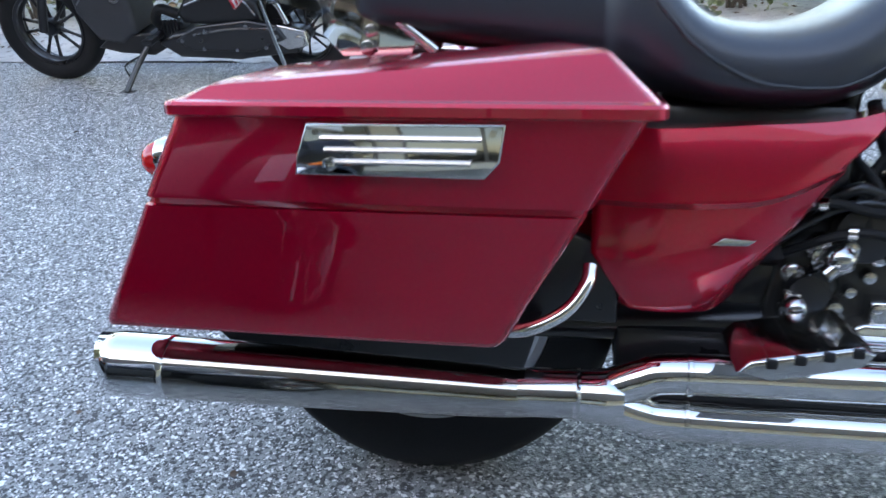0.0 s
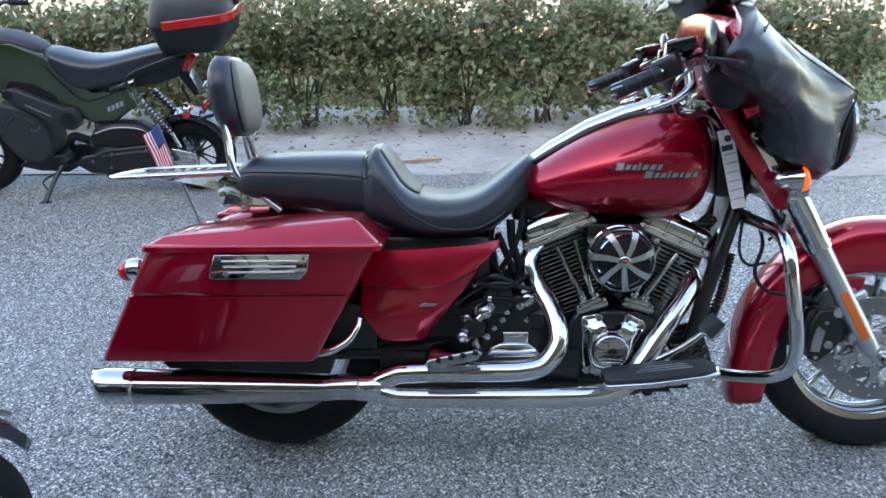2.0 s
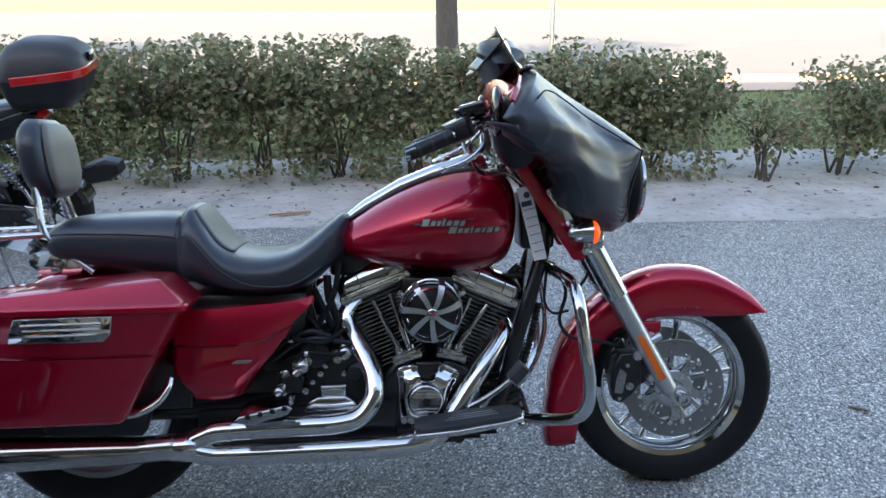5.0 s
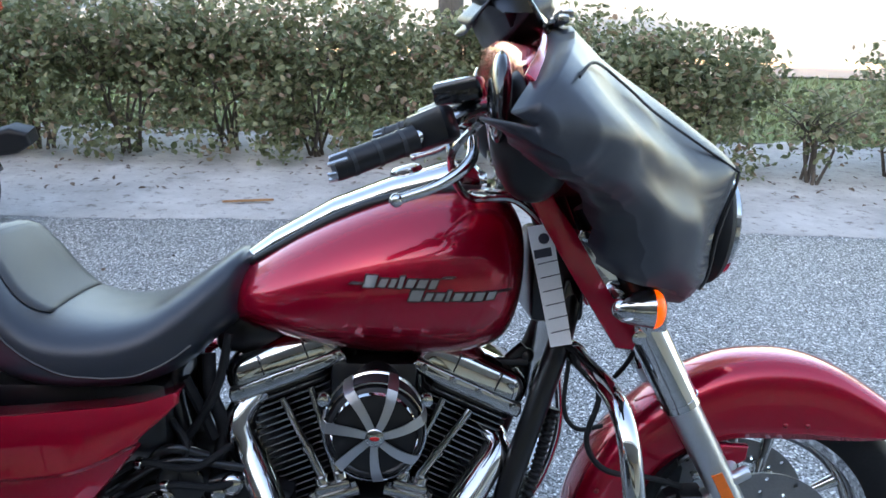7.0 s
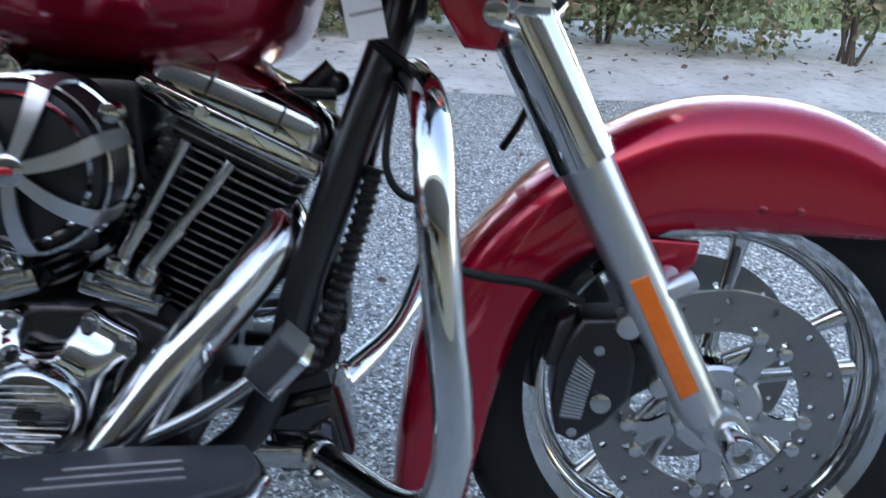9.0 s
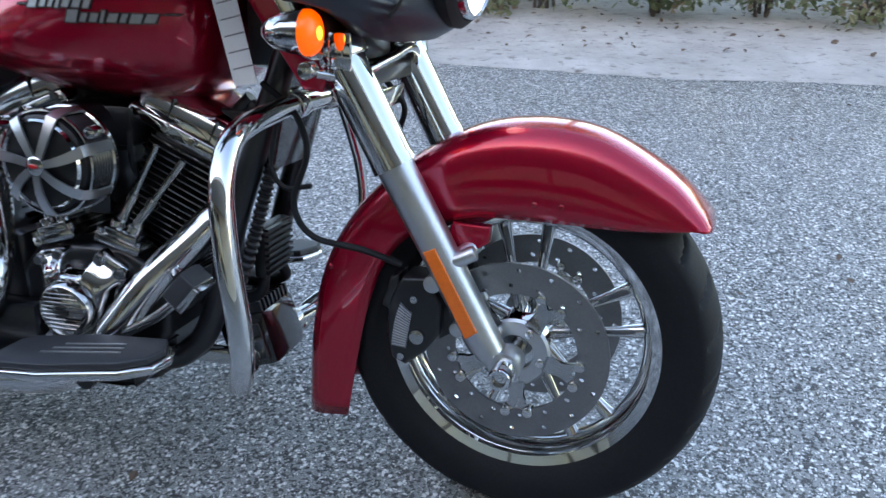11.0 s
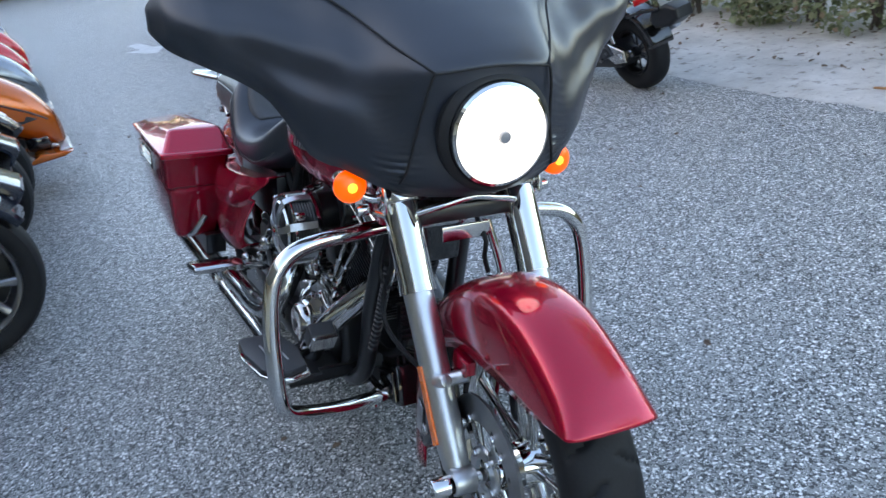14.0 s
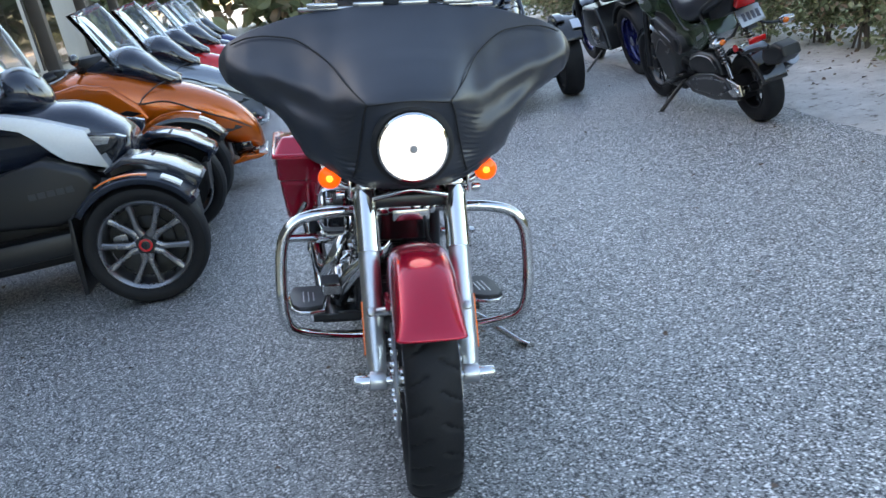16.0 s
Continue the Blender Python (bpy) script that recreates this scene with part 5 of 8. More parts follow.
    for i in range(11):
        t = 0.06 + 0.88 * i / 10
        w = 0.893 + 0.215 * t
        hv = 0.116 * (1 - abs(t * 2 - 1) ** 3.2 * 0.55)
        hx = 0.047 * (1 - abs(t * 2 - 1) ** 4 * 0.55)
        cx = -0.112 - 0.028 * (t - 0.5)
        row = []
        for j in range(9):
            v = hv * (j / 8 * 2 - 1)
            c = (1 - min(0.98, abs(v) / (0.140 * (1 - abs(t * 2 - 1) ** 3.2 * 0.45))) ** (2 / 0.72)) ** 0.5
            row.append(g.verts.new((cx + hx * c ** 0.72 + 0.002, v, w)))
        grid.append(row)
    for a, b in zip(grid, grid[1:]):
        for j in range(8):
            g.faces.new((a[j], a[j + 1], b[j + 1], b[j]))
    bi = part("backrest_panel", g, VINYL_PANEL, pad, m=at(0, 0.022, 0))
    mo = bi.modifiers.new("thick", "SOLIDIFY")
    mo.thickness, mo.offset = 0.004, 1
    for s in (-1, 1):
        part("backrest_bar", join(tube([(-0.115, s * 0.085, 0.94), (-0.100, s * 0.100, 0.88), (-0.090, s * 0.115, 0.83), (-0.075, s * 0.12, 0.795), (-0.02, s * 0.125, 0.745), (0.04, s * 0.128, 0.697)], 0.0085, n=30, segs=12),
                                  tube([(-0.125, s * 0.075, 0.94), (-0.112, s * 0.088, 0.88), (-0.104, s * 0.100, 0.83), (-0.098, s * 0.108, 0.80)], 0.006, n=20, segs=10)), CHROME, bike, "bent chrome backrest upright")
        dock = slab([(-0.105, 0.795), (-0.055, 0.775), (0.01, 0.715), (0.0, 0.69), (-0.10, 0.69), (-0.13, 0.72), (-0.13, 0.78)], s * 0.112 - 0.003, s * 0.112 + 0.003, 0.001)
        dk = part("docking_plate", dock, CHROME, bike, "polished docking side plate")
        parts("docking_point", (cyl((-0.06, s * 0.10, 0.702), (-0.06, s * 0.132, 0.702), 0.011, 16, bev=0.003), cyl((-0.056, s * 0.10, 0.725), (-0.056, s * 0.128, 0.725), 0.009, 14, bev=0.002), cyl((-0.125, s * 0.105, 0.765), (-0.125, s * 0.124, 0.765), 0.007, 12), cyl((-0.12, s * 0.105, 0.742), (-0.12, s * 0.124, 0.742), 0.007, 12)), CHROME_WORN, dk)
        part("rack_strut", slab([(-0.30, 0.782), (-0.13, 0.795), (-0.13, 0.745), (-0.20, 0.765)], s * 0.085 - 0.002, s * 0.085 + 0.002), CHROME, dk)
    loop = [(-0.085, -0.118, 0.800), (-0.18, -0.135, 0.797), (-0.30, -0.148, 0.793), (-0.385, -0.146, 0.790), (-0.430, -0.10, 0.787), (-0.440, -0.04, 0.786), (-0.440, 0.04, 0.786), (-0.430, 0.10, 0.787), (-0.385, 0.146, 0.790), (-0.30, 0.148, 0.793), (-0.18, 0.135, 0.797), (-0.085, 0.118, 0.800)]
    rack = part("luggage_rack", tube(loop, 0.0085, n=64, segs=12), CHROME, bike, "chrome luggage rack with flat slats")
    for k in range(6):
        x = -0.235 - 0.033 * k
        hv = 0.142 if x > -0.38 else 0.125
        part("rack_slat", box(x - 0.008, x + 0.008, -hv, hv, 0.784, 0.790, 0.002), CHROME, rack)

    ant = part("antenna", tube([(-0.235, 0.030, 0.640), (-0.33, 0.145, 0.770), (-0.440, 0.280, 0.925)], [0.0035, 0.0028, 0.002], n=10, segs=8), BLACK_METAL, bike, "thin aerial with a small flag tied on")
    a0, a1 = Vector((-0.352, 0.172, 0.801)), Vector((-0.436, 0.275, 0.919))
    up = (a1 - a0).normalized()
    across = Vector((0.80, -0.2, 0.35)).normalized()
    across = (across - up * across.dot(up)).normalized() * -1
    wide, tall = 0.058, (a1 - a0).length
    def cloth(u0, u1, t0, t1, lift):
        b = bmesh.new()
        gr = []
        n1, n2 = 6, 8
        nrm = up.cross(across)
        for i in range(n1 + 1):
            u = u0 + (u1 - u0) * i / n1
            rw_ = []
            for j in range(n2 + 1):
                t = t0 + (t1 - t0) * j / n2
                wob = 0.006 * math.sin(u * 5.5 + t * 3) + 0.003 * math.sin(t * 9)
                rw_.append(b.verts.new(a0 + up * (tall * t) + across * (wide * u) + nrm * (wob * u + lift)))
            gr.append(rw_)
        for p_, q_ in zip(gr, gr[1:]):
            for j in range(n2):
                b.faces.new((p_[j], p_[j + 1], q_[j + 1], q_[j]))
        return b
    fl = part("flag", cloth(0, 1, 0, 1, 0), FLAG_WHITE, bike, "small striped cloth flag on the aerial")
    fl.modifiers.new("thick", "SOLIDIFY").thickness = 0.0016
    for lift in (0.0014, -0.0030):
        for k in range(0, 7):
            u0_, u1_ = k / 6.5, min(1, (k + 0.5) / 6.5)
            st = part("stripe", cloth(u0_, u1_, 0.0, 1.0, lift), FLAG_RED, fl)
            st.modifiers.new("thick", "SOLIDIFY").thickness = 0.0008
        ca = part("canton", cloth(0.0, 0.55, 0.55, 1.0, lift * 1.9), FLAG_BLUE, fl)
        ca.modifiers.new("thick", "SOLIDIFY").thickness = 0.0008

    # ---- batwing fairing under its cloth cover ----
    prof = {0.0: [(1.235, 1.226), (1.32, 1.167), (1.45, 1.088), (1.545, 1.020), (1.556, 0.985), (1.530, 0.89), (1.530, 0.80), (1.490, 0.768)],
            0.11: [(1.235, 1.225), (1.32, 1.163), (1.44, 1.080), (1.525, 1.012), (1.533, 0.975), (1.510, 0.89), (1.500, 0.81), (1.465, 0.772)],
            0.18: [(1.233, 1.218), (1.31, 1.150), (1.40, 1.065), (1.465, 0.985), (1.475, 0.90), (1.465, 0.832), (1.440, 0.796)],
            0.225: [(1.232, 1.213), (1.30, 1.146), (1.38, 1.062), (1.435, 0.985), (1.444, 0.910), (1.435, 0.855), (1.408, 0.822)],
            0.27: [(1.229, 1.206), (1.287, 1.139), (1.353, 1.060), (1.396, 0.985), (1.402, 0.920), (1.393, 0.870), (1.366, 0.842)],
            0.295: [(1.227, 1.201), (1.280, 1.136), (1.340, 1.062), (1.376, 0.993), (1.380, 0.942), (1.370, 0.908), (1.346, 0.882)],
            0.33: [(1.223, 1.192), (1.272, 1.131), (1.325, 1.065), (1.352, 1.010), (1.353, 0.980), (1.342, 0.958), (1.320, 0.940)],
            0.37: [(1.216, 1.181), (1.260, 1.128), (1.302, 1.072), (1.322, 1.030), (1.321, 1.008), (1.310, 0.988), (1.288, 0.972)],
            0.42: [(1.205, 1.165), (1.245, 1.122), (1.275, 1.082), (1.288, 1.052), (1.285, 1.030), (1.275, 1.010), (1.255, 0.997)],
            0.475: [(1.185, 1.135), (1.212, 1.112), (1.230, 1.090), (1.238, 1.070), (1.236, 1.052), (1.226, 1.036), (1.208, 1.025)],
            0.500: [(1.165, 1.105), (1.178, 1.096), (1.186, 1.085), (1.190, 1.074), (1.188, 1.065), (1.182, 1.058), (1.172, 1.052)]}
    keys = sorted(prof)
    ns, nu = 108, 46
    curves = {k: spline([(x, 0, z) for x, z in prof[k]], ns) for k in keys}
    def fair(v, s):
        av = abs(v)
        for a, b in zip(keys, keys[1:]):
            if av <= b + 1e-9:
                i = keys.index(a)
                t = (av - a) / (b - a)
                k0, k3 = keys[max(0, i - 1)], keys[min(len(keys) - 1, i + 2)]
                p0, p1, p2, p3 = (curves[q][s] for q in (k0, a, b, k3))
                if i == 0:
                    p0 = curves[keys[1]][s]
                m1 = (p2 - p0) * (b - a) / max(1e-6, (b - k0) if i else (2 * b))
                m2 = (p3 - p1) * (b - a) / max(1e-6, k3 - a)
                h = (2 * t ** 3 - 3 * t * t + 1) * p1 + (t ** 3 - 2 * t * t + t) * m1 + (-2 * t ** 3 + 3 * t * t) * p2 + (t ** 3 - t * t) * m2
                return Vector((h.x, v, h.z))
    rows = []
    vs = [0.5 * math.sin(math.pi / 2 * j / nu) for j in range(-nu, nu + 1)]
    for v in vs:
        row = []
        for s_ in range(ns):
            p = fair(v, s_)
            f = (s_ / (ns - 1))
            n1 = noise.noise(Vector((p.x * 9, p.y * 7, p.z * 9))) * 0.006 + noise.noise(Vector((p.x * 20, p.y * 5, p.z * 22))) * 0.0018
            sag = 0.003 * math.sin(abs(v) * 40 + f * 7) * min(1, abs(v) * 4) * f
            def crease(v0, z0, v1, z1, wide, push):
                q = min(1.0, max(0.0, (v0 - abs(v)) / (v0 - v1)))
                d = p.z - (z0 + (z1 - z0) * q) - 0.01 * math.sin(q * 5)
                return push * math.exp(-(d / wide) ** 2) * math.sin(math.pi * min(1, 0.12 + 0.88 * q)) if v1 < abs(v) < v0 else 0.0
            big = crease(0.48, 1.075, 0.11, 1.000, 0.032, 0.010) + crease(0.47, 1.030, 0.11, 0.935, 0.034, -0.010) + crease(0.44, 1.005, 0.13, 0.88, 0.028, 0.007) + crease(0.40, 1.12, 0.11, 1.03, 0.04, -0.006)
            gather = 0.0045 * math.sin(p.z * 430 + 9 * noise.noise(Vector((v * 12, p.z * 8, 5)))) * math.exp(-((abs(v) - 0.150) / 0.022) ** 2) * (1 if p.z < 0.97 else 0.0)
            hem = 0.005 * math.sin(abs(v) * 210 + 4 * noise.noise(Vector((v * 9, 2, 2)))) * max(0.0, f - 0.86) / 0.14 * (1 if abs(v) > 0.16 else 0)
            ang = math.atan2(p.z - 0.90, abs(v) - 0.02)
            fold = 0.0045 * math.sin(ang * 9 + 2.2 * noise.noise(Vector((v * 4, f * 3, 1)))) * min(1, max(0, abs(v) - 0.10) * 6) * (1 - abs(v) / 0.52)
            p.x += n1 * (0.4 + f) + sag + fold + big + gather + hem - 0.004
            p.z += fold * 0.5
            row.append(p)
        # turned-under hem
        t0, t1 = row[0].copy(), row[-1].copy()
        row.insert(0, Vector((t0.x - 0.035, t0.y * 0.985, t0.z - 0.012)))
        row.append(Vector((t1.x - 0.035, t1.y * 0.96, t1.z + 0.008 + 0.006 * math.sin(v * 60))))
        row.append(Vector((t1.x - 0.075, t1.y * 0.93, t1.z + 0.03)))
        rows.append(row)
    # the cloth closes round each wing tip
    for end in (0, -1):
        edge = rows[end]
        mid_ = sum(edge, Vector()) / len(edge) + Vector((-0.022, 0, 0))
        for f, out in ((0.35, 0.004), (0.70, 0.003), (0.97, 0.0)):
            ring_ = [p.lerp(mid_, f) + Vector((0, math.copysign(out, mid_.y), 0)) for p in edge]
            if end == 0:
                rows.insert(0, ring_)
            else:
                rows.append(ring_)
    cov = part("fairing_cover", loft(rows, closed=False), COVER, bike, "fitted black cloth cover over the fairing", m=S, angle=70)
    so = cov.modifiers.new("thick", "SOLIDIFY")
    so.thickness, so.offset = 0.004, -1
    for s in (-1, 1):
        pts = spline([fair(s * v, int(k * 3)) + Vector((0.004, 0, 0.002)) for v, k in [(0.46 - 0.355 * t, 2.5 + 15.5 * t ** 2.3) for t in [i / 8 for i in range(9)]]], 40)
        part("cover_seam", tube(pts, 0.0022, segs=6), COVER_TRIM, cov, m=S)
        pts = [fair(s * (0.105 + 0.045 * t), int(54 + 42 * t)) + Vector((0.003, 0, 0)) for t in [i / 12 for i in range(13)]]
        part("cover_seam", tube(pts, 0.0026, segs=6), COVER_TRIM, cov, m=S)
    pts = [fair(-0.105 + 0.0105 * k, 54) + Vector((0.002, 0, 0)) for k in range(21)]
    part("cover_seam", tube(pts, 0.0022, segs=6), COVER_TRIM, cov, m=S)
    # inner fairing shell, red, behind the cover
    rows = []
    for v in vs:
        row = []
        for s_ in range(0, ns - 24, 6):
            p = fair(v * 0.93, s_)
            row.append((p.x - 0.045, v * 0.93, p.z * 1.0 - 0.004))
        rows.append(row)
    inner = part("fairing_shell", loft(rows, closed=False), RED, bike, "candy red fork-mounted fairing", m=S, angle=70)
    inner.modifiers.new("thick", "SOLIDIFY").thickness = 0.006
    dash = part("dash_panel", loft([[(1.155 - 0.05 * (1 - abs(v) / 0.40) + d, v, w) for d, w in ((0.06, 1.195 - 0.25 * v * v), (0.015, 1.20 - 0.25 * v * v), (0.0, 1.15), (0.03, 1.00 + 0.1 * abs(v)), (0.11, 0.93 + 0.15 * abs(v)))] for v in [-0.40 + 0.05 * k for k in range(17)]], closed=False), RED, bike, "red inner fairing dash", m=S, angle=60)
    dash.modifiers.new("thick", "SOLIDIFY").thickness = 0.01
    parts("gauge", [cyl((1.075, v, 1.09), (1.10, v, 1.085), r, 24, bev=0.004) for v, r in ((-0.06, 0.045), (0.06, 0.045), (-0.16, 0.028), (0.16, 0.028))], BLACK_GLOSS, dash, m=S)
    for s in (-1, 1):
        part("speaker_pod", sphere((1.175, s * 0.31, 1.06), 0.085, sx=0.75, sy=0.75, sz=1.15), PLASTIC, dash, m=S)
    # vent strip and windscreen
    part("vent_strip", box(1.205, 1.222, -0.27, 0.27, 1.214, 1.226, 0.004), CHROME_WORN, cov, m=S)
    parts("vent_slot", [box(1.212, 1.232, -0.245 + 0.125 * k, -0.245 + 0.125 * k + 0.085, 1.224, 1.236, 0.004) for k in range(4)], CHROME_WORN, cov, m=S)
    g = bmesh.new()
    grid = []
    for i in range(9):
        t = i / 8
        w = 1.215 + 0.125 * t
        hv = 0.235 * (1 - 0.35 * t ** 3)
        grid.append([g.verts.new((1.232 - 0.085 * t - 0.55 * (hv * (j / 16 * 2 - 1)) ** 2, hv * (j / 16 * 2 - 1), w - 0.35 * (hv * (j / 16 * 2 - 1)) ** 2)) for j in range(17)])
    for a, b in zip(grid, grid[1:]):
        for j in range(16):
            g.faces.new((a[j], a[j + 1], b[j + 1], b[j]))
    ws = part("windscreen", g, SMOKE, bike, "low smoked windscreen", m=S)
    ws.modifiers.new("thick", "SOLIDIFY").thickness = 0.004
    # gathered slack of the cover behind the screen
    rows = []
    for k in range(9):
        t = k / 8
        y = -0.17 + 0.34 * t
        e = math.sin(t * math.pi) ** 0.4
        rows.append([(1.155 + 0.062 * e * math.cos(a) * (1 + 0.18 * math.sin(3 * a + 5 * t)) + 0.02 * math.sin(a * 2), y + 0.01 * math.sin(a * 3), 1.235 + 0.072 * e * math.sin(a) * (1 + 0.15 * math.sin(2 * a + 9 * t))) for a in [2 * math.pi * q / 26 for q in range(26)]])
    part("cover_slack", loft(rows), COVER, cov, "bunched black cloth behind the screen", m=S, angle=60)
    flap = loft([[(1.15 - 0.075 * t + 0.01 * math.sin(y * 30), y, 1.298 - 0.04 * t - 0.03 * t * t + 0.008 * math.sin(y * 25 + 2 * t)) for t in [i / 6 for i in range(7)]] for y in [-0.15 + 0.025 * k for k in range(13)]], closed=False)
    fo = part("cover_flap", flap, COVER, cov, m=S, angle=60)
    fo.modifiers.new("thick", "SOLIDIFY").thickness = 0.005

    # ---- headlamp, signals, lamp bracket ----
    HL = S @ at(1.532, 0.004, 0.890) @ ry(4) @ Matrix.Scale(0.93, 4) @ rz(-90)
    hl = part("headlamp_rim", lathe([(0.090, -0.02), (0.096, 0.0), (0.0985, 0.018), (0.096, 0.030), (0.090, 0.034), (0.087, 0.028), (0.087, 0.0)], 48, close=True), CHROME, bike, "round headlamp, lit, in a chrome rim", m=HL)
    part("headlamp_lens", lathe([(0.0, 0.042), (0.03, 0.041), (0.06, 0.036), (0.08, 0.029), (0.0875, 0.024), (0.0875, 0.0), (0.0, 0.0)], 48), LAMP_ON, hl, "glowing white lens", m=HL)
    part("bulb_cap", lathe([(0.0, 0.050), (0.010, 0.049), (0.0125, 0.045), (0.0125, 0.038), (0, 0.038)], 18), BULB, hl, m=HL)
    part("lamp_gasket", lathe([(0.098, -0.03), (0.112, -0.01), (0.113, 0.008), (0.105, 0.018), (0.099, 0.02)], 48), COVER_TRIM, cov, m=HL)
    for s in (-1, 1):
        SG = S @ at(1.385, s * 0.213, 0.787) @ rz(-90)
        sg = part("turn_signal", lathe([(0.0, -0.066), (0.012, -0.062), (0.022, -0.048), (0.028, -0.026), (0.0305, -0.004), (0.031, 0.0), (0.0, 0.0)], 32), CHROME, bike, "chrome bullet turn signal, lit amber", m=SG)
        part("lens", lathe([(0.0305, 0.0), (0.0305, 0.006), (0.026, 0.013), (0.016, 0.018), (0.0, 0.020)], 32), AMBER_ON, sg, m=SG)
        part("bulb", sphere((0, 0.0165, 0), 0.0105, sy=0.5, seg=18), AMBER_CORE, sg, m=SG)
        part("stalk", join(tube([(1.362, s * 0.205, 0.776), (1.365, s * 0.18, 0.758), (1.375, s * 0.150, 0.75)], 0.009, n=10, segs=10), cyl((1.372, s * 0.176, 0.735), (1.372, s * 0.20, 0.735), 0.012, 14, bev=0.002)), CHROME, sg, m=S)
        part("fork_clamp", join(cyl((1.396, s * 0.122, 0.742), (1.380, s * 0.122, 0.772), 0.040, 26, bev=0.004), box(1.392, 1.425, s * 0.16 - 0.003, s * 0.16 + 0.003, 0.735, 0.785, 0.002)), CHROME, bike, m=S)
        nac = slab([(1.178, 0.965), (1.215, 0.975), (1.285, 0.87), (1.360, 0.765), (1.385, 0.73), (1.375, 0.700), (1.345, 0.702), (1.262, 0.83)], -0.014, 0.014, 0.006)
        nc = part("fork_shroud", nac, RED, bike, "slim red fork shroud with chrome inlay", m=S @ at(0, s * 0.142, 0))
        part("shroud_inlay", slab([(1.275, 0.902), (1.292, 0.905), (1.352, 0.795), (1.372, 0.772), (1.350, 0.765), (1.330, 0.795), (1.270, 0.89)], -0.004, 0.004, 0.002), CHROME, nc, m=S @ at(0, s * 0.160, 0))
        part("shroud_bolt", cyl((1.283, s * 0.158, 0.893), (1.283, s * 0.172, 0.893), 0.010, 14, bev=0.002), CHROME_WORN, nc, m=S)
    bar = [(1.372, -0.165, 0.728), (1.41, -0.13, 0.722), (1.44, -0.06, 0.742), (1.45, 0.0, 0.755), (1.44, 0.06, 0.742), (1.41, 0.13, 0.722), (1.372, 0.165, 0.728)]
    lb = part("lamp_bracket", tube(bar, 0.0075, n=40, segs=10), CHROME, bike, "curved chrome bracket between the forks", m=S)
    part("lower_clamp", join(box(1.355, 1.42, -0.14, 0.14, 0.700, 0.735, 0.008), box(1.33, 1.40, -0.06, 0.06, 0.735, 0.85, 0.012)), BLACK_METAL, bike, m=S)
    part("clamp_trim", box(1.418, 1.424, -0.05, 0.05, 0.664, 0.694, 0.002), CHROME_WORN, lb, m=S)
    # ---- bars, controls, mirrors ----
    for s in (-1, 1):
        part("handlebar", tube([(1.20, s * 0.03, 0.985), (1.19, s * 0.12, 1.01), (1.16, s * 0.20, 1.075), (1.10, s * 0.27, 1.095), (1.03, s * 0.322, 1.058), (0.915, s * 0.366, 1.013)], 0.0125, n=40, segs=14), CHROME, bike, "swept chrome handlebar", m=S)
        g0, g1 = Vector((1.010, s * 0.330, 1.050)), Vector((0.903, s * 0.371, 1.008))
        gp = part("grip", tube([g0, g0.lerp(g1, 0.12), g0.lerp(g1, 0.85), g1], [0.019, 0.0185, 0.0185, 0.017], n=12, segs=18), PLASTIC, bike, "black rubber grip with chrome bands", m=S)
        parts("grip_band", [tube([g0.lerp(g1, t), g0.lerp(g1, t + 0.05)], 0.0196, segs=18) for t in (0.15, 0.45, 0.75)], GREY_PLASTIC, gp, m=S)
        parts("grip_rib", [tube([g0.lerp(g1, 0.82) + Vector((0, 0.0175 * math.cos(a), 0.0175 * math.sin(a))), g1 + Vector((-0.006, 0.0155 * math.cos(a), 0.0155 * math.sin(a)))], 0.003, segs=6) for a in [2 * math.pi * k / 7 for k in range(7)]], CHROME, gp, m=S)
        sw = box(-0.03, 0.035, -0.024, 0.024, -0.026, 0.026, 0.010)
        part("switch_housing", sw, BLACK_METAL, bike, m=S @ at(1.030, s * 0.318, 1.062) @ rz(s * 25) @ ry(-22))
        rs = box(-0.035, 0.035, -0.022, 0.022, -0.012, 0.022, 0.008)
        part("reservoir", rs, BLACK_GLOSS, bike, m=S @ at(1.070, s * 0.290, 1.110) @ rz(s * 20) @ ry(-12))
        part("lever", join(tube([(1.090, s * 0.300, 1.050), (1.085, s * 0.335, 1.020), (1.045, s * 0.360, 0.990), (0.990, s * 0.372, 0.970)], [0.008, 0.009, 0.008, 0.007], n=16, segs=10), sphere((0.987, s * 0.373, 0.969), 0.010, seg=12)), CHROME, bike, m=S)
        mi = sphere((1.122, s * 0.345, 1.108), 0.062, sx=0.28, sy=0.95, sz=1.0, seg=24)
        mo_ = part("mirror", mi, BLACK_GLOSS, bike, "black oval fairing mirror", m=S @ at(0, 0, 0))
        part("mirror_arm", tube([(1.13, s * 0.34, 1.10), (1.17, s * 0.35, 1.085)], 0.012, segs=10), BLACK_METAL, mo_, m=S)
        part("brake_line", tube([(1.10, s * 0.31, 1.075), (1.06, s * 0.26, 1.02), (1.09, s * 0.16, 0.95), (1.17, s * 0.11, 0.94), (1.24, s * 0.10, 0.88)], 0.006, n=30, segs=8), CHROME_WORN, bike, m=S)
    part("riser_clamp", join(box(1.14, 1.215, -0.07, 0.07, 0.955, 1.00, 0.01), box(1.13, 1.18, -0.05, 0.05, 0.99, 1.015, 0.006)), CHROME, bike, m=S)
    part("ignition_panel", box(1.09, 1.17, -0.10, 0.10, 0.935, 0.955, 0.006), CHROME, bike, m=S)
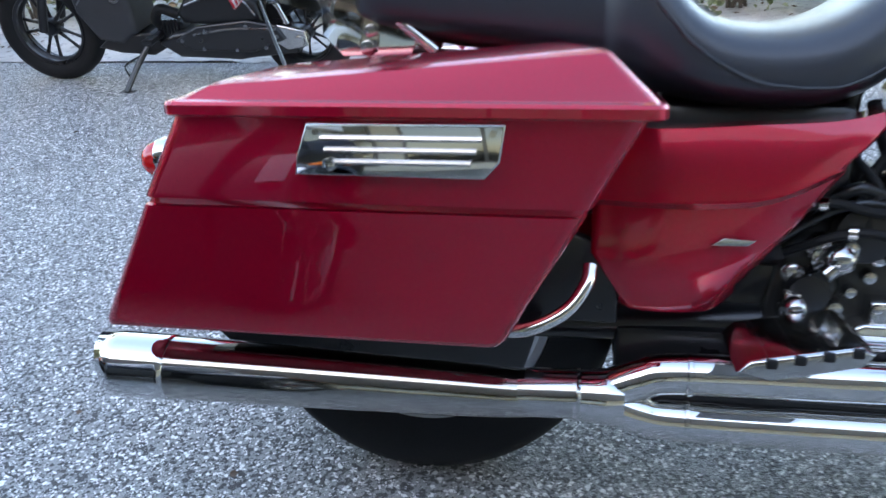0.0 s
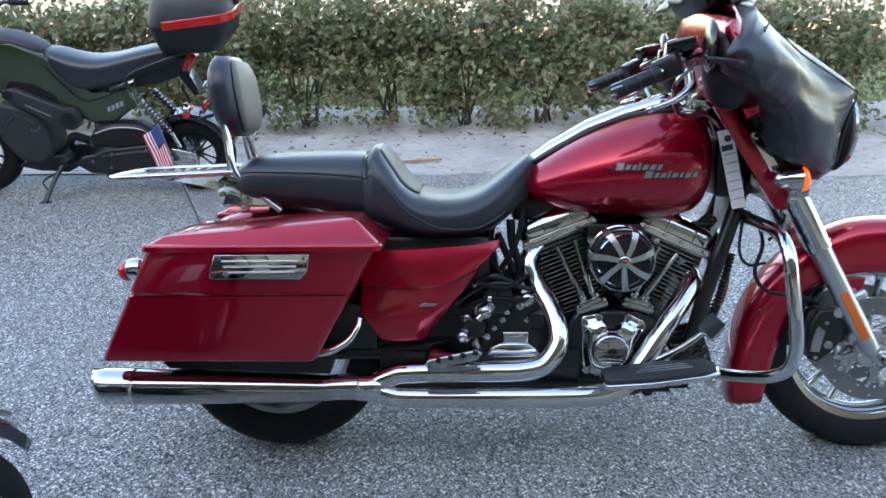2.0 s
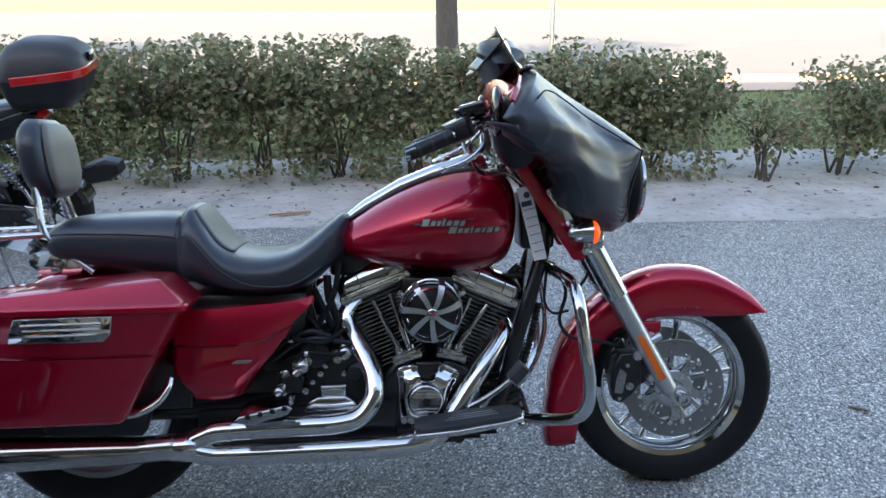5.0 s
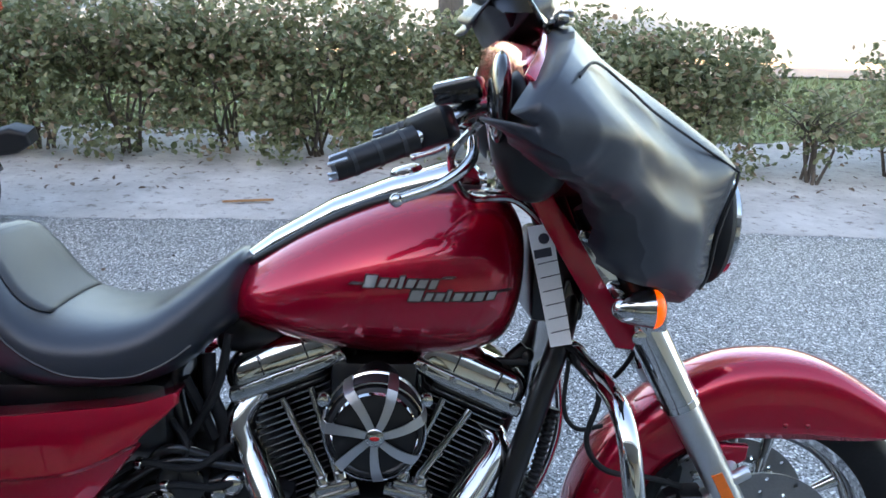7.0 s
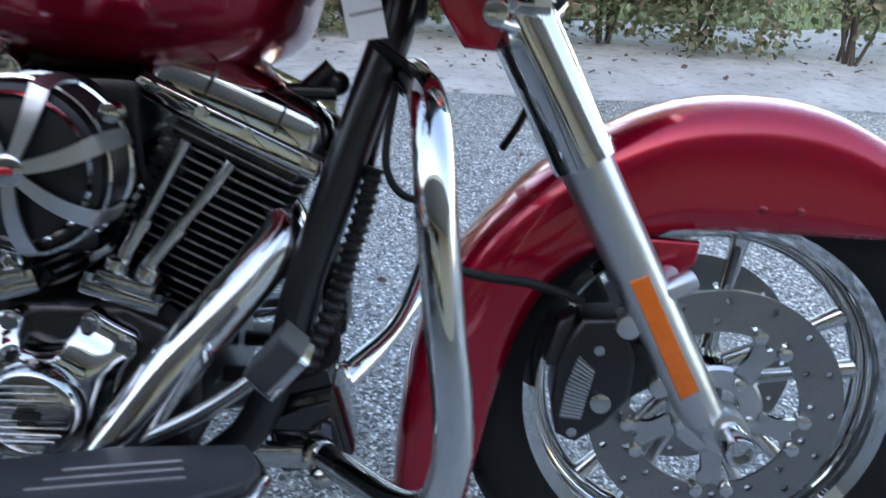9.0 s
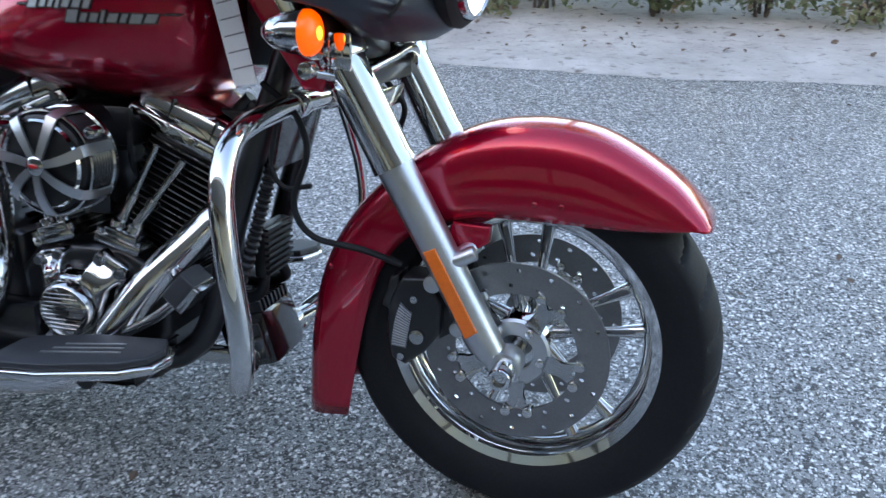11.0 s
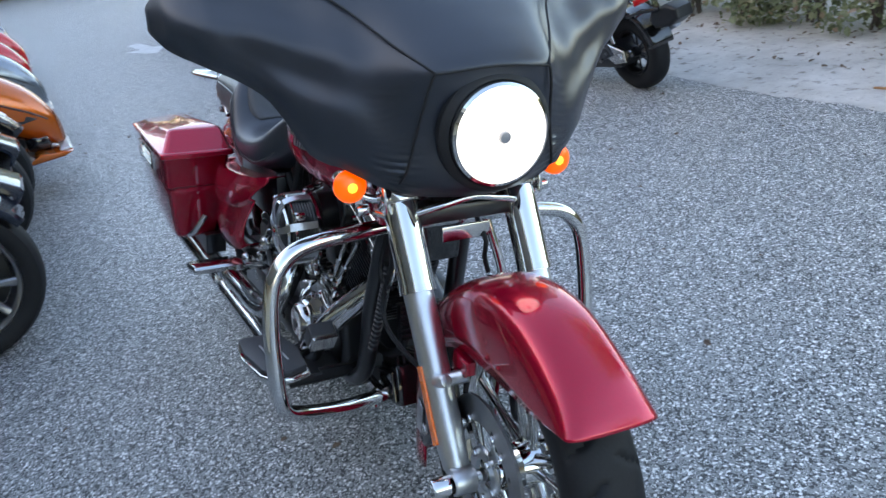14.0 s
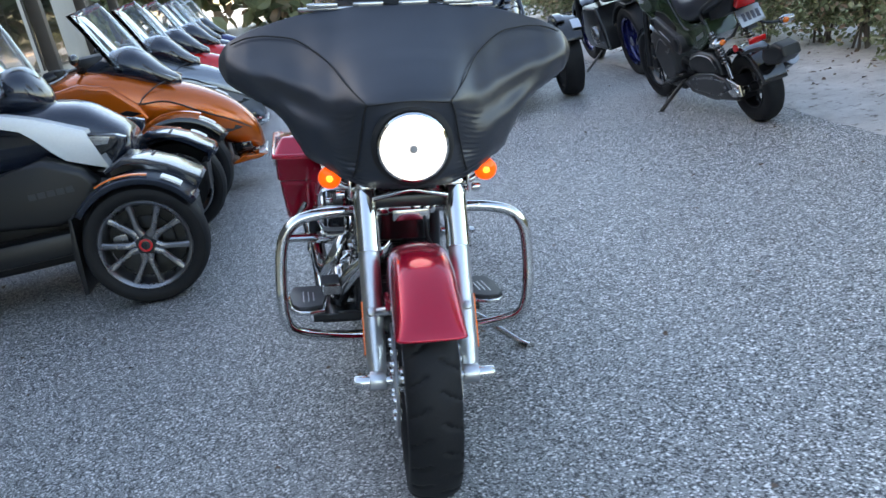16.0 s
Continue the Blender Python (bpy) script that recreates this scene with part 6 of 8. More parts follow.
    # cables
    part("brake_hose", tube([(1.245, -0.10, 0.70), (1.30, -0.11, 0.66), (1.322, -0.115, 0.60), (1.302, -0.125, 0.525), (1.335, -0.135, 0.476), (1.42, -0.14, 0.462), (1.476, -0.125, 0.440)], 0.0052, n=50, segs=8), RUBBER, bike, "thin black brake hose")
    part("sensor_wire", tube([(1.27, -0.10, 0.66), (1.262, -0.115, 0.58), (1.285, -0.12, 0.545), (1.33, -0.12, 0.55)], 0.0042, n=30, segs=8), RUBBER, bike)
    part("brake_hose", tube([(1.40, 0.03, 0.70), (1.43, 0.035, 0.66), (1.42, 0.04, 0.62), (1.40, 0.06, 0.58)], 0.005, n=24, segs=8), RUBBER, bike)
    # ---- paper hang tag ----
    T = at(0, -0.150, 0)
    tag = part("hang_tag", slab([(1.178, 0.898), (1.217, 0.905), (1.262, 0.704), (1.226, 0.698)], -0.0008, 0.0008), PAPER, bike, "white paper hang tag with printed lines", smooth=False, m=T)
    dirt = Vector((0.047, 0, -0.2))
    for k in range(6):
        o = Vector((1.180, 0, 0.898)) + dirt * (0.30 + 0.115 * k)
        part("printed_bar", slab([(o.x + 0.004, o.z), (o.x + 0.036, o.z + 0.008), (o.x + 0.0365, o.z + 0.0065), (o.x + 0.0045, o.z - 0.0015)], -0.0016, -0.0009), PRINT, tag, smooth=False, m=T)
    part("punched_ring", cyl((1.206, -0.0016, 0.880), (1.206, -0.0009, 0.880), 0.009, 16), PRINT, tag, smooth=False, m=T)
    part("printed_bar", slab([(1.190, 0.860), (1.218, 0.866), (1.221, 0.852), (1.193, 0.846)], -0.0016, -0.0009), PRINT, tag, smooth=False, m=T)
    return bike


MOTORCYCLE = red_motorcycle()

# ---- small parked motorcycle with a top case ----
def simple_wheel(parent, name, M, R, half, rim_r, rim_mat, spokes=5, twin=True, label=""):
    w = part(name, lathe([(rim_r * 0.92, -half * 0.75), (rim_r * 1.0, -half * 0.85), (rim_r * 1.02, -half * 0.75), (rim_r * 0.93, -half * 0.5), (rim_r * 0.86, 0), (rim_r * 0.93, half * 0.5), (rim_r * 1.02, half * 0.75), (rim_r, half * 0.85), (rim_r * 0.92, half * 0.75)], 40, close=True), rim_mat, parent, label, m=M)
    part("tyre", tyre(R, half, rim_r), RUBBER, w, m=M)
    part("hub", lathe([(0, -half * 0.8), (rim_r * 0.2, -half * 0.8), (rim_r * 0.24, -half * 0.4), (rim_r * 0.24, half * 0.4), (rim_r * 0.2, half * 0.8), (0, half * 0.8)], 20), rim_mat, w, m=M)
    for k in range(spokes):
        for o in ((-1, 1) if twin else (0,)):
            part("spoke", twin_spoke(k * 360 / spokes + o * 6, rim_r * 0.2, rim_r * 0.95, o * rim_r * 0.10, rim_r * 0.055, y=-half * 0.25), rim_mat, w, m=M)
    return w


def arc_fender(R, half, a0, a1, depth, c, n=22, thick=0.006):
    rows = []
    for k in range(n):
        a = radians(a0 + (a1 - a0) * k / (n - 1))
        row = []
        for v, q in ((-1.0, depth), (-1.0, depth * 0.4), (-0.9, depth * 0.12), (-0.55, 0.01), (0, 0)):
            row.append((c[0] + (R - q) * math.cos(a), c[1] + v * half, c[2] + (R - q) * math.sin(a)))
        row += [(x, 2 * c[1] - y, z) for x, y, z in reversed(row[:-1])]
        rows.append(row)
    return loft(rows, closed=False)


def thicken(ob, t):
    m = ob.modifiers.new("thick", "SOLIDIFY")
    m.thickness = t
    return ob


def green_motorcycle():
    b = thing("small_motorcycle", at(-1.075, 2.56, 0) @ rz(181) @ rx(-7), "dark green small motorcycle with black top case", "motorcycle")
    simple_wheel(b, "rear_wheel", at(0.0, 0, 0.225), 0.225, 0.058, 0.130, BLACK_METAL, 5)
    simple_wheel(b, "front_wheel", at(1.30, 0, 0.265), 0.265, 0.050, 0.180, BLACK_METAL, 5)
    # drive unit: long belt case, round covers, ribbed intake
    eng = part("engine", slab([(0.02, 0.16), (0.0, 0.25), (0.08, 0.30), (0.30, 0.30), (0.62, 0.26), (0.70, 0.21), (0.60, 0.145), (0.30, 0.135)], -0.10, 0.125, 0.022), BLACK_METAL, b, "black belt-drive engine housing")
    part("belt_cover", slab([(0.06, 0.235), (0.10, 0.30), (0.24, 0.325), (0.48, 0.300), (0.60, 0.235), (0.52, 0.185), (0.22, 0.175)], 0.12, 0.150, 0.014), BLACK_METAL, eng, "black belt cover")
    part("air_box", slab([(0.16, 0.31), (0.18, 0.40), (0.26, 0.445), (0.40, 0.450), (0.52, 0.425), (0.57, 0.36), (0.55, 0.31), (0.34, 0.295)], 0.03, 0.135, 0.030), PLASTIC, eng, "rounded black airbox")
    part("cover_rib", join(tube([(0.19, 0.137, 0.345), (0.25, 0.137, 0.415), (0.40, 0.137, 0.428), (0.52, 0.137, 0.395)], 0.005, n=20, segs=6), tube([(0.10, 0.152, 0.285), (0.30, 0.152, 0.288), (0.50, 0.152, 0.262)], 0.005, n=14, segs=6)), GUNMETAL, eng)
    parts("bolt", [cyl((x, 0.145, z), (x, 0.156, z), 0.009, 8) for x, z in ((0.10, 0.25), (0.16, 0.20), (0.30, 0.19), (0.46, 0.195), (0.56, 0.235), (0.44, 0.28), (0.24, 0.30))], GUNMETAL, eng)
    part("cylinder_block", join(*[box(0.60 + 0.016 * k, 0.608 + 0.016 * k, -0.07, 0.09, 0.205, 0.315) for k in range(7)], box(0.58, 0.72, -0.05, 0.07, 0.22, 0.30, 0.01)), BLACK_METAL, eng)
    part("intake_hose", tube([(0.58, 0.09, 0.34), (0.66, 0.10, 0.37), (0.70, 0.09, 0.32), (0.69, 0.06, 0.28)], 0.024, n=16, segs=12), RUBBER, eng)
    part("chain_plate", slab([(-0.04, 0.20), (-0.03, 0.27), (0.10, 0.30), (0.16, 0.24), (0.06, 0.18)], 0.10, 0.135, 0.012), CHROME_WORN, eng)
    part("axle_nut", cyl((0, 0.06, 0.225), (0, 0.150, 0.225), 0.026, 10, bev=0.004), CHROME_WORN, b)
    # storage box between the wheels
    box_ob = part("storage_box", slab([(0.80, 0.42), (0.86, 0.52), (1.03, 0.575), (1.10, 0.53), (1.08, 0.36), (1.00, 0.23), (0.88, 0.205), (0.80, 0.26)], -0.12, 0.12, 0.028), GREY_PLASTIC, b, "dark grey centre storage box")
    part("box_crease", tube([(0.86, 0.122, 0.46), (0.96, 0.122, 0.50), (1.06, 0.122, 0.40)], 0.004, n=12, segs=6), GUNMETAL, box_ob)
    part("box_lock", tube([(0.83, 0.122, 0.44), (0.86, 0.124, 0.41), (0.89, 0.122, 0.42)], 0.006, n=8, segs=6), GUNMETAL, box_ob)
    # spine arm with round pivot bosses
    arm = part("arm_cover", join(slab([(0.60, 0.445), (0.62, 0.525), (0.92, 0.665), (0.985, 0.650), (0.96, 0.585), (0.70, 0.435)], 0.085, 0.145, 0.016), cyl((0.645, 0.07, 0.482), (0.645, 0.150, 0.482), 0.062, 34, bev=0.008)), GREY_PLASTIC, b, "dark grey spine arm with round pivot")
    parts("pivot_cap", (cyl((0.645, 0.149, 0.482), (0.645, 0.156, 0.482), 0.046, 30, bev=0.003), cyl((0.955, 0.140, 0.628), (0.955, 0.150, 0.628), 0.028, 24, bev=0.003)), PLASTIC, arm)
    part("arm_line", tube([(0.74, 0.1465, 0.505), (0.87, 0.1465, 0.572)], 0.004, segs=6), ALLOY, arm)
    # green body: tank side and the rising rear rail below the seat
    side = part("side_panel", slab([(0.70, 0.82), (0.88, 0.905), (1.12, 0.935), (1.26, 0.85), (1.20, 0.70), (1.02, 0.62), (0.90, 0.60), (0.70, 0.52), (0.52, 0.44), (0.40, 0.45), (0.26, 0.545), (0.30, 0.655), (0.50, 0.60), (0.60, 0.66)], -0.105, 0.105, 0.022), GREEN, b, "dark green body panels")
    part("panel_inset", slab([(0.70, 0.555), (0.86, 0.64), (0.97, 0.665), (0.94, 0.70), (0.82, 0.685), (0.70, 0.61)], 0.1045, 0.110, 0.003), PLASTIC, side)
    part("panel_edge", tube([(0.74, 0.108, 0.80), (0.67, 0.108, 0.70), (0.58, 0.108, 0.60), (0.50, 0.108, 0.585), (0.30, 0.108, 0.645)], 0.006, n=24, segs=8), BLACK_GLOSS, side)
    parts("panel_mark", [slab([(0.335 + 0.026 * k, 0.548 - 0.010 * k), (0.335 + 0.026 * k, 0.576 - 0.010 * k), (0.353 + 0.026 * k, 0.569 - 0.010 * k), (0.353 + 0.026 * k, 0.541 - 0.010 * k)], 0.105, 0.109) for k in range(4)], ALLOY, side)
    part("panel_emblem", slab([(1.10, 0.82), (1.14, 0.86), (1.16, 0.815), (1.20, 0.80), (1.14, 0.785)], 0.105, 0.109), ALLOY, side)
    part("tank_cover", loft([superring(x, w, z0, z1, 24, 3.0) for x, w, z0, z1 in ((0.72, 0.06, 0.80, 0.86), (0.80, 0.095, 0.82, 0.905), (0.92, 0.105, 0.85, 0.950), (1.06, 0.105, 0.86, 0.965), (1.18, 0.09, 0.84, 0.945), (1.24, 0.05, 0.82, 0.90))]), GREY_PLASTIC, b, "grey tank top cover", sub=1)
    st = [(0.00, 0.06, 0.80, 0.850), (0.03, 0.10, 0.77, 0.868), (0.12, 0.118, 0.735, 0.862), (0.25, 0.128, 0.69, 0.838), (0.38, 0.132, 0.645, 0.812), (0.50, 0.130, 0.620, 0.806), (0.60, 0.122, 0.640, 0.824), (0.69, 0.105, 0.73, 0.850), (0.745, 0.06, 0.79, 0.855)]
    cs = [spline([(a[0], a[i], 0) for a in st], 36) for i in (1, 2, 3)]
    seat = part("seat", loft([superring(a.x, max(0.02, a.y), c.y, d.y, 28, 3.2, 0.55) for a, c, d in zip(*cs)]), VINYL, b, "long black vinyl seat", angle=60)
    part("headlamp", join(sphere((1.26, 0, 0.88), 0.085, sx=0.7, sz=1.1), box(1.20, 1.26, -0.07, 0.07, 0.92, 1.01, 0.015)), PLASTIC, b)
    for s in (-1, 1):
        part("fork_leg", tube([(1.30, s * 0.080, 0.265), (1.23, s * 0.080, 0.52), (1.16, s * 0.080, 0.78)], [0.022, 0.022, 0.018], n=8, segs=12), BLACK_METAL, b)
        part("handlebar", tube([(1.12, 0, 0.97), (1.12, s * 0.12, 1.00), (1.07, s * 0.26, 1.05), (0.99, s * 0.36, 1.03)], 0.011, n=16, segs=10), BLACK_METAL, b)
        part("grip", tube([(1.05, s * 0.29, 1.045), (0.98, s * 0.37, 1.027)], 0.016, segs=12), RUBBER, b)
        part("mirror", join(tube([(1.06, s * 0.27, 1.05), (1.08, s * 0.30, 1.19)], 0.005, segs=6), sphere((1.08, s * 0.32, 1.23), 0.055, sx=0.3, sz=0.7)), BLACK_GLOSS, b)
        part("grab_rail", tube([(0.27, s * 0.115, 0.625), (0.285, s * 0.125, 0.700), (0.22, s * 0.125, 0.745), (0.02, s * 0.115, 0.815), (-0.06, s * 0.06, 0.835)], 0.011, n=24, segs=10), BLACK_METAL, b, "black tubular grab rail")
        sh = part("shock_absorber", join(tube([(0.055, s * 0.115, 0.30), (0.09, s * 0.115, 0.39)], [0.014, 0.012], segs=12), tube([(0.08, s * 0.115, 0.37), (0.235, s * 0.105, 0.575)], 0.014, segs=12)), CHROME_WORN, b)
        coil = []
        for k in range(121):
            q = k / 120
            a = 2 * math.pi * 10 * q
            c = Vector((0.095, s * 0.115, 0.395)).lerp(Vector((0.235, s * 0.105, 0.572)), q)
            coil.append((c.x + 0.024 * math.cos(a), c.y + 0.024 * math.sin(a), c.z))
        part("spring", tube(coil, 0.0055, segs=6), BLACK_METAL, sh)
        sg = part("turn_signal", lathe([(0.0, -0.060), (0.016, -0.05), (0.026, -0.015), (0.026, 0.008), (0.016, 0.035), (0.0, 0.048)], 20), CHROME_WORN, b, "clear-lens rear turn signal", m=at(-0.055, s * 0.22, 0.565) @ rz(s * 12))
        part("lens", sphere((-0.080, s * 0.208, 0.565), 0.020, sx=0.5, sz=0.8), AMBER, sg)
        part("stalk", tube([(0.01, s * 0.04, 0.62), (-0.04, s * 0.11, 0.58), (-0.055, s * 0.175, 0.565)], 0.008, n=8, segs=8), PLASTIC, sg)
    thicken(part("front_fender", arc_fender(0.290, 0.058, 35, 160, 0.05, (1.30, 0, 0.265)), BLACK_GLOSS, b), 0.004)
    rf = thicken(part("rear_fender", arc_fender(0.262, 0.080, 48, 168, 0.045, (0.02, 0, 0.228)), BLACK_GLOSS, b, "satin black rear hugger"), 0.004)
    part("mud_flap", slab([(-0.20, 0.43), (-0.225, 0.485), (-0.34, 0.525), (-0.42, 0.505), (-0.43, 0.45), (-0.36, 0.405), (-0.24, 0.385)], -0.062, 0.062, 0.026), PLASTIC, rf, "black scoop-shaped mud flap")
    part("fender_stay", tube([(-0.06, 0.085, 0.45), (-0.16, 0.085, 0.48), (-0.30, 0.06, 0.50)], 0.010, n=10, segs=8), BLACK_METAL, rf)
    part("tail_unit", slab([(0.0, 0.70), (-0.045, 0.80), (0.05, 0.835), (0.26, 0.72), (0.26, 0.64), (0.12, 0.665)], -0.085, 0.085, 0.016), PLASTIC, b)
    part("tail_lamp", slab([(-0.035, 0.715), (-0.085, 0.79), (-0.045, 0.815), (0.015, 0.735)], -0.065, 0.065, 0.012), RED_LENS, b, "red tail lamp")
    part("plate_bracket", slab([(-0.01, 0.72), (-0.075, 0.585), (-0.05, 0.575), (0.03, 0.70)], -0.03, 0.03), PLASTIC, b)
    PL = at(-0.060, 0, 0.660) @ rz(12) @ ry(24)
    pl = part("licence_plate", box(-0.004, 0.0, -0.09, 0.09, -0.055, 0.055, 0.0015), GUNMETAL, b, "grey metal licence plate", m=PL)
    parts("plate_bar", [box(-0.0058, -0.0042, -0.068 + 0.035 * k, -0.045 + 0.035 * k, -0.028, 0.022) for k in range(4)], PRINT, pl, m=PL)
    parts("reflector", (cyl((-0.005, 0.088, 0.487), (-0.005, 0.100, 0.487), 0.022, 18), box(-0.10, -0.088, -0.055, 0.055, 0.50, 0.535, 0.004)), RED_LENS, b)
    part("exhaust_pipe", join(tube([(0.45, -0.11, 0.22), (0.10, -0.15, 0.25), (-0.16, -0.16, 0.36)], [0.026, 0.046, 0.042], n=14, segs=18), tube([(-0.155, -0.16, 0.358), (-0.165, -0.16, 0.362)], 0.036, segs=18)), GUNMETAL, b)
    part("lower_guard", slab([(0.66, 0.19), (0.74, 0.26), (0.96, 0.235), (1.02, 0.19), (0.90, 0.165), (0.74, 0.15)], -0.10, 0.11, 0.012), PLASTIC, b)
    part("kickstand", join(tube([(0.76, 0.10, 0.20), (0.80, 0.17, 0.13), (0.835, 0.275, 0.034)], 0.014, n=10, segs=10), tube([(0.77, 0.13, 0.17), (0.86, 0.18, 0.13), (0.83, 0.22, 0.09)], 0.005, n=8, segs=6), box(0.80, 0.865, 0.255, 0.295, 0.024, 0.036)), BLACK_METAL, b)
    part("footpeg", join(cyl((0.69, 0.10, 0.25), (0.69, 0.23, 0.25), 0.017, 12), box(0.665, 0.715, 0.16, 0.24, 0.245, 0.268, 0.006)), BLACK_METAL, b)

    def rr(z, x0, x1, hy, r, tilt=0.0):
        pts = []
        for cx, cy, a0 in ((x1 - r, -hy + r, -90), (x1 - r, hy - r, 0), (x0 + r, hy - r, 90), (x0 + r, -hy + r, 180)):
            for i in range(8):
                a = radians(a0 + 90 * i / 7)
                x = cx + r * math.cos(a)
                pts.append((x, cy + r * math.sin(a), z - tilt * (x - x0) / (x1 - x0)))
        return pts
    # top case: the lid rises towards the back
    tc = part("top_case", loft([rr(0.838, -0.20, 0.05, 0.12, 0.06), rr(0.850, -0.25, 0.075, 0.15, 0.08), rr(0.93, -0.315, 0.095, 0.185, 0.10, 0.01), rr(1.035, -0.340, 0.108, 0.200, 0.11, 0.05)]), PLASTIC, b, "black hard top case with red reflector band", angle=50)
    part("case_lid", loft([rr(1.042, -0.346, 0.113, 0.205, 0.11, 0.05), rr(1.065, -0.350, 0.112, 0.203, 0.11, 0.05), rr(1.13, -0.330, 0.090, 0.188, 0.11, 0.03), rr(1.175, -0.27, 0.045, 0.150, 0.10, 0.012), rr(1.190, -0.19, -0.02, 0.09, 0.06)]), GREY_PLASTIC, tc, angle=50)
    ring_ = rr(0, -0.352, 0.117, 0.209, 0.11)[15:25]
    band = [[(x, y, z0 - 0.05 * (x + 0.352) / 0.469) for z0 in (1.018, 1.026, 1.056, 1.064)] for x, y, z in ring_]
    thicken(part("reflector_band", loft(band, closed=False), RED_LENS, tc, "red reflector band"), 0.004)
    part("case_latch", box(-0.362, -0.340, -0.04, 0.04, 1.075, 1.125, 0.008), BLACK_GLOSS, tc)
    return b


green_motorcycle()


# ---- three-wheelers in a row ----
def spread_spoke(angle, r0, r1, o0, o1, w, y0, y1):
    """One flat bar of a spread pair, from the hub to the rim."""
    rings = []
    for t in (0.0, 0.22, 0.3, 0.6, 0.9, 1.0):
        r, o, y = r0 + (r1 - r0) * t, o0 + (o1 - o0) * max(0.0, t - 0.22) / 0.78, y0 + (y1 - y0) * t
        h = w * (1.15 - 0.35 * math.sin(math.pi * t))
        rings.append([(r, y - 0.010, o - h * 0.55), (r, y - 0.010, o + h * 0.55), (r, y - 0.004, o + h), (r, y + 0.014, o + h), (r, y + 0.014, o - h), (r, y - 0.004, o - h)])
    bm = loft(rings)
    bm.transform(ry(-angle))
    return bm


def trike_wheel(parent, M, R, half, rim_r, rim, start=18.0, cap=RED_LENS):
    w = part("front_wheel", lathe([(rim_r * 0.95, -half * 0.80), (rim_r * 1.0, -half * 0.86), (rim_r * 1.03, -half * 0.78), (rim_r * 0.97, -half * 0.55), (rim_r * 0.90, 0.0), (rim_r * 0.95, half * 0.6), (rim_r * 1.02, half * 0.8), (rim_r * 0.97, half * 0.86), (rim_r * 0.86, half * 0.4),
                                   (rim_r * 0.85, 0.0), (rim_r * 0.91, -half * 0.6)], 48, close=True), rim, parent, "dark alloy front wheel with spread twin spokes", m=M)
    part("tyre", tyre(R, half, rim_r), RUBBER, w, m=M)
    part("hub", lathe([(0, -half * 0.62), (rim_r * 0.22, -half * 0.62), (rim_r * 0.28, -half * 0.45), (rim_r * 0.28, half * 0.5), (0, half * 0.5)], 24), BLACK_METAL, w, m=M)
    part("wheel_cap", cyl((0, -half * 0.60, 0), (0, -half * 0.74, 0), rim_r * 0.165, 24, bev=0.004), BLACK_GLOSS, w, m=M)
    part("cap_ring", lathe([(rim_r * 0.10, -half * 0.745), (rim_r * 0.15, -half * 0.75), (rim_r * 0.15, -half * 0.70), (rim_r * 0.10, -half * 0.70)], 24, close=True), cap, w, m=M)
    # Dark disc added for the shaded hollow behind the spokes.
    part("dark_backing", cyl((0, half * 0.62, 0), (0, half * 0.70, 0), rim_r * 0.86, 36), PLASTIC, w, m=M)
    part("brake_disc", lathe([(rim_r * 0.34, half * 0.16), (rim_r * 0.60, half * 0.14), (rim_r * 0.60, half * 0.22), (rim_r * 0.34, half * 0.22)], 36, close=True), BLACK_METAL, w, m=M)
    part("caliper", slab([(-rim_r * 0.72, 0.02), (-rim_r * 0.70, rim_r * 0.28), (-rim_r * 0.40, rim_r * 0.30), (-rim_r * 0.36, 0.0)], half * 0.02, half * 0.4, 0.006), GUNMETAL, w, m=M)
    for k in range(5):
        for o in (-1, 1):
            part("spoke", spread_spoke(k * 72 + start, rim_r * 0.20, rim_r * 0.97, o * rim_r * 0.065, o * rim_r * 0.31, rim_r * 0.078, -half * 0.50, -half * 0.62), rim, w, m=M)
    return w


def arc_strip(R, y0, y1, a0, a1, thick, n=18):
    """A curved strip over a wheel."""
    return loft([[((R + d) * math.cos(a), y, (R + d) * math.sin(a)) for y, d in ((y0, 0), (y0, thick), ((y0 + y1) / 2, thick * 1.4), (y1, thick), (y1, 0))] for a in [radians(a0 + (a1 - a0) * k / (n - 1)) for k in range(n)]])


def folded_sheet(profile, y0, y1, n, bow, thick, name, material, parent, label="", m=None):
    """A curved panel: an (x, z) profile carried from y0 to y1, bowed back at its sides."""
    pts = spline([(x, 0, z) for x, z in profile], 12)
    rows = []
    for j in range(n + 1):
        y = y0 + (y1 - y0) * j / n
        q = abs(y) / max(abs(y0), abs(y1))
        rows.append([(p.x - bow * q * q, y * (1 - 0.42 * (i / 11) ** 1.6), p.z - 0.25 * bow * q ** 2) for i, p in enumerate(pts)])
    return thicken(part(name, loft(rows, closed=False), material, parent, label, m=m, angle=60), thick)


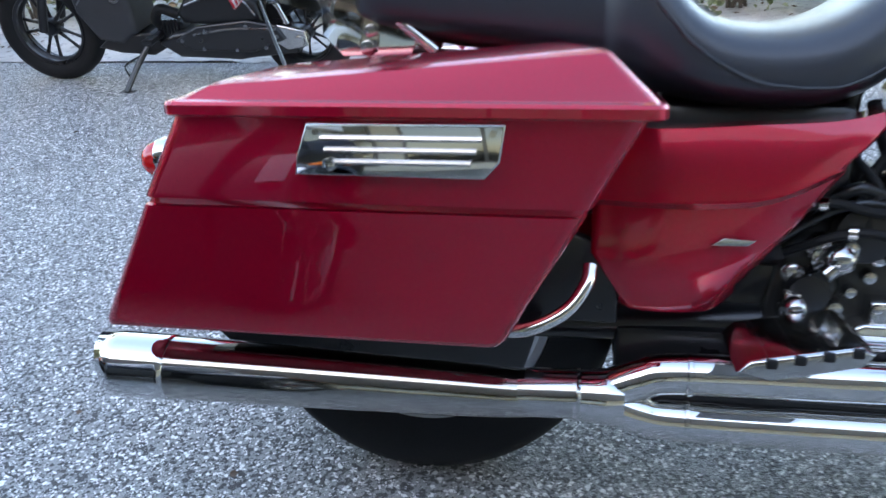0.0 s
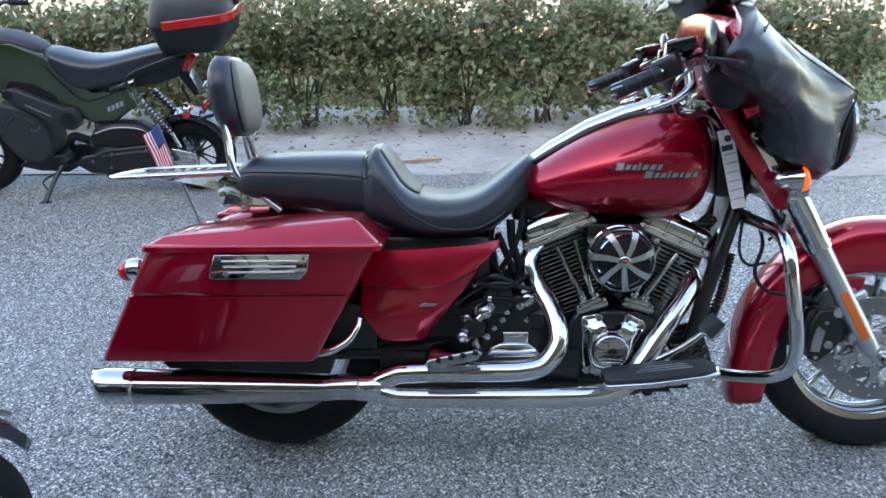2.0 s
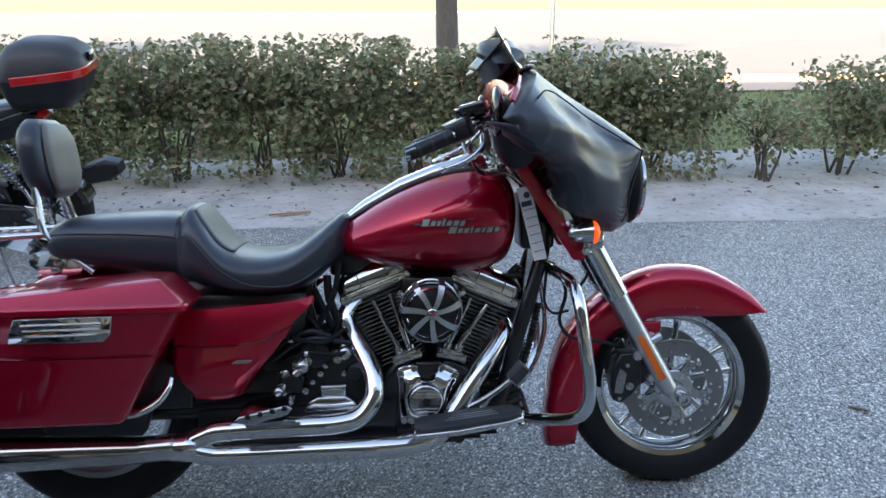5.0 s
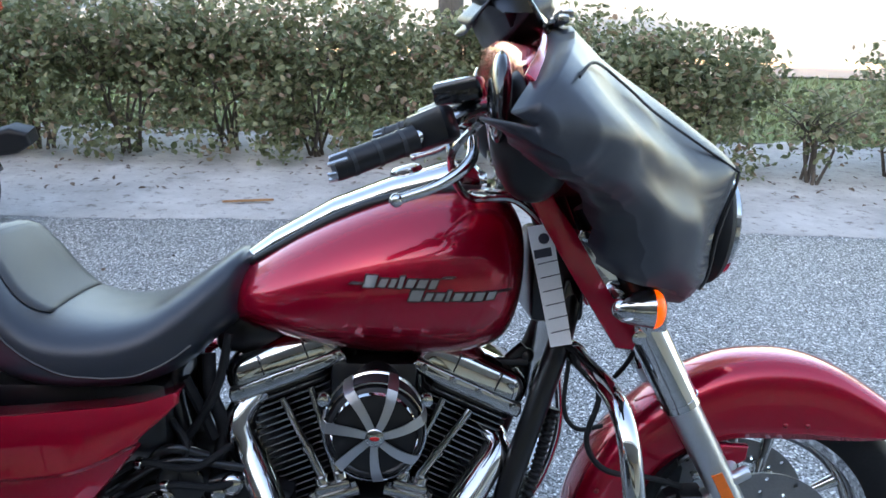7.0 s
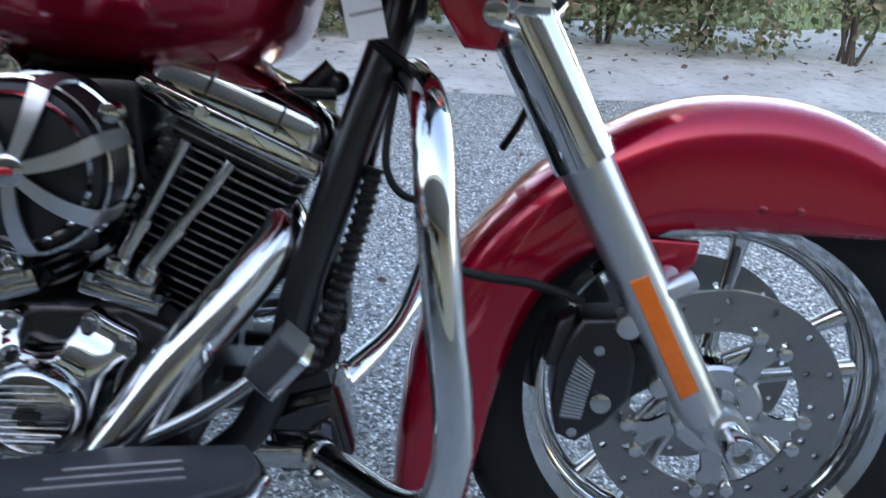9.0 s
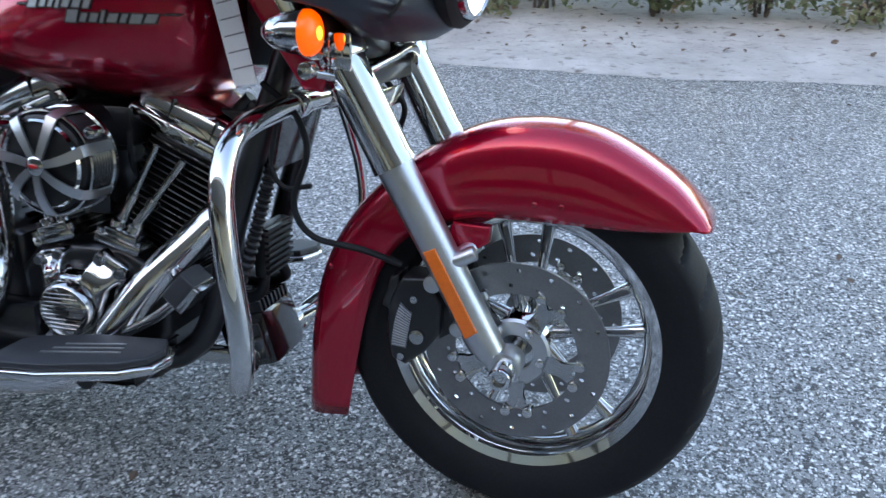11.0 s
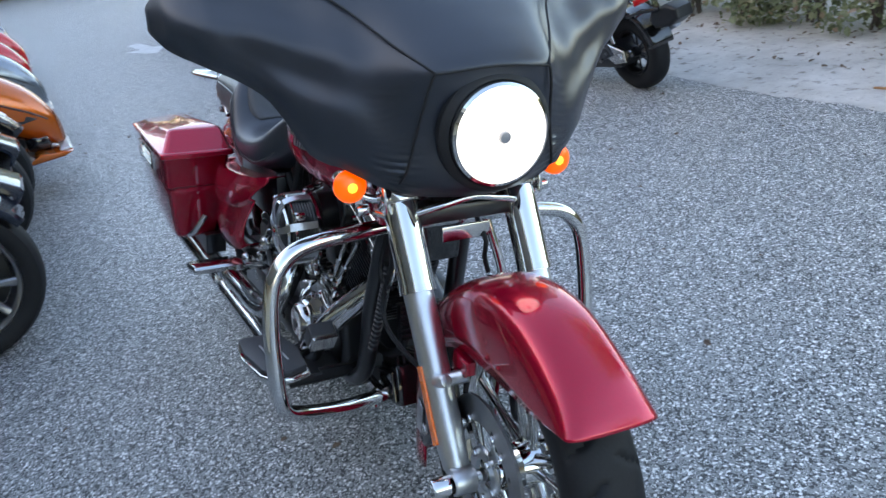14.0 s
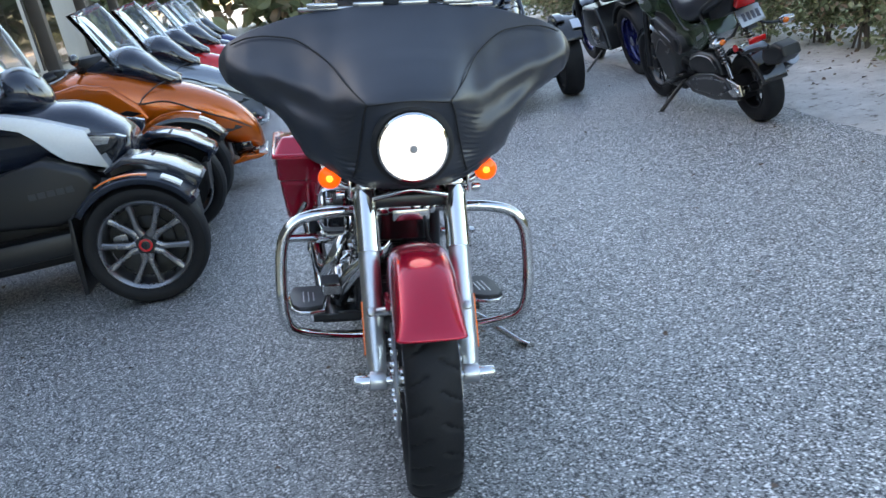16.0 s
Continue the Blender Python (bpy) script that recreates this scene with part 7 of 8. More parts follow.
def three_wheeler(x, y, turn, body, accent, label, sport=True, screen=True, rim=GUNMETAL, steer=0):
    t = thing("three_wheeler", at(x, y, 0) @ rz(turn), label, "three-wheeler", "three-wheelers parked in rows")
    R = 0.295 if not sport else 0.30
    RF = 0.345 if not sport else 0.375
    for s in (-1, 1):
        W = at(0.02 if not sport else -0.045, s * 0.60, R) @ rz(steer)
        MW = W if s < 0 else W @ Matrix.Diagonal((1, -1, 1, 1))
        trike_wheel(t, MW, R, 0.08, 0.215, rim, 42.0 if not sport else 40.0, RED_LENS if not sport else BLACK_METAL)
        f = thicken(part("front_fender", arc_fender(RF, 0.095, 30, 152 if sport else 140, 0.075 if sport else 0.04, (0, 0, 0)), BLACK_GLOSS if sport else NIGHT, t, "gloss black wheel fender", m=MW), 0.006)
        if sport:
            part("fender_edge", arc_strip(RF + 0.002, 0.02, 0.085, 62, 156, 0.012), body, f, m=MW)
            part("fender_edge", arc_strip(RF + 0.002, -0.094, -0.02, 92, 156, 0.008), body, f, m=MW)
        else:
            part("reflector_strip", arc_strip(RF + 0.002, -0.094, -0.066, 72, 112, 0.006), AMBER, f, "amber reflector strip", m=MW)
        part("fender_tip", arc_strip(RF + 0.003, -0.094, -0.02, 46, 62, 0.007), ALLOY, f, "pale reflective fender tip", m=MW)
        part("suspension_arm", tube([(0.02, s * 0.53, R - 0.06), (0.0, s * 0.22, 0.22)], 0.018, segs=8), BLACK_METAL, t)
        part("suspension_arm", tube([(0.02, s * 0.53, R + 0.06), (-0.05, s * 0.22, 0.38)], 0.015, segs=8), BLACK_METAL, t)
        part("shock_absorber", tube([(0.04, s * 0.45, 0.24), (0.0, s * 0.25, 0.55)], 0.03, segs=10), BLACK_METAL, t)
        part("mud_guard", slab([(-0.27, 0.50), (-0.255, 0.50), (-0.275, 0.30), (-0.29, 0.13), (-0.31, 0.13), (-0.30, 0.32)], s * 0.58 - 0.11, s * 0.58 + 0.11, 0.004), PLASTIC, t)
    simple_wheel(t, "rear_wheel", at(-1.68, 0, 0.30), 0.30, 0.115, 0.19, rim, 5)
    thicken(part("rear_fender", arc_fender(0.345, 0.10, 70, 178, 0.03, (-1.68, 0, 0.30)), PLASTIC, t, "black rear wheel hugger"), 0.006)
    part("fender_plate", box(-2.035, -2.02, -0.05, 0.05, 0.34, 0.46, 0.004), GUNMETAL, t)
    ch = part("chassis", box(-1.3, 0.20, -0.20, 0.20, 0.17, 0.45, 0.04), PLASTIC, t, "black plastic lower body")
    part("belly", box(-1.15, -0.12, -0.30, 0.30, 0.26, 0.62, 0.08), PLASTIC, t)
    for s in (-1, 1):
        part("running_board", box(-1.25, -0.33, s * 0.37 - 0.07, s * 0.37 + 0.07, 0.27, 0.39, 0.025), PLASTIC, t)
    if sport:
        hood = [(-1.10, 0.17, 0.62, 0.93), (-0.88, 0.25, 0.58, 1.00), (-0.62, 0.30, 0.55, 1.045), (-0.38, 0.305, 0.52, 1.00), (-0.15, 0.275, 0.47, 0.885), (0.05, 0.24, 0.40, 0.805), (0.22, 0.20, 0.33, 0.705), (0.345, 0.155, 0.27, 0.600), (0.43, 0.10, 0.25, 0.475), (0.462, 0.03, 0.27, 0.38)]
        cs = [spline([(a[0], a[i], 0) for a in hood], 44) for i in (1, 2, 3)]
        h = part("hood", loft([superring(a.x, max(0.01, a.y), c.y, d.y, 32, 2.5, 0.55) for a, c, d in zip(*cs)]), body, t, "long painted beak-shaped hood", angle=50)
        for s in (-1, 1):
            part("hood_gap", tube([(-0.60, s * 0.312, 0.84), (-0.36, s * 0.312, 0.80), (-0.27, s * 0.302, 0.76), (-0.10, s * 0.273, 0.74), (0.1, s * 0.236, 0.62), (0.3, s * 0.175, 0.50), (0.40, s * 0.12, 0.42)], 0.006, n=26, segs=6), BLACK_METAL, h)
            part("hood_gap", tube([(-0.27, s * 0.300, 0.765), (-0.24, s * 0.290, 0.80), (-0.14, s * 0.245, 0.855), (-0.08, s * 0.17, 0.865), (-0.06, 0, 0.868)], 0.005, n=20, segs=6), BLACK_METAL, h)
            part("air_intake", slab([(-0.10, 0.60), (0.10, 0.575), (0.32, 0.44), (0.20, 0.43), (0.00, 0.49)], -0.012, 0.012, 0.006), BLACK_GLOSS, h, m=at(0.04, s * 0.226, 0) @ rz(-s * 14))
            fp = part("flank_panel", slab([(-1.25, 0.74), (-1.0, 0.93), (-0.62, 0.97), (-0.43, 0.915), (-0.28, 0.76), (-0.24, 0.66), (-0.36, 0.56), (-0.70, 0.52), (-1.1, 0.58)], s * 0.30 - 0.038, s * 0.30 + 0.038, 0.03), body, t, "painted flank panel with a dark crease")
            part("flank_gap", slab([(-0.52, 0.72), (-0.36, 0.74), (-0.27, 0.70), (-0.34, 0.695)], s * 0.337 - 0.003, s * 0.337 + 0.003, 0.001), BLACK_GLOSS, fp)
            for k in range(6):
                part("panel_mark", box(-0.88 + 0.05 * k, -0.845 + 0.05 * k, s * 0.339 - 0.0015, s * 0.339 + 0.0015, 0.685, 0.73), PRINT, fp)
            part("headlamp", slab([(-0.175, 1.035), (-0.10, 0.985), (0.014, 0.915), (-0.034, 0.888), (-0.108, 0.94)], s * 0.165 - 0.022, s * 0.165 + 0.022, 0.010), BLACK_GLOSS, h, "dark wedge headlamp", m=at(-0.02, 0, -0.045))
        part("front_splitter", slab([(0.20, 0.205), (0.42, 0.215), (0.475, 0.235), (0.30, 0.255)], -0.26, 0.26, 0.010), body, t)
        part("splitter_tip", slab([(0.405, 0.236), (0.475, 0.240), (0.46, 0.252), (0.41, 0.247)], -0.20, 0.20, 0.003), WHITE, t)
        part("nose_grille", box(0.24, 0.375, -0.13, 0.13, 0.255, 0.34, 0.02), BLACK_GLOSS, t)
        cowl = [(0.0, 0.05, 0.80, 0.875), (-0.08, 0.14, 0.80, 0.95), (-0.18, 0.20, 0.82, 1.07), (-0.28, 0.215, 0.86, 1.14), (-0.42, 0.20, 0.90, 1.13), (-0.58, 0.14, 0.95, 1.08)]
        glass = [(-0.16, 1.03), (-0.24, 1.18), (-0.33, 1.35), (-0.40, 1.46)]
        wide = 0.235
    else:
        hood = [(-1.0, 0.10, 0.66, 0.95), (-0.75, 0.17, 0.64, 1.00), (-0.42, 0.23, 0.62, 0.994), (-0.302, 0.235, 0.60, 0.980), (-0.191, 0.23, 0.58, 0.944), (-0.092, 0.215, 0.57, 0.866), (-0.015, 0.19, 0.57, 0.79), (0.0, 0.16, 0.58, 0.74)]
        cs = [spline([(a[0], a[i], 0) for a in hood], 30) for i in (1, 2, 3)]
        h = part("hood", loft([superring(a.x, max(0.01, a.y), c.y, d.y, 28, 3.0, 0.5) for a, c, d in zip(*cs)]), NIGHT, t, "low blue-black hood", angle=50)
        part("nose_block", slab([(-0.40, 0.60), (-0.06, 0.66), (0.03, 0.60), (0.10, 0.45), (0.05, 0.28), (-0.40, 0.28)], -0.22, 0.22, 0.03), PLASTIC, t)
        for s in (-1, 1):
            part("side_panel", slab([(-1.05, 1.03), (-0.70, 1.02), (-0.519, 0.991), (-0.374, 0.939), (-0.167, 0.841), (-0.149, 0.754), (-0.099, 0.629), (-0.177, 0.666), (-0.299, 0.716), (-0.366, 0.787), (-0.404, 0.851), (-0.458, 0.905), (-0.56, 0.945), (-1.05, 0.97)], s * 0.275 - 0.045, s * 0.275 + 0.045, 0.006), accent, t, "white wedge-shaped side panel")
            hl_ = part("headlamp", slab([(-0.18, 0.828), (-0.034, 0.792), (-0.02, 0.765), (-0.07, 0.722), (-0.155, 0.703)], s * 0.285 - 0.03, s * 0.285 + 0.03, 0.010), BLACK_GLOSS, h)
            part("lens", slab([(-0.160, 0.812), (-0.06, 0.788), (-0.08, 0.755), (-0.145, 0.76)], s * 0.317 - 0.003, s * 0.317 + 0.003, 0.002), CHROME_WORN, hl_)
            part("lamp_edge", slab([(-0.034, 0.79), (0.008, 0.77), (0.0, 0.735), (-0.07, 0.66), (-0.10, 0.655), (-0.03, 0.735)], s * 0.285 - 0.035, s * 0.285 + 0.035, 0.010), NIGHT, h)
            wing = [(-0.10, 0.655), (0.0, 0.700), (0.10, 0.675), (0.20, 0.628), (0.33, 0.535), (0.335, 0.515), (0.29, 0.46), (0.275, 0.462), (0.305, 0.515), (0.19, 0.605), (0.09, 0.650), (0.0, 0.675), (-0.09, 0.635)]
            fw_ = part("front_wing", slab(wing, s * 0.385 - 0.125, s * 0.385 + 0.125, 0.008), NIGHT, t, "flat dark front wing")
            part("wing_slot", box(0.10, 0.125, s * 0.33 - 0.05, s * 0.33 + 0.05, 0.674, 0.680), PLASTIC, fw_, m=at(0, 0, -0.010))
            part("filter_cover", slab([(-0.80, 0.70), (-0.553, 0.725), (-0.39, 0.757), (-0.224, 0.67), (-0.172, 0.594), (-0.236, 0.444), (-0.41, 0.415), (-0.80, 0.47)], s * 0.33 - 0.07, s * 0.33 + 0.07, 0.035), PLASTIC, t, "black moulded side cover")
            for k in range(5):
                part("cover_mark", box(-0.50 + 0.045 * k, -0.465 + 0.045 * k, s * 0.401 - 0.0015, s * 0.401 + 0.0015, 0.575, 0.605), GREY_PLASTIC, t)
            part("wheel_strake", slab([(0.24, 0.46), (0.275, 0.46), (0.255, 0.30), (0.235, 0.30)], s * 0.38 - 0.10, s * 0.38 + 0.10, 0.004), PLASTIC, t)
        for k in range(4):
            part("nose_grille", tube([(0.10, -0.18, 0.30 + 0.05 * k), (0.15, 0, 0.30 + 0.05 * k), (0.10, 0.18, 0.30 + 0.05 * k)], 0.009, n=10, segs=6), PLASTIC, t)
        cowl = [(-0.34, 0.04, 0.96, 1.03), (-0.37, 0.12, 0.95, 1.10), (-0.43, 0.16, 0.95, 1.18), (-0.52, 0.16, 0.96, 1.19), (-0.62, 0.11, 0.97, 1.12)]
        glass = [(-0.372, 1.10), (-0.40, 1.20), (-0.455, 1.36), (-0.50, 1.46)]
        wide = 0.20
    if screen:
        cs = [spline([(a[0], a[i], 0) for a in cowl], 22) for i in (1, 2, 3)]
        part("cowl", loft([superring(a.x, max(0.01, a.y), c.y, d.y, 26, 2.4, 0.5) for a, c, d in zip(*cs)]), NIGHT, t, "dark rounded cowl below the windscreen", angle=60)
        folded_sheet(glass, -wide, wide, 14, 0.20, 0.004, "windscreen", GLASS, t, "tall curved windscreen")
    part("dash", box(-0.66, -0.44, -0.13, 0.13, 0.99, 1.13, 0.04), PLASTIC, t)
    part("steering_head", slab([(-0.70, 0.98), (-0.62, 1.08), (-0.50, 1.10), (-0.40, 1.0), (-0.5, 0.92)], -0.10, 0.10, 0.03), BLACK_METAL, t)
    for s in (-1, 1):
        part("handlebar", tube([(-0.60, 0, 1.02), (-0.62, s * 0.15, 1.06), (-0.72, s * 0.34, 1.05), (-0.80, s * 0.40, 1.03)], 0.014, n=14, segs=10), BLACK_METAL, t)
        part("grip", tube([(-0.74, s * 0.355, 1.045), (-0.84, s * 0.43, 1.02)], 0.019, segs=12), RUBBER, t)
        part("switch_housing", box(-0.735, -0.67, s * 0.33 - 0.03, s * 0.33 + 0.03, 1.03, 1.085, 0.01), PLASTIC, t)
        part("lever", tube([(-0.66, s * 0.32, 1.055), (-0.70, s * 0.40, 1.03), (-0.78, s * 0.455, 1.01)], 0.007, n=8, segs=8), GUNMETAL, t)
        mr = part("mirror", sphere((-0.58, s * 0.37, 1.13), 0.07, sx=0.45, sy=0.9, sz=0.55), BLACK_GLOSS, t)
        part("mirror_arm", tube([(-0.60, s * 0.25, 1.07), (-0.58, s * 0.35, 1.12)], 0.008, segs=6), BLACK_METAL, mr)
    st = [(-1.72, 0.10, 0.80, 0.96), (-1.60, 0.15, 0.76, 0.97), (-1.35, 0.16, 0.70, 0.92), (-1.05, 0.16, 0.64, 0.82), (-0.85, 0.12, 0.66, 0.85), (-0.75, 0.08, 0.7, 0.90)]
    cs = [spline([(a[0], a[i], 0) for a in st], 24) for i in (1, 2, 3)]
    part("seat", loft([superring(a.x, a.y, c.y, d.y, 22, 3.0) for a, c, d in zip(*cs)]), VINYL, t, "black seat", angle=60)
    part("tail", slab([(-1.95, 0.78), (-1.80, 0.90), (-1.45, 0.84), (-1.2, 0.62), (-1.5, 0.62)], -0.14, 0.14, 0.03), body, t)
    return t


three_wheeler(-1.02, -1.06, 90, NIGHT, WHITE, "low black and white three-wheeler with dark spoked wheels", sport=False, screen=True)
three_wheeler(-2.66, -0.98, 90, ORANGE, ORANGE, "burnt orange sport three-wheeler with a long nose", rim=BLACK_METAL)
three_wheeler(-4.25, -1.00, 90, SILVER, NIGHT, "silver grey three-wheeler with black trim and windscreen", rim=BLACK_METAL)
three_wheeler(-5.85, -1.05, 90, BRIGHT_RED, NIGHT, "bright red three-wheeler with black fenders", rim=BLACK_METAL)
three_wheeler(-7.35, -1.05, 90, BRIGHT_RED, BRIGHT_RED, "red three-wheeler further along the parked row", rim=BLACK_METAL)
three_wheeler(-8.9, -1.15, 90, NIGHT, NIGHT, "black three-wheeler at the end of the row", rim=BLACK_METAL)
three_wheeler(-10.6, -1.2, 90, BLUE, NIGHT, "deep blue three-wheeler at the end of the row", rim=BLACK_METAL)


# ---- vehicles across the aisle ----
def cruiser(x, y, turn, color, label, fat=0.085):
    b = thing("parked_motorcycle", at(x, y, 0) @ rz(turn) @ rx(-8), label, "motorcycle")
    simple_wheel(b, "front_wheel", at(1.45, 0, 0.305), 0.305, fat, 0.205, color, 6)
    simple_wheel(b, "rear_wheel", at(0, 0, 0.315), 0.315, 0.095, 0.215, color, 6)
    thicken(part("front_fender", arc_fender(0.345, fat + 0.02, 20, 150, 0.06, (1.45, 0, 0.305)), NIGHT, b), 0.005)
    thicken(part("rear_fender", arc_fender(0.37, 0.10, 25, 110, 0.04, (0, 0, 0.315)), PLASTIC, b), 0.005)
    ts = [(0.62, 0.04, 0.74, 0.80), (0.72, 0.12, 0.70, 0.86), (0.90, 0.16, 0.68, 0.92), (1.05, 0.15, 0.69, 0.94), (1.14, 0.07, 0.74, 0.90)]
    part("fuel_tank", loft([superring(a, w, p, q, 24, 2.4) for a, w, p, q in ts]), NIGHT, b, sub=1)
    st = [(-0.25, 0.05, 0.88, 0.94), (-0.05, 0.10, 0.78, 0.90), (0.20, 0.14, 0.68, 0.82), (0.42, 0.15, 0.64, 0.76), (0.66, 0.07, 0.68, 0.80)]
    part("seat", loft([superring(a, w, p, q, 22, 3.0) for a, w, p, q in st]), VINYL, b, sub=1)
    part("engine", slab([(0.45, 0.22), (1.05, 0.22), (1.12, 0.36), (1.0, 0.62), (0.60, 0.62), (0.50, 0.42)], -0.16, 0.16, 0.03), BLACK_METAL, b)
    part("engine_cover", cyl((0.72, -0.19, 0.36), (0.72, 0.19, 0.36), 0.085, 28, bev=0.01), GUNMETAL, b)
    part("swing_arm", slab([(-0.04, 0.27), (-0.04, 0.35), (0.50, 0.46), (0.52, 0.34)], -0.14, -0.10, 0.01), GUNMETAL, b)
    for s in (-1, 1):
        part("fork_leg", tube([(1.46, s * 0.10, 0.305), (1.33, s * 0.10, 0.62), (1.20, s * 0.10, 0.92)], [0.028, 0.028, 0.022], n=8, segs=14), BLACK_METAL, b)
        part("handlebar", tube([(1.16, 0, 0.98), (1.15, s * 0.14, 1.01), (1.05, s * 0.36, 1.04), (0.98, s * 0.41, 1.02)], 0.013, n=16, segs=10), BLACK_METAL, b)
        part("grip", tube([(1.06, s * 0.355, 1.045), (0.96, s * 0.425, 1.012)], 0.018, segs=12), RUBBER, b)
        part("turn_signal", sphere((1.30, s * 0.18, 0.82), 0.028, seg=12), AMBER, b)
    part("headlamp", sphere((1.33, 0, 0.86), 0.10, sx=0.9), BLACK_GLOSS, b)
    part("exhaust_pipe", tube([(0.95, -0.14, 0.30), (0.55, -0.17, 0.26), (0.10, -0.21, 0.40)], [0.025, 0.04, 0.055], n=16, segs=14), GUNMETAL, b)
    part("kickstand", tube([(0.70, 0.15, 0.20), (0.67, 0.36, 0.060)], 0.012, segs=8), BLACK_METAL, b)
    return b


cruiser(-3.50, 2.88, 177, BLUE, "dark sports motorcycle with deep blue wheels", 0.06)
three_wheeler(-3.30, 1.48, -6, NIGHT, NIGHT, "black three-wheeler with dark spoked wheels facing the aisle", rim=BLACK_METAL)
three_wheeler(-5.95, 1.75, -4, SILVER, NIGHT, "silver grey three-wheeler facing the aisle", rim=BLACK_METAL)
three_wheeler(-8.60, 1.80, -4, BRIGHT_RED, NIGHT, "red three-wheeler with black wheels facing the aisle", rim=BLACK_METAL, screen=False)


# ---- hedge, tree and posts ----
def leaf_mesh(name, pts, normals, sizes, rng):
    """Folded leaves, two faces each, at the points."""
    n = len(pts)
    nrm = normals / np.linalg.norm(normals, axis=1)[:, None]
    ref = rng.normal(size=(n, 3))
    u = np.cross(nrm, ref)
    u /= np.linalg.norm(u, axis=1)[:, None]
    w = np.cross(nrm, u)
    L, W = sizes[:, None], sizes[:, None] * 0.34
    fold = nrm * (sizes[:, None] * 0.14)
    v = np.stack([pts - u * L * 0.5, pts - u * L * 0.10 + w * W + fold, pts + u * L * 0.28 + w * W * 0.75 + fold, pts + u * L * 0.55, pts + u * L * 0.28 - w * W * 0.75 + fold, pts - u * L * 0.10 - w * W + fold], axis=1).reshape(-1, 3)
    idx = np.arange(n) * 6
    f = np.concatenate([np.stack([idx, idx + 1, idx + 2, idx + 3], 1), np.stack([idx, idx + 3, idx + 4, idx + 5], 1)])
    me = bpy.data.meshes.new(name)
    me.from_pydata(v.tolist(), [], f.tolist())
    return me


def bush(x, y, w, d, h, base, count, seed):
    rng = np.random.default_rng(seed)
    b = thing("hedge_bush", at(x, y, 0), "leafy green hedge bush with bare stems below" if h > 0.7 else "small sparse shrub with thin bare stems", "bush", "bushes of the hedge")
    stems = None
    tips = []
    for k in range(7):
        a = rng.uniform(0, 2 * math.pi)
        p0 = Vector((rng.uniform(-0.07, 0.07), rng.uniform(-0.07, 0.07), -0.02))
        p3 = Vector((math.cos(a) * w * rng.uniform(0.3, 0.9), math.sin(a) * d * rng.uniform(0.3, 0.9), h * rng.uniform(0.6, 0.92)))
        p1 = p0.lerp(p3, 0.35) + Vector((rng.normal() * 0.03, rng.normal() * 0.03, 0.10))
        p2 = p0.lerp(p3, 0.7) + Vector((rng.normal() * 0.05, rng.normal() * 0.05, 0.04))
        s = tube([p0, p1, p2, p3], [0.012, 0.009, 0.006, 0.003], n=10, segs=6)
        stems = s if stems is None else join(stems, s)
        for q in range(4):
            t0 = p1.lerp(p3, rng.uniform(0.1, 0.9))
            t1 = t0 + Vector((rng.normal() * 0.16, rng.normal() * 0.16, rng.uniform(0.0, 0.22)))
            stems = join(stems, tube([t0, t0.lerp(t1, 0.5) + Vector((0, 0, 0.02)), t1], [0.005, 0.004, 0.002], segs=5))
            tips.append(t1)
        tips.append(p3)
    part("trunk", stems, TWIG, b)
    # leaves gather in clumps around twig ends and an uneven shell
    cl = 78
    cen = np.stack([rng.uniform(-1, 1, cl), rng.uniform(-1, 1, cl), rng.uniform(0, 1, cl) ** 0.95], 1)
    r = np.sqrt(cen[:, 0] ** 2 + cen[:, 1] ** 2)
    cen[:, :2] *= np.minimum(1, 1.0 / np.maximum(r, 1e-3))[:, None]
    cen = cen * np.array([w, d, h - base]) + np.array([0, 0, base])
    cen[:, 2] *= 1 - 0.10 * rng.random(cl)
    cen = np.concatenate([cen, np.array([tuple(t) for t in tips])])
    cen = cen[cen[:, 2] > base * 0.8]
    which = rng.integers(0, len(cen), count)
    pts = cen[which] + np.clip(rng.normal(size=(count, 3)), -1.35, 1.35) * np.array([0.095, 0.095, 0.065])
    pts[:, 2] = np.clip(pts[:, 2], base * 0.55, h * 1.06)
    nr = rng.normal(size=(count, 3)) * 0.7 + np.array([0, -0.25, 0.75])
    sz = rng.uniform(0.026, 0.064, count)
    me = leaf_mesh("crown", pts, nr, sz, rng)
    me.materials.append(LEAF)
    ob = new("crown", me)
    ob.parent = b
    return b


_r = random.Random(5)
_x = -11.0
_k = 0
while _x < 3.3:
    bush(_x, 4.22 + _r.uniform(-0.1, 0.12) - 0.03 * max(0, _x), 0.50, 0.42, (1.02 if _x < 1 else 0.93) + _r.uniform(-0.06, 0.07), 0.09 + _r.uniform(-0.02, 0.10), 4600 if -3.5 < _x else 3000, 40 + _k)
    _x += 0.60 + _r.uniform(-0.06, 0.06)
    _k += 1
bush(3.70, 3.78, 0.16, 0.16, 0.62, 0.22, 520, 90)
bush(4.42, 3.95, 0.44, 0.36, 0.86, 0.24, 2400, 91)
bush(5.15, 4.0, 0.46, 0.38, 0.90, 0.24, 3000, 92)
bush(5.85, 4.0, 0.46, 0.38, 0.92, 0.24, 3000, 93)
bush(6.55, 4.0, 0.46, 0.38, 0.95, 0.24, 3000, 94)


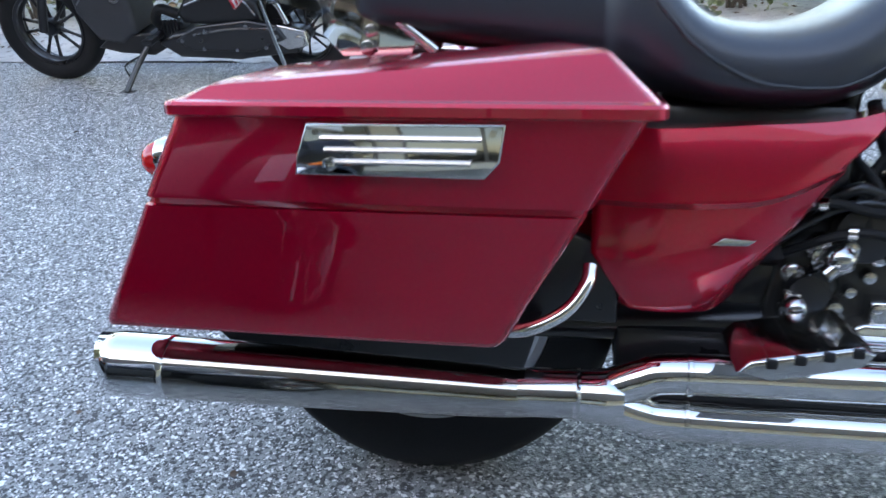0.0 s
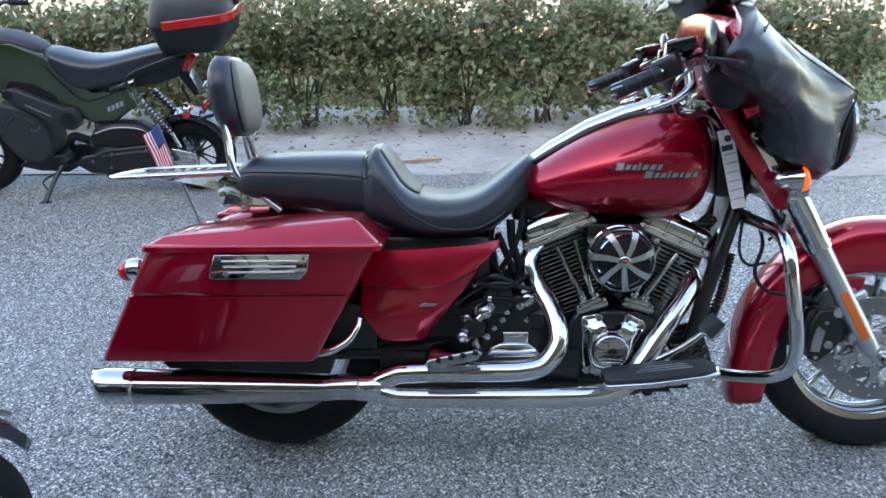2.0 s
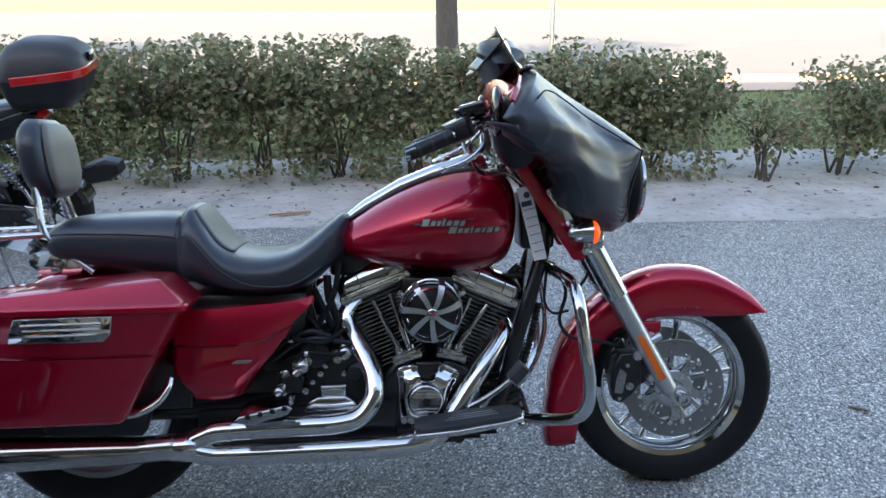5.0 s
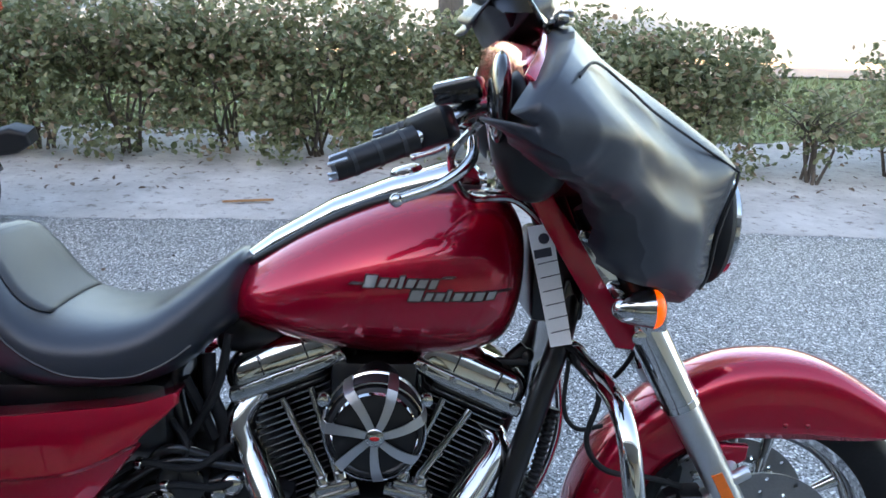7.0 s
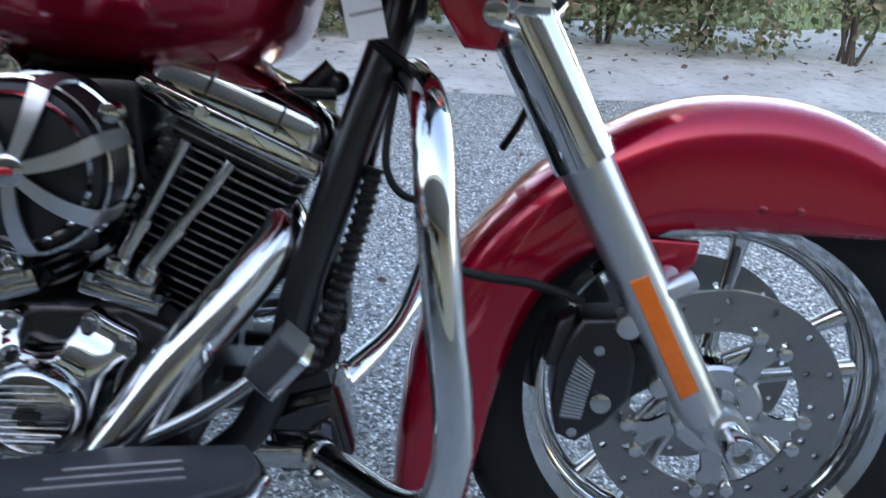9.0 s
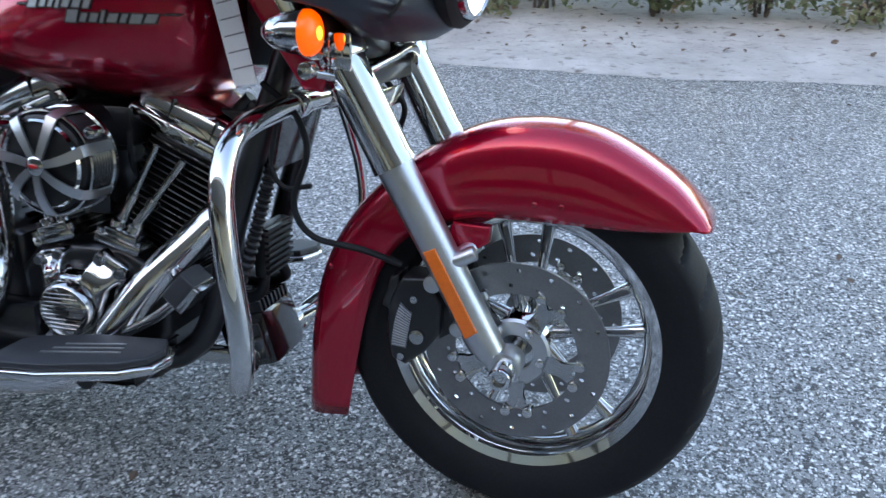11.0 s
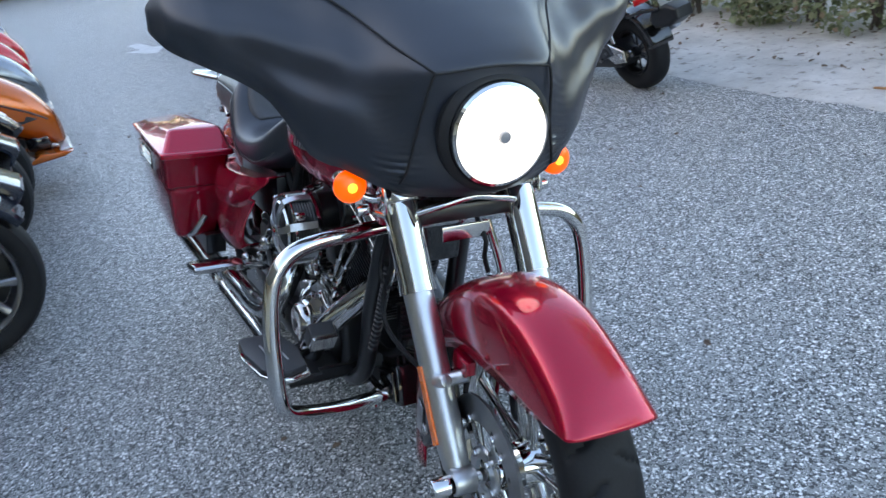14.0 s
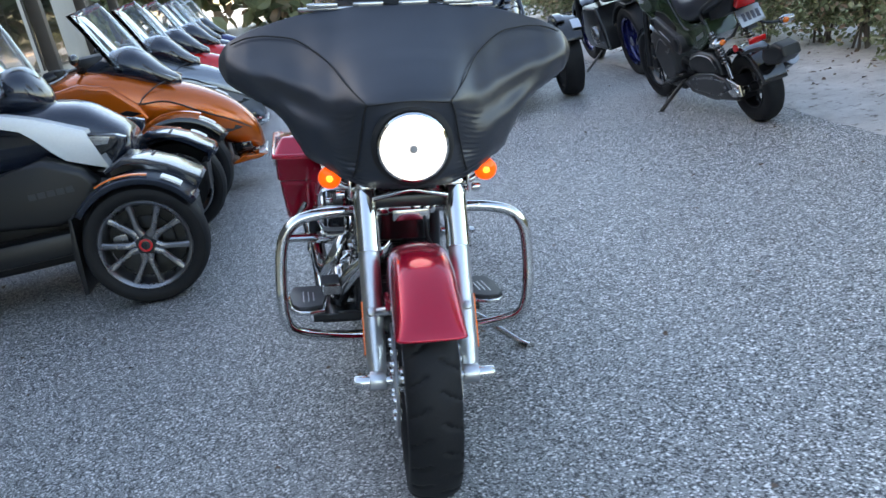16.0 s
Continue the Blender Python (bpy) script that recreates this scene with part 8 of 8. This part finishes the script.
def tree(x, y, r, h, seed, label):
    rng = np.random.default_rng(seed)
    t = thing("roadside_tree", at(x, y, 0), label, "tree")
    trunk = tube([(0, 0, -0.05), (0.02, 0, 0.25), (0.0, 0.03, h * 0.3), (0.06, 0.0, h * 0.55)], [r * 1.35, r, r * 0.88, r * 0.7], n=16, segs=16)
    for v in trunk.verts:
        k = 1 + 0.06 * noise.noise(Vector((v.co.x * 9, v.co.y * 9, v.co.z * 2.5)))
        v.co.x, v.co.y = v.co.x * k, v.co.y * k
    tips = []
    for k in range(8):
        a = 2 * math.pi * k / 8 + rng.uniform(-0.3, 0.3)
        p0 = Vector((0.05, 0, h * rng.uniform(0.42, 0.56)))
        p2 = Vector((math.cos(a) * h * 0.28, math.sin(a) * h * 0.28, h * rng.uniform(0.72, 0.98)))
        p1 = p0.lerp(p2, 0.5) + Vector((0, 0, -0.1))
        trunk = join(trunk, tube([p0, p1, p2], [r * 0.5, r * 0.3, r * 0.08], n=8, segs=7))
        tips += [p1, p2, p1.lerp(p2, 0.5)]
    part("trunk", trunk, BARK, t)
    cen = np.array([tuple(p) for p in tips])
    cnt = 2600
    which = rng.integers(0, len(cen), cnt)
    pts = cen[which] + rng.normal(size=(cnt, 3)) * np.array([0.55, 0.55, 0.38])
    me = leaf_mesh("crown", pts, rng.normal(size=(cnt, 3)) + np.array([0, 0, 0.6]), rng.uniform(0.12, 0.22, cnt), rng)
    me.materials.append(LEAF)
    ob = new("crown", me)
    ob.parent = t


tree(1.516, 6.5, 0.122, 6.5, 7, "grey-barked roadside tree with a slender trunk")
tree(-9.5, 8.9, 0.16, 6.5, 8, "grey-barked roadside tree with a slender trunk")
tree(13.5, 8.9, 0.16, 6.0, 9, "grey-barked roadside tree with a slender trunk")
def far_trees():
    rng = np.random.default_rng(21)
    n = 9000
    k = rng.integers(0, 26, n)
    cx, cy, cz = rng.uniform(-44, -36, 26), np.linspace(-22, 7.5, 26), rng.uniform(2.0, 5.5, 26)
    pts = np.stack([cx[k], cy[k], cz[k]], 1) + rng.normal(size=(n, 3)) * np.array([1.4, 1.1, 1.5])
    pts[:, 2] = np.abs(pts[:, 2])
    me = leaf_mesh("far_trees", pts, rng.normal(size=(n, 3)) + np.array([0.5, 0, 0.5]), rng.uniform(0.5, 1.0, n), rng)
    me.materials.append(LEAF)
    tagged(new("far_trees", me), "leafy trees beyond the end of the car park", "trees", kind="stuff")


far_trees()
sp = thing("sign_post", at(3.13, 8.95, 0), "thin pale grey metal sign post", "post")
part("pole", cyl((0, 0, -0.05), (0, 0, 2.6), 0.035, 14), ALLOY, sp)
part("sign_panel", box(-0.23, 0.23, -0.045, -0.038, 1.95, 2.6, 0.01), ALLOY, sp)

# canopy posts before the shop
for x in (-9.4, -12.2, -15.0):
    cp = thing("canopy_post", at(x, -3.6, 0), "dark painted steel canopy post", "post", "posts of the shop canopy")
    part("shaft", box(-0.09, 0.09, -0.09, 0.09, 0, 3.3, 0.008), POST, cp)
    part("base_plate", box(-0.16, 0.16, -0.16, 0.16, 0.0, 0.03, 0.005), POST, cp)
# Roof is carried on unseen past the posts to darken the near ground.
tagged(part("canopy_shade_roof", box(-16, 13, -8.6, -3.1, 3.3, 3.55, 0.02), CANOPY), "grey flat canopy, carried on unseen past its posts to shade the ground", "canopy", kind="structure")
for i, x in enumerate((-30, -26, -22, -18, -14, -10, -6, -2)):
    w = tagged(part("window_%d" % (i + 1), box(x, x + 3.4, -8.60, -8.54, 0.3, 2.9), POST, smooth=False), "large dark-framed shop window", "window", kind="structure")
    for j in range(2):
        part("pane", box(x + 0.08 + 1.66 * j, x + 1.66 + 1.66 * j, -8.54, -8.525, 0.38, 2.82), BLACK_GLOSS, w, smooth=False)

# worn arrow on the asphalt
ar = bmesh.new()
vs = [ar.verts.new((x, y, 0.004)) for x, y in ((-9.4, 0.62), (-8.6, 0.70), (-8.65, 0.50), (-7.9, 0.80), (-8.55, 1.02), (-8.6, 0.86), (-9.4, 0.80))]
ar.faces.new(vs)
tagged(part("road_arrow", ar, MARK, smooth=False), "worn white arrow painted on the asphalt", "marking", kind="structure")

# bark chip, leaf and litter
chip = slab([(-0.14, 0.0), (-0.05, 0.012), (0.08, 0.010), (0.135, 0.0), (0.06, -0.012), (-0.08, -0.010)], -0.006, 0.006, 0.002)
tagged(part("bark_chip", chip, DRY, m=at(0.21, 3.06, 0.022) @ rz(12) @ rx(80)), "orange-brown strip of dry bark on the sand", "bark")
lf = slab([(-0.035, 0.0), (-0.01, 0.010), (0.02, 0.009), (0.04, 0.0), (0.015, -0.010), (-0.015, -0.008)], -0.0015, 0.0015)
tagged(part("fallen_leaf", lf, DEAD_LEAF, m=at(2.475, 0.29, 0.006) @ rz(-35) @ rx(75)), "curled brown dead leaf on the asphalt", "leaf")


def litter(name, label, category, count, area, size, material, seed, z):
    rng = np.random.default_rng(seed)
    pts = np.stack([rng.uniform(area[0], area[1], count), rng.uniform(area[2], area[3], count), z + rng.uniform(0.001, 0.008, count)], 1)
    me = leaf_mesh(name, pts, rng.normal(size=(count, 3)) * 0.35 + np.array([0, 0, 1]), rng.uniform(size[0], size[1], count), rng)
    me.materials.append(material)
    return tagged(new(name, me), label, category, kind="stuff")


litter("leaf_litter", "dry brown leaf litter under the hedge", "leaves", 700, (-8, 6.5, 3.15, 4.9), (0.015, 0.05), DEAD_LEAF, 3, 0.012)
litter("asphalt_debris", "small dark bits scattered on the asphalt", "debris", 420, (-5, 5, -3, 2.6), (0.006, 0.026), DEAD_LEAF, 4, 0.002)


def grass():
    rng = np.random.default_rng(11)
    n = 16000
    x, y = rng.uniform(-3, 9, n), rng.uniform(4.9, 8.9, n)
    h = rng.uniform(0.03, 0.085, n)
    a = rng.uniform(0, 2 * math.pi, n)
    bx, by = np.cos(a) * 0.005, np.sin(a) * 0.005
    lx, ly = rng.normal(size=n) * 0.02, rng.normal(size=n) * 0.02
    v = np.stack([np.stack([x - bx, y - by, np.full(n, 0.02)], 1), np.stack([x + bx, y + by, np.full(n, 0.02)], 1), np.stack([x + lx, y + ly, 0.02 + h], 1)], 1).reshape(-1, 3)
    i = np.arange(n) * 3
    me = bpy.data.meshes.new("grass_blades")
    me.from_pydata(v.tolist(), [], np.stack([i, i + 1, i + 2], 1).tolist())
    me.materials.append(GRASS)
    tagged(new("grass_blades", me), "short green grass behind the hedge", "grass", kind="stuff")


grass()
